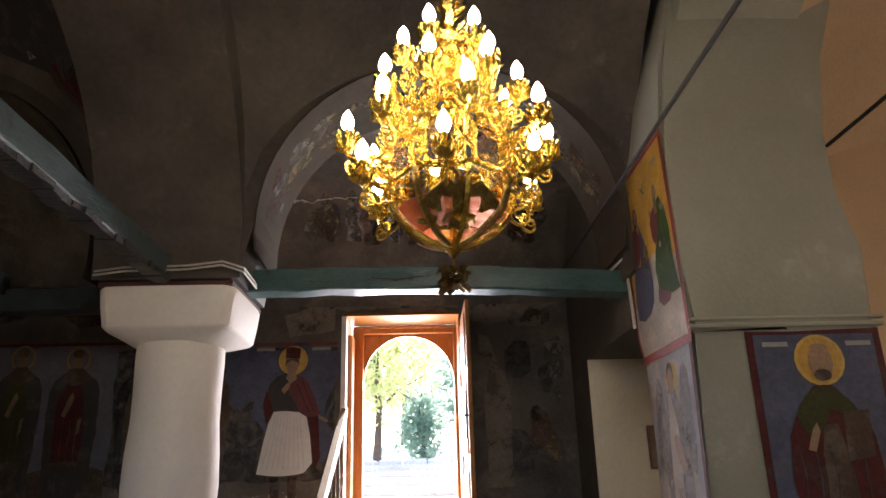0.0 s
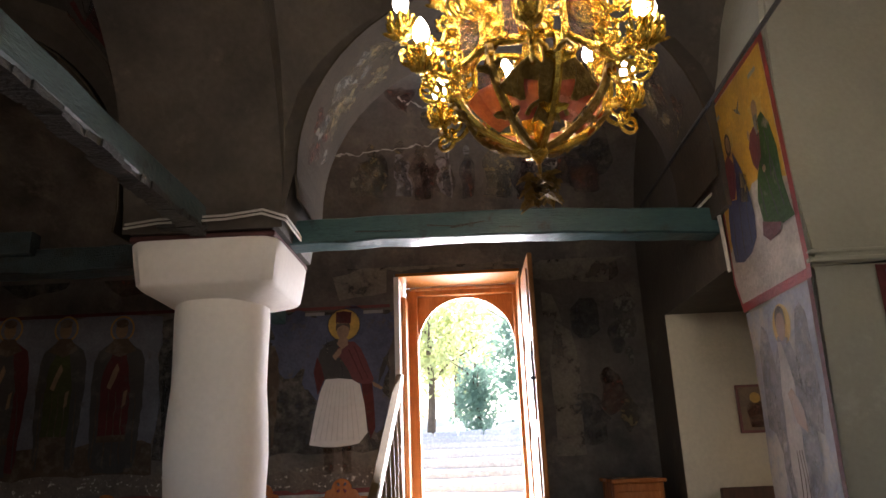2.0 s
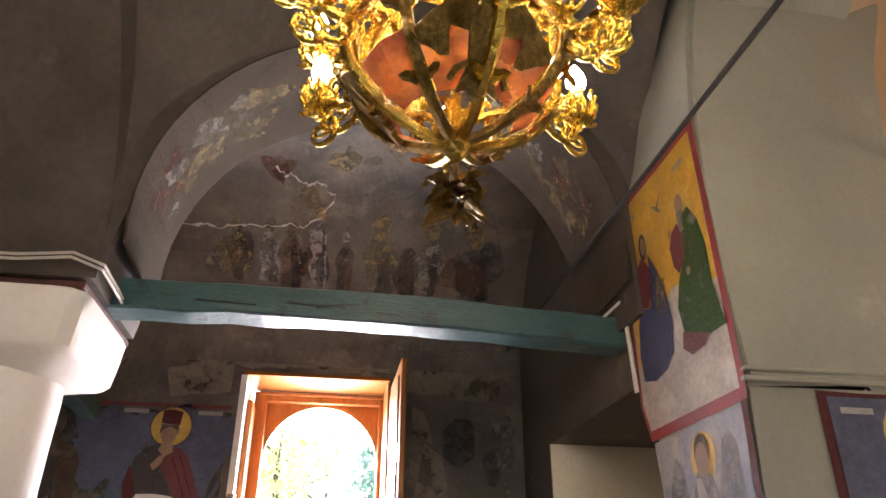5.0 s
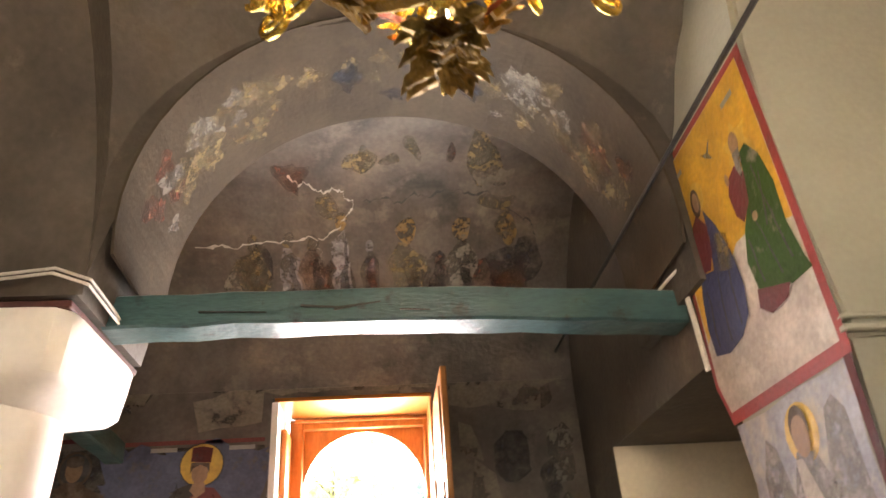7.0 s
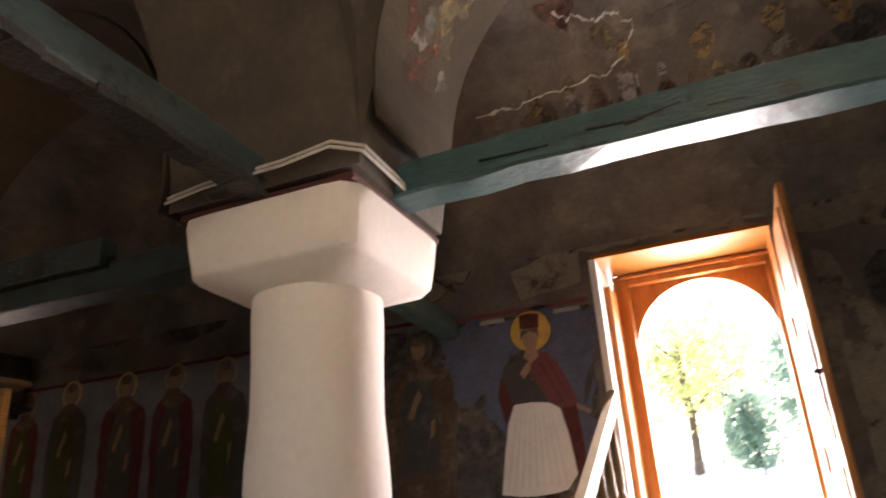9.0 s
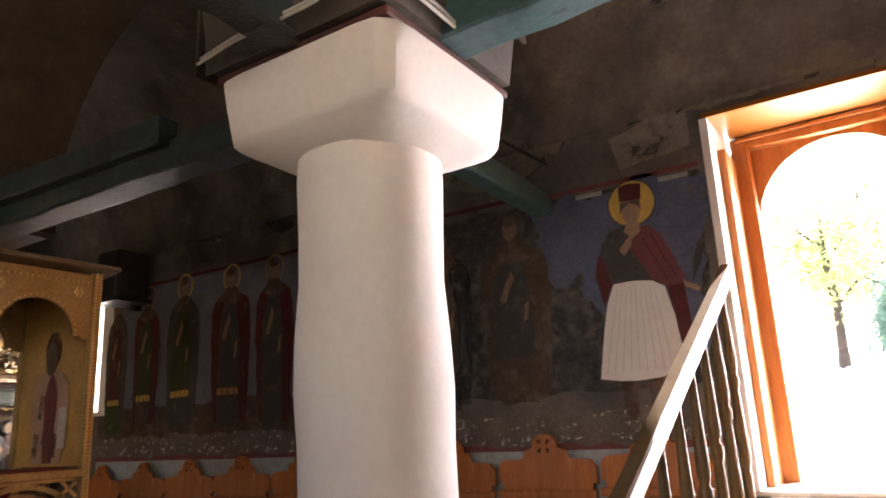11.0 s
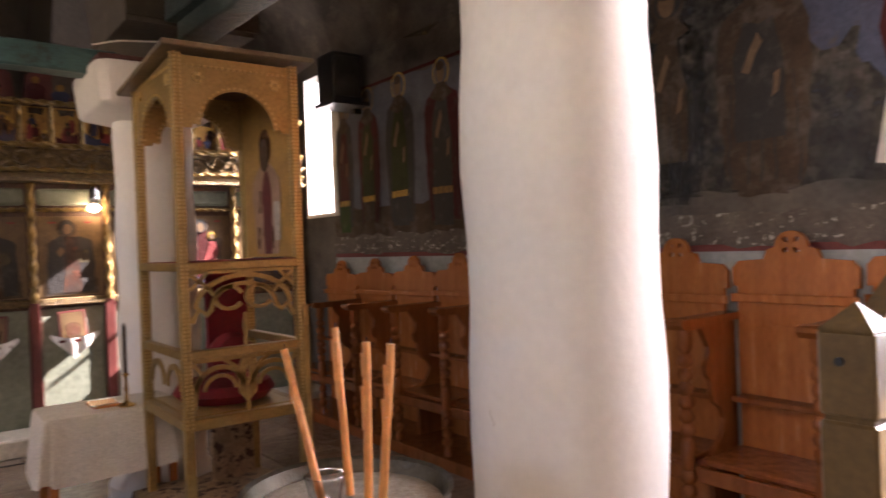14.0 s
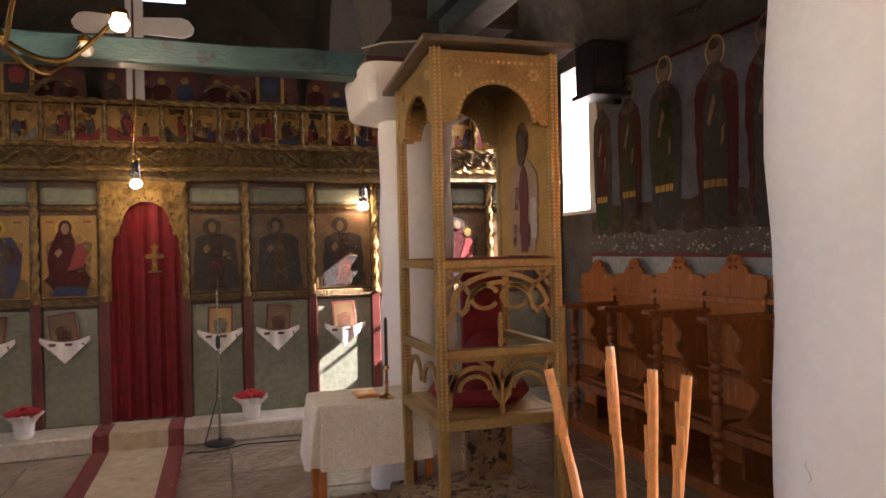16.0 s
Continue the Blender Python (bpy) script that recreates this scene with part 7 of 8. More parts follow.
# ---- side table ----
tb = thing("side_table", "small wooden table with brown legs", "table", at=(-4.88, 4.30, FLOOR))
part("tabletop", box(bmesh.new(), -0.22, 0.22, -0.36, 0.36, 0.72, 0.745, 0.005), WOOD_DARK, tb)
for x in (-0.19, 0.19):
    for y in (-0.33, 0.33):
        part("leg", box(bmesh.new(), x - 0.022, x + 0.022, y - 0.022, y + 0.022, 0, 0.72, 0.004), WOOD, tb)
cl = thing("tablecloth", "white tablecloth under clear plastic hanging over the table", "tablecloth", at=(-4.88, 4.30, FLOOR + 0.747))
bm = bmesh.new()
rings = []
for k, (sx, sy, z) in enumerate([(0.20, 0.34, 0.006), (0.232, 0.372, 0.004), (0.24, 0.38, -0.02), (0.25, 0.39, -0.12), (0.262, 0.402, -0.24), (0.272, 0.412, -0.36)]):
    ring = []
    n = 56
    for i in range(n):
        a = 2 * math.pi * (i + 0.5) / n
        c, s = math.cos(a), math.sin(a)
        e = 0.16
        rip = (0.012 * math.sin(i * 1.7) + 0.010 * math.sin(i * 0.9 + 1)) * max(0, k - 1) / 3
        hem = (0.02 * math.sin(i * 0.55) if k == 5 else 0)
        ring.append(bm.verts.new(((sx + rip) * math.copysign(abs(c) ** e, c), (sy + rip) * math.copysign(abs(s) ** e, s), z + hem)))
    rings.append(ring)
for p, q in zip(rings, rings[1:]):
    for i in range(56):
        bm.faces.new((p[i], p[(i + 1) % 56], q[(i + 1) % 56], q[i]))
bm.faces.new(rings[0])
part("cloth", bm, WHITE_CLOTH, cl, smooth=True)
cs = thing("candlestick", "brass candlestick with a brown candle on the table", "candlestick", at=(-4.72, 4.38, FLOOR + 0.755))
part("stem", lathe(bmesh.new(), [(0.05, 0), (0.052, 0.008), (0.03, 0.016), (0.012, 0.03), (0.009, 0.08), (0.014, 0.1), (0.009, 0.12), (0.009, 0.17), (0.02, 0.185), (0.016, 0.2)], 16), BRASS, cs, smooth=True)
part("candle", lathe(bmesh.new(), [(0.011, 0.19), (0.011, 0.48), (0.004, 0.5)], 10), WOOD_DARK, cs, "tall brown candle")
bk = thing("book", "thin open brown book on the tablecloth", "book", at=(-4.85, 4.2, FLOOR + 0.758))
part("cover", slab(bmesh.new(), [(-0.11, 0.0), (0.11, 0.0), (0.1, 0.012), (0.0, 0.004), (-0.1, 0.014)], 0.16), WOOD, bk)

# ---- candle stand ----
cd = thing("candle_stand", "round metal tray of sand on a post for offering candles", "candle stand", at=(-1.53, 4.10, FLOOR - 0.0))
cd.scale = (1, 1, 0.957)
part("tray", lathe(bmesh.new(), [(0.2, 1.08), (0.225, 1.10), (0.235, 1.165), (0.24, 1.172), (0.228, 1.166), (0.215, 1.13), (0.001, 1.128)], 40), TIN, cd, "worn silvery metal tray", smooth=True)
part("sand", lathe(bmesh.new(), [(0.214, 1.135), (0.15, 1.142), (0.06, 1.138), (0.001, 1.14)], 30, wobble=0.02), SAND, cd)
part("post", lathe(bmesh.new(), [(0.16, 0), (0.16, 0.02), (0.03, 0.04), (0.025, 0.5), (0.035, 0.52), (0.025, 0.54), (0.025, 1.0), (0.08, 1.08)], 18), BRASS, cd, smooth=True)
part("cup", lathe(bmesh.new(), [(0.034, 1.14), (0.046, 1.205), (0.043, 1.205), (0.031, 1.145), (0.001, 1.145)], 20, (-0.02, -0.045, 0)), GLASS, cd, "small glass cup in the sand", smooth=True)
for (x0, y0), (x1, y1, z1) in (((-1.55, 4.055), (-1.66, 4.02, 1.328)), ((-1.56, 4.125), (-1.60, 4.122, 1.373)), ((-1.44, 4.10), (-1.445, 4.112, 1.353)), ((-1.40, 4.105), (-1.375, 4.13, 1.353))):
    c = thing("beeswax_candle", "thick orange beeswax candle with drips stuck in sand", "candle", "candles in the tray", at=(x0, y0, FLOOR + 1.06))
    d = Vector((x1 - x0, y1 - y0, z1 - (FLOOR + 1.06)))
    bm = tube(bmesh.new(), [d * (i / 10) + 0.0016 * noise.noise_vector(Vector((i, x0 * 9, 0))) for i in range(11)], 0.0098, 12, 0.93)
    random.seed(int(-x0 * 1000))
    for k in range(4):
        p = d * random.uniform(0.5, 0.9) + Vector((0.010 * random.choice((-1, 1)), -0.006, 0))
        tube(bm, [p + Vector((0, 0, 0.02)), p, p - Vector((0, 0, 0.03))], 0.0035, 6, 0.6)
    part("wax", bm, WAX, c, smooth=True)
    part("wick", tube(bmesh.new(), [d, d + Vector((0.001, 0, 0.012))], 0.0012, 5), BLACK, c)

# ---- altar screen ----
X = -7.5
scr = thing("iconostasis", "carved gilt wooden altar screen with rows of icons", "altar screen", at=(0, 0, 0))
YA, YB = -1.7, 6.95
part("backing", boxes((X - 0.1, X - 0.03, YA, 2.44, 0.05, 2.97), (X - 0.1, X - 0.03, 3.09, YB, 0.05, 2.97), (X - 0.1, X - 0.03, 2.44, 3.09, 2.12, 2.97)), WOOD_DARK, scr)
for z, r in ((2.975, 0.024), (2.585, 0.024), (2.365, 0.02)):
    part("rope_moulding", rope(bmesh.new(), (X + 0.06, YA, z), (X + 0.06, YB, z), r, 0.12), OLD_GOLD, scr, "gilt twisted rope moulding")
part("shelf", boxes((X - 0.03, X + 0.12, YA, YB, 2.25, 2.29), (X - 0.03, X + 0.05, YA, YB, 2.29, 2.345), bevel=0.008), DARK_GOLD, scr)
bm = boxes((X - 0.03, X + 0.03, YA, YB, 2.39, 2.56))
random.seed(21)
y = YA + 0.1
k = 0
while y < YB - 0.1:
    s = 1 if k % 2 else -1
    pts = [(X + 0.04, y + 0.22 * t, 2.475 + s * 0.06 * math.sin(math.pi * t)) for t in [i / 8 for i in range(9)]]
    tube(bm, pts, 0.016, 5)
    tube(bm, [(X + 0.045, y + 0.11 + 0.05 * math.cos(a), 2.475 - s * 0.015 + 0.045 * math.sin(a)) for a in [0.5 * i for i in range(9)]], 0.012, 5)
    for q in range(3):
        leaf_blade(bm, (X + 0.04, y + 0.07 * q, 2.475 + s * 0.03), (0.2, random.uniform(-1, 1), random.uniform(-1, 1)), (1, 0, 0), 0.08, 0.025, 0.2)
    y += 0.22
    k += 1
part("carved_frieze", bm, DARK_GOLD, scr, "tarnished carved vine frieze")
cols = [P_RUST, P_RED, P_MAROON, P_DEEP_BLUE, P_BROWN, P_RED, P_CLOAK, P_BUFF, P_BONE]
FEAST_GOLD = pm("darkened_gold_ground", (0.34, 0.175, 0.04), (0.50, 0.29, 0.075), 0.4, scale=9, bump=0.1, stain=(0.16, 0.08, 0.03), amount=0.42, stain_scale=7)
random.seed(4)
edges = [2.435, 2.921]
yy = 2.921
while yy < YB - 0.2:
    yy += 0.2575
    edges.append(yy)
yy = 2.435
left = []
while yy > YA + 0.3:
    yy -= 0.258
    left.append(yy)
edges = sorted(left) + edges
for y0, y1 in zip(edges, edges[1:]):
    ip = part("feast_icon", box(bmesh.new(), X - 0.02, X + 0.0, y0 + 0.025, y1 - 0.025, 2.615, 2.945, 0.002), FEAST_GOLD, scr, "small gold-ground icon panel")
    w = y1 - y0 - 0.05
    wall = lambda a, b, o: Vector((X + o, a, b))
    um = (y0 + y1) / 2
    patch("painted_hill", [(y0 + 0.03, 2.62), (y1 - 0.03, 2.62), (y1 - 0.03, 2.66 + random.uniform(0, 0.09)), (um, 2.64 + random.uniform(0, 0.05)), (y0 + 0.03, 2.66 + random.uniform(0, 0.12))], wall, 0.002, random.choice(cols), ip, wobble=0.02)
    for q in range(7 if w > 0.3 else 5):
        u = um + w * random.uniform(-0.38, 0.38)
        h, z0 = random.uniform(0.08, 0.17), 2.63 + random.uniform(0.0, 0.09)
        patch("painted_shape", robe(u, z0, z0 + h, random.uniform(0.05, 0.09)), wall, 0.003 + 0.0007 * q, random.choice(cols), ip, wobble=0.015, step=0.03)
        patch("painted_halo", oval(u, z0 + h + 0.008, 0.018, 0.018, 10), wall, 0.0032 + 0.0007 * q, P_HALO if q % 2 else P_BROWN, ip)
    patch("painted_roof", [(um - 0.3 * w, 2.93), (um - 0.25 * w, 2.87), (um + 0.1 * w, 2.88 + random.uniform(-0.02, 0.02)), (um + 0.3 * w, 2.86), (um + 0.36 * w, 2.93)], wall, 0.0025, random.choice((P_BUFF, P_RUST, P_BROWN)), ip, wobble=0.02)
    part("small_column", rope(bmesh.new(), (X + 0.02, y0, 2.60), (X + 0.02, y0, 2.96), 0.017, 0.12), OLD_GOLD, scr, "gilt twisted colonnette")

bays = [(-0.4, 0.15), (0.15, 0.7), (0.7, 1.29), (1.29, 1.853), (1.853, 2.40), (3.10, 3.653), (3.653, 4.274), (4.274, 4.905), (4.905, 5.5), (5.5, 6.15), (6.15, 6.85)]
for i, (y0, y1) in enumerate(bays):
    bay = part("screen_panel", box(bmesh.new(), X - 0.03, X, y0 + 0.05, y1 - 0.05, 0.05, 1.10, 0.006), GREEN_PANEL, scr, "pale green painted lower panel")
    bright = y1 < 2.5
    big = part("large_icon", box(bmesh.new(), X - 0.03, X - 0.004, y0 + 0.045, y1 - 0.045, 1.205, 1.945, 0.004), GOLD_LEAF_BG if bright else DARK_ICON, scr, "large icon on gold ground" if bright else "large darkened icon")
    u = (y0 + y1) / 2
    fn = lambda a, b, o: Vector((X + o, a, b))

    def brush(name, pts, layer, mat, wob=0.012):
        patch(name, [(u + a, b) for a, b in pts], fn, 0.001 + 0.0016 * layer, mat, big, wobble=wob, step=0.04)

    skin = P_SKIN if bright else P_DULL_SKIN
    brush("painted_throne", [(-0.22, 1.22), (0.22, 1.22), (0.22, 1.36), (0.17, 1.40), (0.19, 1.7), (0.1, 1.74), (-0.1, 1.74), (-0.19, 1.7), (-0.17, 1.40), (-0.22, 1.36)], 0, P_BUFF if bright else P_BROWN)
    patch("painted_halo", oval(u - 0.03, 1.83, 0.085), fn, 0.0022, P_HALO if bright else P_BROWN, big)
    if i % 5 == 4:
        brush("painted_robe", [(-0.04, 1.88), (-0.10, 1.78), (-0.15, 1.68), (-0.18, 1.54), (-0.16, 1.42), (-0.2, 1.36), (-0.1, 1.24), (0.12, 1.24), (0.17, 1.38), (0.10, 1.5), (0.05, 1.62), (0.03, 1.78)], 2, P_MAROON)
        brush("painted_mantle", [(-0.02, 1.5), (0.08, 1.56), (0.14, 1.5), (0.13, 1.42), (0.0, 1.44)], 3, P_RUST)
        brush("painted_child", [(0.06, 1.68), (0.12, 1.68), (0.15, 1.58), (0.12, 1.48), (-0.02, 1.45), (0.02, 1.56)], 4, P_RED)
        patch("painted_halo", oval(u + 0.09, 1.735, 0.042), fn, 0.008, P_OCHRE_LIGHT, big)
        patch("painted_head", oval(u + 0.09, 1.73, 0.024, 0.03), fn, 0.010, skin, big)
        brush("painted_hem", [(-0.16, 1.22), (0.14, 1.22), (0.12, 1.30), (-0.1, 1.32)], 5, P_DEEP_BLUE)
    elif i % 5 == 3:
        brush("painted_robe", [(-0.1, 1.76), (-0.17, 1.66), (-0.2, 1.5), (-0.16, 1.24), (0.1, 1.22), (0.16, 1.4), (0.18, 1.6), (0.1, 1.76)], 2, P_DEEP_BLUE)
        brush("painted_tunic", [(-0.05, 1.74), (0.04, 1.76), (0.10, 1.6), (0.06, 1.45), (0.10, 1.24), (-0.04, 1.24), (-0.08, 1.5)], 3, P_BUFF)
        brush("painted_sash", [(0.03, 1.7), (0.14, 1.66), (0.16, 1.5), (0.06, 1.52)], 4, P_RUST)
    else:
        brush("painted_robe", [(-0.08, 1.76), (-0.17, 1.72), (-0.2, 1.5), (-0.19, 1.24), (0.19, 1.24), (0.2, 1.5), (0.17, 1.72), (0.08, 1.76)], 2, P_BLACKISH)
        brush("painted_tunic", [(-0.05, 1.76), (0.05, 1.76), (0.06, 1.5), (0.09, 1.24), (-0.07, 1.24), (-0.05, 1.5)], 3, P_RUST if i % 2 else P_BROWN)
        brush("painted_book", [(0.06, 1.62), (0.14, 1.63), (0.14, 1.52), (0.06, 1.51)], 4, P_BUFF)
    brush("painted_hand", [(-0.12, 1.62), (-0.08, 1.66), (-0.05, 1.62), (-0.09, 1.57)], 6, skin)
    patch("painted_hair", oval(u - 0.03, 1.835, 0.055, 0.07), fn, 0.011, P_MAROON if bright else P_BLACKISH, big)
    patch("painted_head", oval(u - 0.028, 1.825, 0.034, 0.05), fn, 0.0125, skin, big)
    for s in (-1, 1):
        patch("painted_lettering", rect(u + s * 0.15 - 0.03, u + s * 0.15 + 0.03, 1.88, 1.895), fn, 0.004, P_RED, big)
    part("upper_panel", box(bmesh.new(), X - 0.03, X, y0 + 0.05, y1 - 0.05, 2.045, 2.20, 0.03, 2), GREEN_PANEL, scr, "pale green upper panel")
    part("panel_moulding", rope(bmesh.new(), (X + 0.012, y0 + 0.04, 2.005), (X + 0.012, y1 - 0.04, 2.005), 0.018, 0.09), OLD_GOLD, scr)
    part("icon_shelf", boxes((X - 0.03, X + 0.03, y0, y1, 1.125, 1.195), bevel=0.008), DARK_GOLD, scr)
for y in (-0.4, 0.15, 0.7, 1.29, 1.853, 2.40, 3.10, 3.653, 4.274, 4.905, 5.5, 6.15, 6.85):
    part("twisted_column", rope(bmesh.new(), (X + 0.02, y, 1.16), (X + 0.02, y, 2.25), 0.030, 0.15, 10), OLD_GOLD, scr, "gilt twisted column")
    part("lower_post", box(bmesh.new(), X - 0.03, X + 0.035, y - 0.042, y + 0.042, 0.05, 1.165, 0.008), RED_WOOD, scr, "dark red painted post")
o = [(2.425, 1.16), (2.425, 2.25), (3.075, 2.25), (3.075, 1.16), (3.07, 1.16), (3.065, 1.58), (3.05, 1.66), (3.055, 1.70), (3.035, 1.75), (2.995, 1.76), (3.0, 1.80), (2.985, 1.85)]
o += [(2.77 + 0.2 * math.cos(math.pi * i / 24) + 0.0, 1.865 + (0.20 + 0.008 * abs(math.sin(math.pi * i / 24 * 6))) * math.sin(math.pi * i / 24)) for i in range(25)]
o += [(2.555, 1.85), (2.54, 1.80), (2.545, 1.76), (2.505, 1.75), (2.485, 1.70), (2.49, 1.66), (2.47, 1.58), (2.465, 1.16)]
pierced = []
for i in range(13):
    a = math.pi * (i + 0.5) / 13
    pierced.append([(2.77 + 0.232 * math.cos(a) + 0.011 * math.cos(t), 1.868 + 0.235 * math.sin(a) + 0.013 * math.sin(t)) for t in [math.pi * j / 3 for j in range(6)]])
bm = slab(bmesh.new(), o, 0.03, None, pierced)
for v in bm.verts:
    v.co = (X - 0.005 + v.co.y, v.co.x, v.co.z)
random.seed(7)
for i in range(60):
    a = math.pi * random.random()
    r = random.uniform(1.1, 1.5)
    p = (X + 0.025, 2.77 + 0.26 * r * math.cos(a), 1.87 + 0.26 * r * math.sin(a))
    if 2.43 < p[1] < 3.06 and p[2] < 2.24 and r > 1.14:
        leaf_blade(bm, p, (0.1, random.uniform(-1, 1), random.uniform(-1, 1)), (1, 0, 0), 0.07, 0.022, 0.2)
part("royal_door_arch", bm, OLD_GOLD, scr, "carved gilt arch over the central door")
for i in range(27):
    a = math.pi * (i + 0.5) / 27
    part("arch_bead", box(bmesh.new(), X + 0.02, X + 0.036, 2.77 + 0.268 * math.cos(a) - 0.010, 2.77 + 0.268 * math.cos(a) + 0.010, 1.868 + 0.272 * math.sin(a) - 0.010, 1.868 + 0.272 * math.sin(a) + 0.010), OLD_GOLD, scr) if i % 2 else None

cur = thing("sanctuary_curtain", "crimson curtain with a gold cross closing the central door", "curtain", at=(X - 0.04, 2.745, 0.06))
bm = bmesh.new()
g = []
for i in range(49):
    y = -0.335 + 0.67 * i / 48
    x = 0.022 * math.sin(i * 0.62) + 0.012 * math.sin(i * 1.35 + 1)
    g.append([bm.verts.new((x * (0.55 + 0.45 * (1 - j / 20)), y, 0.0 + 2.05 * j / 20)) for j in range(21)])
for p, q in zip(g, g[1:]):
    for j in range(20):
        bm.faces.new((p[j], p[j + 1], q[j + 1], q[j]))
part("cloth", bm, VELVET, cur, smooth=True)
bm = bmesh.new()
cr = [(-0.025, 0), (0.025, 0), (0.02, 0.05), (0.018, 0.11), (0.07, 0.11), (0.085, 0.13), (0.07, 0.155), (0.018, 0.155), (0.018, 0.2), (0.035, 0.215), (0, 0.25), (-0.035, 0.215), (-0.018, 0.2), (-0.018, 0.155), (-0.07, 0.155), (-0.085, 0.13), (-0.07, 0.11), (-0.018, 0.11), (-0.02, 0.05)]
slab(bm, cr, 0.006)
box(bm, -0.06, 0.06, 0, 0.006, -0.02, 0.0)
for v in bm.verts:
    v.co = (0.045 + v.co.y, 0.09 + v.co.x, 1.37 + v.co.z)
part("gold_cross", bm, OLD_GOLD, cur, "embroidered gold cross")

# icons on lace, standing on the ledges
for k, (y, ang) in enumerate([(1.0, -4), (1.50, -4), (2.09, 8), (3.40, -2), (3.93, -5), (4.58, 3)]):
    small = thing("portable_icon", "small brown wooden icon leaning on lace", "icon", "small icons on lace", at=(X + 0.05, y, 0.805))
    small.rotation_euler = (radians(ang), radians(-8), 0)
    part("panel", box(bmesh.new(), -0.01, 0.015, -0.115, 0.115, 0, 0.27, 0.004), RED_WOOD, small)
    part("painting", box(bmesh.new(), 0.0135, 0.0175, -0.095, 0.095, 0.02, 0.25), DARK_ICON if k != 3 else GOLD_LEAF_BG, small)
    bm = slab(bmesh.new(), robe(0, 0.03, 0.16, 0.14), 0.003)
    for v in bm.verts:
        v.co = (0.018 + v.co.y, v.co.x, v.co.z)
    part("painted_robe", bm, P_RUST if k != 3 else P_BONE, small)
    lace = thing("lace_cloth", "white lace cloth hanging in a point", "lace cloth", "lace cloths", at=(X + 0.02, y, 0.81))
    bm = bmesh.new()
    n = 24
    top, bot = [], []
    for i in range(n + 1):
        t = -1 + 2 * i / n
        wave = 0.006 * math.sin(i * 0.8)
        top.append(bm.verts.new((0.06 + wave, t * 0.2, 0.012 + 0.05 * abs(t) ** 2)))
        bot.append(bm.verts.new((0.065 + wave * 1.5, t * 0.205, 0.0 - 0.17 * (1 - abs(t)) + 0.03 * abs(t) - 0.012 * abs(math.sin(i * 1.2)))))
    for i in range(n):
        bm.faces.new((top[i], top[i + 1], bot[i + 1], bot[i]))
    part("lace", bm, LACE, lace)
    part("ledge", boxes((-0.02, 0.06, -0.15, 0.15, -0.025, 0.0)), RED_WOOD, lace)

# painted boards standing behind the cornice
for k, y in enumerate((0.0, 0.85, 1.85, 2.85, 3.75, 4.7, 5.6)):
    tb_ = thing("crest_board", "dark wooden crest board with worn painted figures", "painted board", "crest boards", at=(X - 0.06, y, 2.97))
    part("board", slab(bmesh.new(), [(-0.45, 0), (0.45, 0), (0.42, 0.26), (0.3, 0.36), (0.12, 0.40), (0, 0.46), (-0.12, 0.40), (-0.3, 0.36), (-0.42, 0.26)], 0.025, Matrix(((0, 1, 0, -0.025), (1, 0, 0, 0), (0, 0, 1, 0), (0, 0, 0, 1)))), RED_WOOD, tb_)
    random.seed(40 + k)
    for q in range(4):
        u = -0.32 + 0.2 * q + random.uniform(-0.04, 0.04)
        h = random.uniform(0.14, 0.26)
        part("painted_robe", slab(bmesh.new(), robe(u, 0.03, h, 0.17), 0.002, Matrix(((0, 1, 0, 0.001 + 0.002 * q), (1, 0, 0, 0), (0, 0, 1, 0), (0, 0, 0, 1)))), random.choice((P_MAROON, P_BROWN, P_RUST, P_DEEP_BLUE)), tb_)
        part("painted_halo", slab(bmesh.new(), oval(u, h + 0.03, 0.035, 0.035, 12), 0.002, Matrix(((0, 1, 0, 0.001 + 0.002 * q), (1, 0, 0, 0), (0, 0, 1, 0), (0, 0, 0, 1)))), P_OCHRE, tb_)

# cross and upper icons over the screen
crs = thing("crowning_cross", "cream painted wooden cross above the altar screen", "cross", at=(X + 0.02, 2.71, 2.985))
o = [(-0.075, 0), (0.075, 0), (0.075, 0.62), (0.42, 0.60), (0.5, 0.64), (0.52, 0.70), (0.47, 0.77), (0.40, 0.79), (0.075, 0.77), (0.075, 1.3), (0.12, 1.4), (0, 1.48), (-0.12, 1.4), (-0.075, 1.3), (-0.075, 0.77), (-0.40, 0.79), (-0.47, 0.77), (-0.52, 0.70), (-0.5, 0.64), (-0.42, 0.60), (-0.075, 0.62)]
bm = slab(bmesh.new(), o, 0.03)
for v in bm.verts:
    v.co = (v.co.y, v.co.x, v.co.z)
part("cross_board", bm, WHITEWASH, crs)
for y, c in ((1.75, P_RED), (3.91, P_DEEP_BLUE), (0.9, P_RUST), (5.0, P_RUST)):
    u_ = thing("upper_icon", "small gilt-framed icon standing on the cornice", "icon", "cornice icons", at=(X + 0.03, y, 2.99))
    part("frame", box(bmesh.new(), -0.02, 0.012, -0.13, 0.13, 0, 0.32, 0.004), GOLD_LEAF_BG, u_)
    part("painting", box(bmesh.new(), 0.011, 0.016, -0.10, 0.10, 0.03, 0.28), P_BLACKISH, u_)
    bm = slab(bmesh.new(), robe(0, 0.12, 0.26, 0.14), 0.003)
    for v in bm.verts:
        v.co = (0.017 + v.co.y, v.co.x, v.co.z)
    part("painted_robe", bm, c, u_)
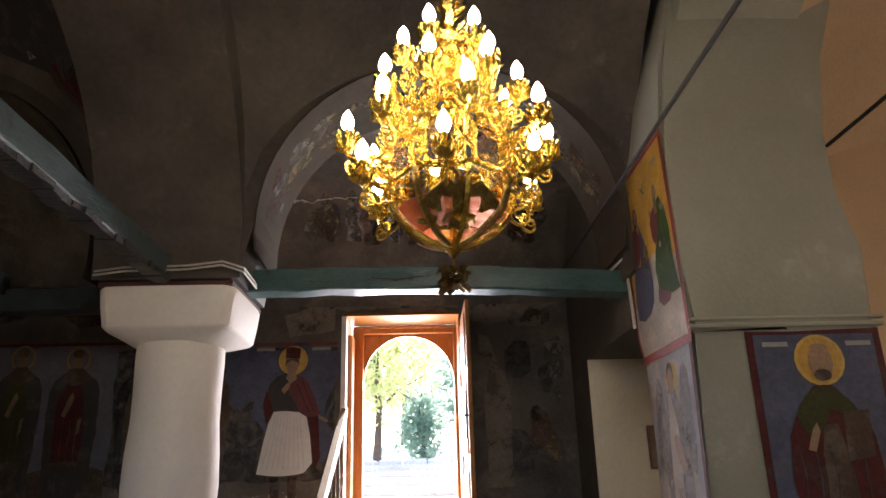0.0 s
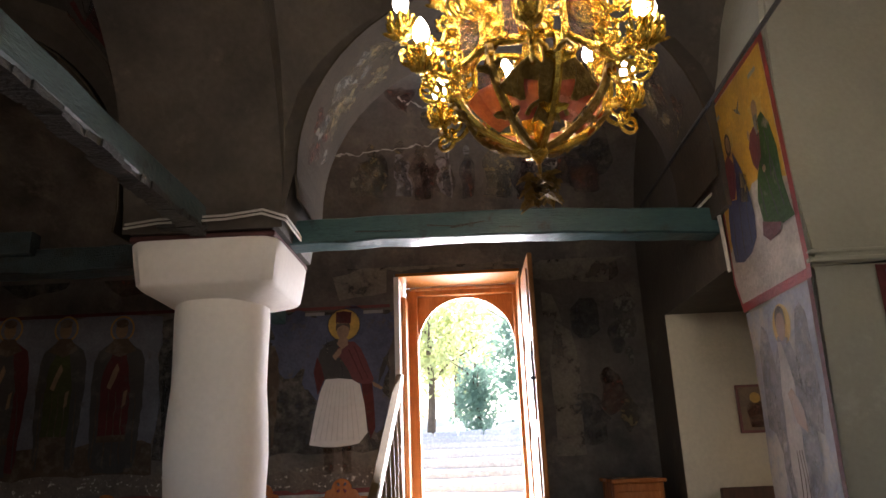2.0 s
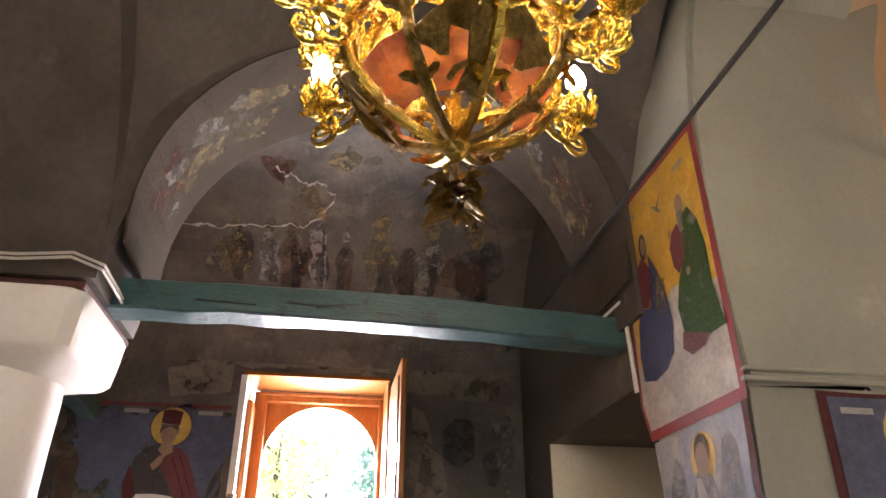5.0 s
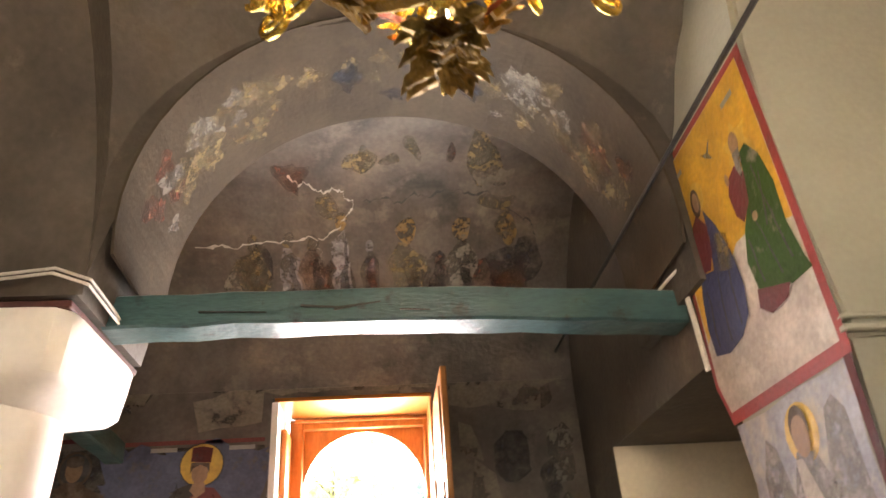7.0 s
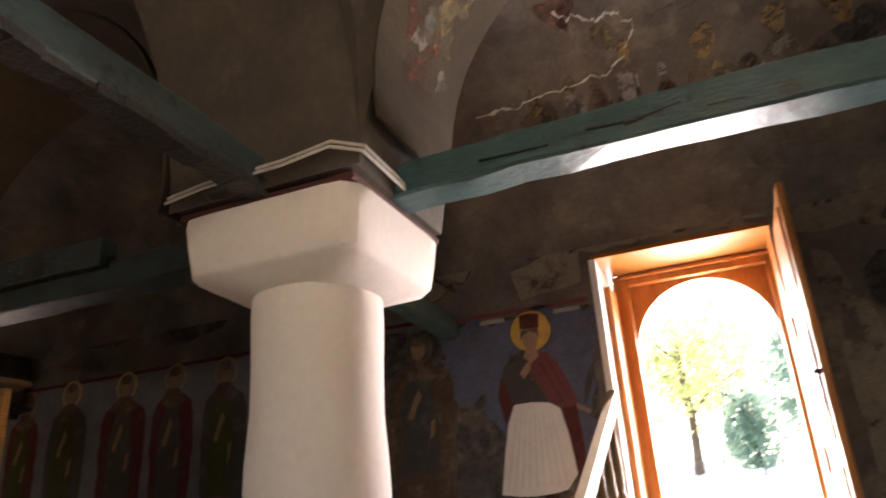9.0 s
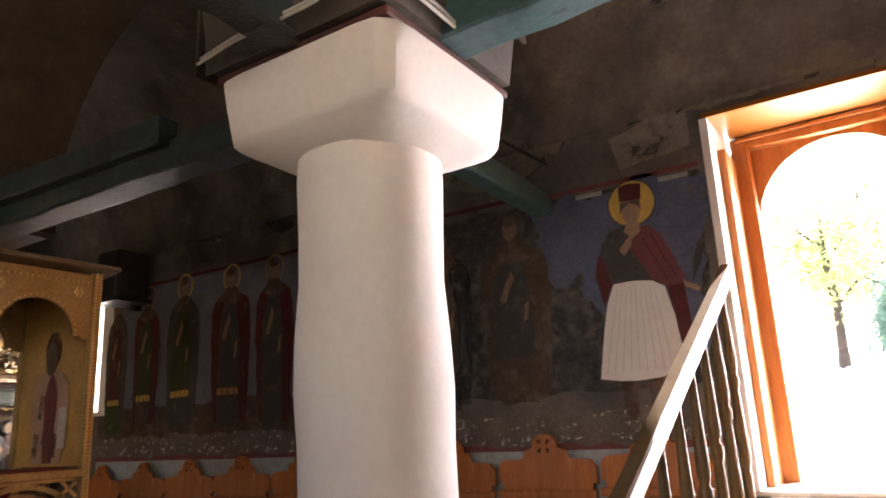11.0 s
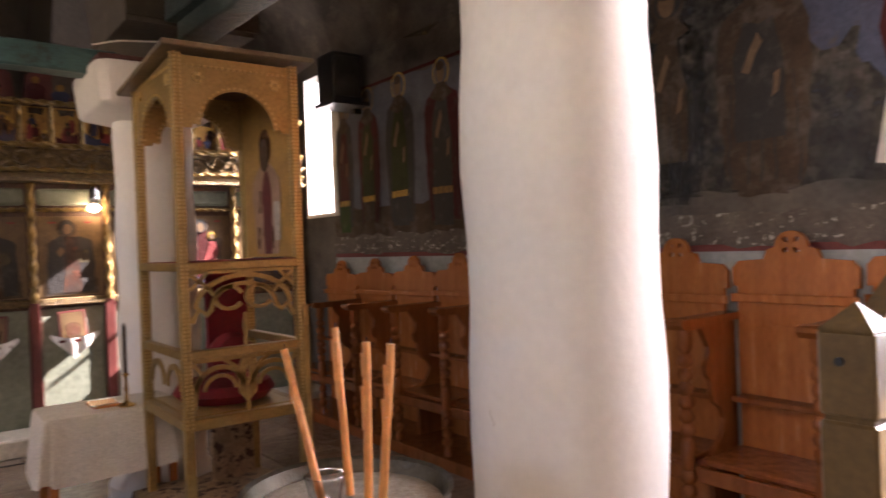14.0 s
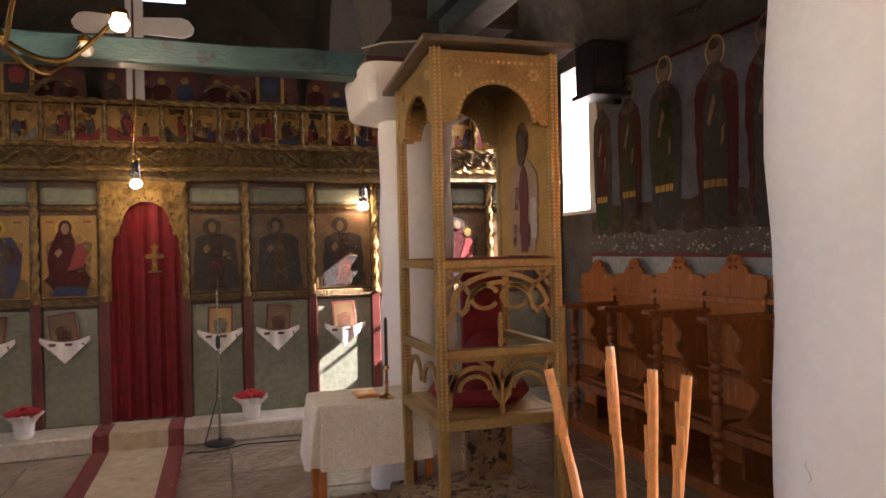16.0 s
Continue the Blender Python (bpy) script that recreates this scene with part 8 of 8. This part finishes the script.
for y in (2.2, 3.3):
    dr = thing("cornice_carving", "dark carved beast-like scroll on the cornice", "carving", "cornice carvings", at=(X + 0.02, y, 3.0))
    bm = bmesh.new()
    s = 1 if y > 2.7 else -1
    tube(bm, [(0, s * 0.36 * (1 - t), 0.03 + 0.14 * math.sin(t * 2.6)) for t in [i / 12 for i in range(13)]], 0.035, 7, 0.3)
    tube(bm, [(0.01, s * (0.32 - 0.1 * math.cos(a)), 0.06 + 0.07 * math.sin(a)) for a in [0.4 * i for i in range(12)]], 0.018, 6, 0.5)
    part("scroll", bm, DARK_GOLD, dr)

# ---- solea, runner, stands, flowers ----
tagged(finish("solea_step", box(bmesh.new(), -8.95, -7.06, -1.75, 7.0, FLOOR - 0.01, 0.05, 0.015), MARBLE), "worn pale marble step before the altar screen", "step", kind="structure")
run = thing("carpet_runner", "cream carpet runner with maroon borders over the step", "carpet", at=(0, 0, 0))


def strip(name, y0, y1, lift, mat):
    path = [(-7.42, 0.054), (-7.08, 0.054), (-7.045, 0.045), (-7.035, -0.02), (-7.02, FLOOR + 0.004), (-6.6, FLOOR + 0.004), (-4.6, FLOOR + 0.004), (-3.2, FLOOR + 0.004)]
    bm = bmesh.new()
    rows = [[bm.verts.new((x, y, z + lift + dz)) for y in (y0, y1) for dz in (0, 0.006)] for x, z in path]
    for a, b in zip(rows, rows[1:]):
        bm.faces.new((a[1], a[3], b[3], b[1])), bm.faces.new((a[0], a[1], b[1], b[0])), bm.faces.new((a[3], a[2], b[2], b[3]))
    return part(name, bm, mat, run)


strip("field", 2.48, 2.95, 0.002, RUG_FIELD)
strip("border", 2.37, 2.48, 0.004, RUG_EDGE)
strip("border", 2.95, 3.06, 0.004, RUG_EDGE)
strip("edge", 2.35, 2.37, 0.005, VELVET)
strip("edge", 3.06, 3.08, 0.005, VELVET)
mic = thing("microphone_stand", "black and steel microphone stand on a round base", "microphone stand", at=(-6.98, 3.38, FLOOR))
part("base", lathe(bmesh.new(), [(0.13, 0), (0.13, 0.015), (0.11, 0.028), (0.02, 0.035), (0.018, 0.06)], 24), BLACK, mic, smooth=True)
part("lower_tube", lathe(bmesh.new(), [(0.011, 0.04), (0.011, 0.86)], 10), CHROME, mic)
part("clutch", lathe(bmesh.new(), [(0.014, 0.84), (0.02, 0.85), (0.02, 0.93), (0.014, 0.95)], 12), BLACK, mic)
part("upper_tube", lathe(bmesh.new(), [(0.008, 0.94), (0.008, 1.36)], 10), CHROME, mic)
part("clip", lathe(bmesh.new(), [(0.01, 1.36), (0.014, 1.38), (0.012, 1.44)], 10), BLACK, mic)
tagged(finish("microphone_cable", tube(bmesh.new(), [(-6.98, 3.38, FLOOR + 0.75), (-6.96, 3.36, 0.3), (-6.9, 3.25, FLOOR + 0.012), (-6.75, 3.12, FLOOR + 0.01), (-6.72, 3.3, FLOOR + 0.01), (-6.85, 3.6, FLOOR + 0.01), (-6.8, 4.1, FLOOR + 0.01), (-6.6, 4.6, FLOOR + 0.01)], 0.006, 6), BLACK), "black cable trailing over the floor", "cable", "cables")


def vase(x, y):
    v = thing("rose_bouquet", "red roses in a white wrapped pot on the step", "flowers", "flower pots", at=(x, y, 0.051))
    bm = lathe(bmesh.new(), [(0.06, 0), (0.075, 0.02), (0.085, 0.12), (0.1, 0.15), (0.15, 0.2), (0.145, 0.205), (0.09, 0.16)], 28)
    for q in bm.verts:
        a = math.atan2(q.co.y, q.co.x)
        if q.co.z > 0.14:
            q.co.x *= 1 + 0.12 * math.sin(a * 7)
            q.co.y *= 1 + 0.12 * math.sin(a * 7)
    part("pot_wrap", bm, LACE, v, "white crumpled wrapping")
    random.seed(3)
    for k in range(19):
        a, r = k * 2.4, 0.13 * math.sqrt(k / 19)
        bm = bmesh.new()
        c = Vector((r * math.cos(a), r * math.sin(a), 0.25 - r * 0.35))
        ball(bm, c, 0.024, 8, 5)
        for j in range(6):
            t = j * 1.05
            leaf_blade(bm, c - Vector((0, 0, 0.02)), (math.cos(t), math.sin(t), 1.0), (math.cos(t), math.sin(t), 0.2), 0.05, 0.02, 0.2)
        part("rose", bm, ROSE, v)


vase(-7.22, 3.66)
vase(-7.22, 1.80)


# ---- small lamps ----
def oil_lamp(x, y, z, top, label):
    l_ = thing("hanging_lamp", label, "lamp", "hanging lamps", at=(x, y, z))
    part("body", lathe(bmesh.new(), [(0.02, 0.06), (0.045, 0.09), (0.05, 0.13), (0.035, 0.16), (0.042, 0.2), (0.028, 0.23), (0.012, 0.25)], 16), CHROME, l_, smooth=True)
    part("bulb", lathe(bmesh.new(), [(0.001, -0.01), (0.04, 0.01), (0.052, 0.04), (0.035, 0.065)], 14), LAMP_BULB, l_, "glowing bulb", smooth=True)
    for k in range(3):
        a = k * 2.09
        part("chain", tube(bmesh.new(), [(0.045 * math.cos(a), 0.045 * math.sin(a), 0.12), (0.01 * math.cos(a), 0.01 * math.sin(a), 0.45), (0, 0, top - z)], 0.004, 5), BRASS, l_)


oil_lamp(-7.22, 2.72, 2.17, 5.6, "silvery hanging lamp with a glowing bulb over the curtain")
oil_lamp(-7.40, 4.78, 1.98, 2.37, "small glowing lantern hanging before the icons")
b2 = thing("brass_chandelier", "polished brass chandelier with curved arms and one lit bulb", "chandelier", at=(-4.5, 2.33, 2.58))
part("body", lathe(bmesh.new(), [(0.004, -0.02), (0.02, 0.0), (0.012, 0.03), (0.06, 0.06), (0.075, 0.11), (0.05, 0.16), (0.02, 0.19), (0.02, 0.3), (0.05, 0.34), (0.02, 0.42), (0.015, 0.9)], 18), BRASS, b2, smooth=True)
for k in range(6):
    a = radians(90 + 60 * k) - 0.1
    c, s = math.cos(a), math.sin(a)
    pts = [((0.06 + 0.55 * t) * c, (0.06 + 0.55 * t) * s, 0.10 - 0.10 * math.sin(math.pi * t * 1.15) + 0.22 * max(0, t - 0.55)) for t in [i / 14 for i in range(15)]]
    arm = part("arm", tube(bmesh.new(), pts, 0.014, 7, 0.8), BRASS, b2, smooth=True)
    e = pts[-1]
    part("cup", lathe(bmesh.new(), [(0.01, 0.05), (0.04, 0.03), (0.045, 0.0), (0.02, -0.01)], 12, e), BRASS, arm)
    part("bulb", lathe(bmesh.new(), [(0.001, -0.085), (0.035, -0.07), (0.05, -0.04), (0.025, 0.0)], 12, e), GLOBE_BULB if k in (0, 3) else LACE, arm, "round bulb", smooth=True)
part("chain", tube(bmesh.new(), [(0, 0, 0.88), (0, 0, 3.1)], 0.01, 6), IRON, b2)

# ---- floor slabs ----
random.seed(2)
floor_ob = bpy.data.objects["floor"]
shared = {}
y = 0.95
row = 0
while y < 6.4:
    h = (0.52, 0.44, 0.6)[row % 3]
    x = -7.04 + 0.2 * (row % 2)
    while x < -2.6:
        w = random.choice((0.5, 0.64, 0.78))
        key = (w, h)
        if key not in shared:
            bm = box(bmesh.new(), 0, w - 0.007, 0, h - 0.007, -0.03, 0.012, 0.005)
            ob = finish("flagstone", bm, FLOOR_STONE)
            shared[key] = ob.data
        else:
            ob = new("flagstone", shared[key])
        ob.parent = floor_ob
        ob.location = (x, y, FLOOR - 0.0125 + random.uniform(-0.002, 0.0015))
        x += w
    y += h
    row += 1
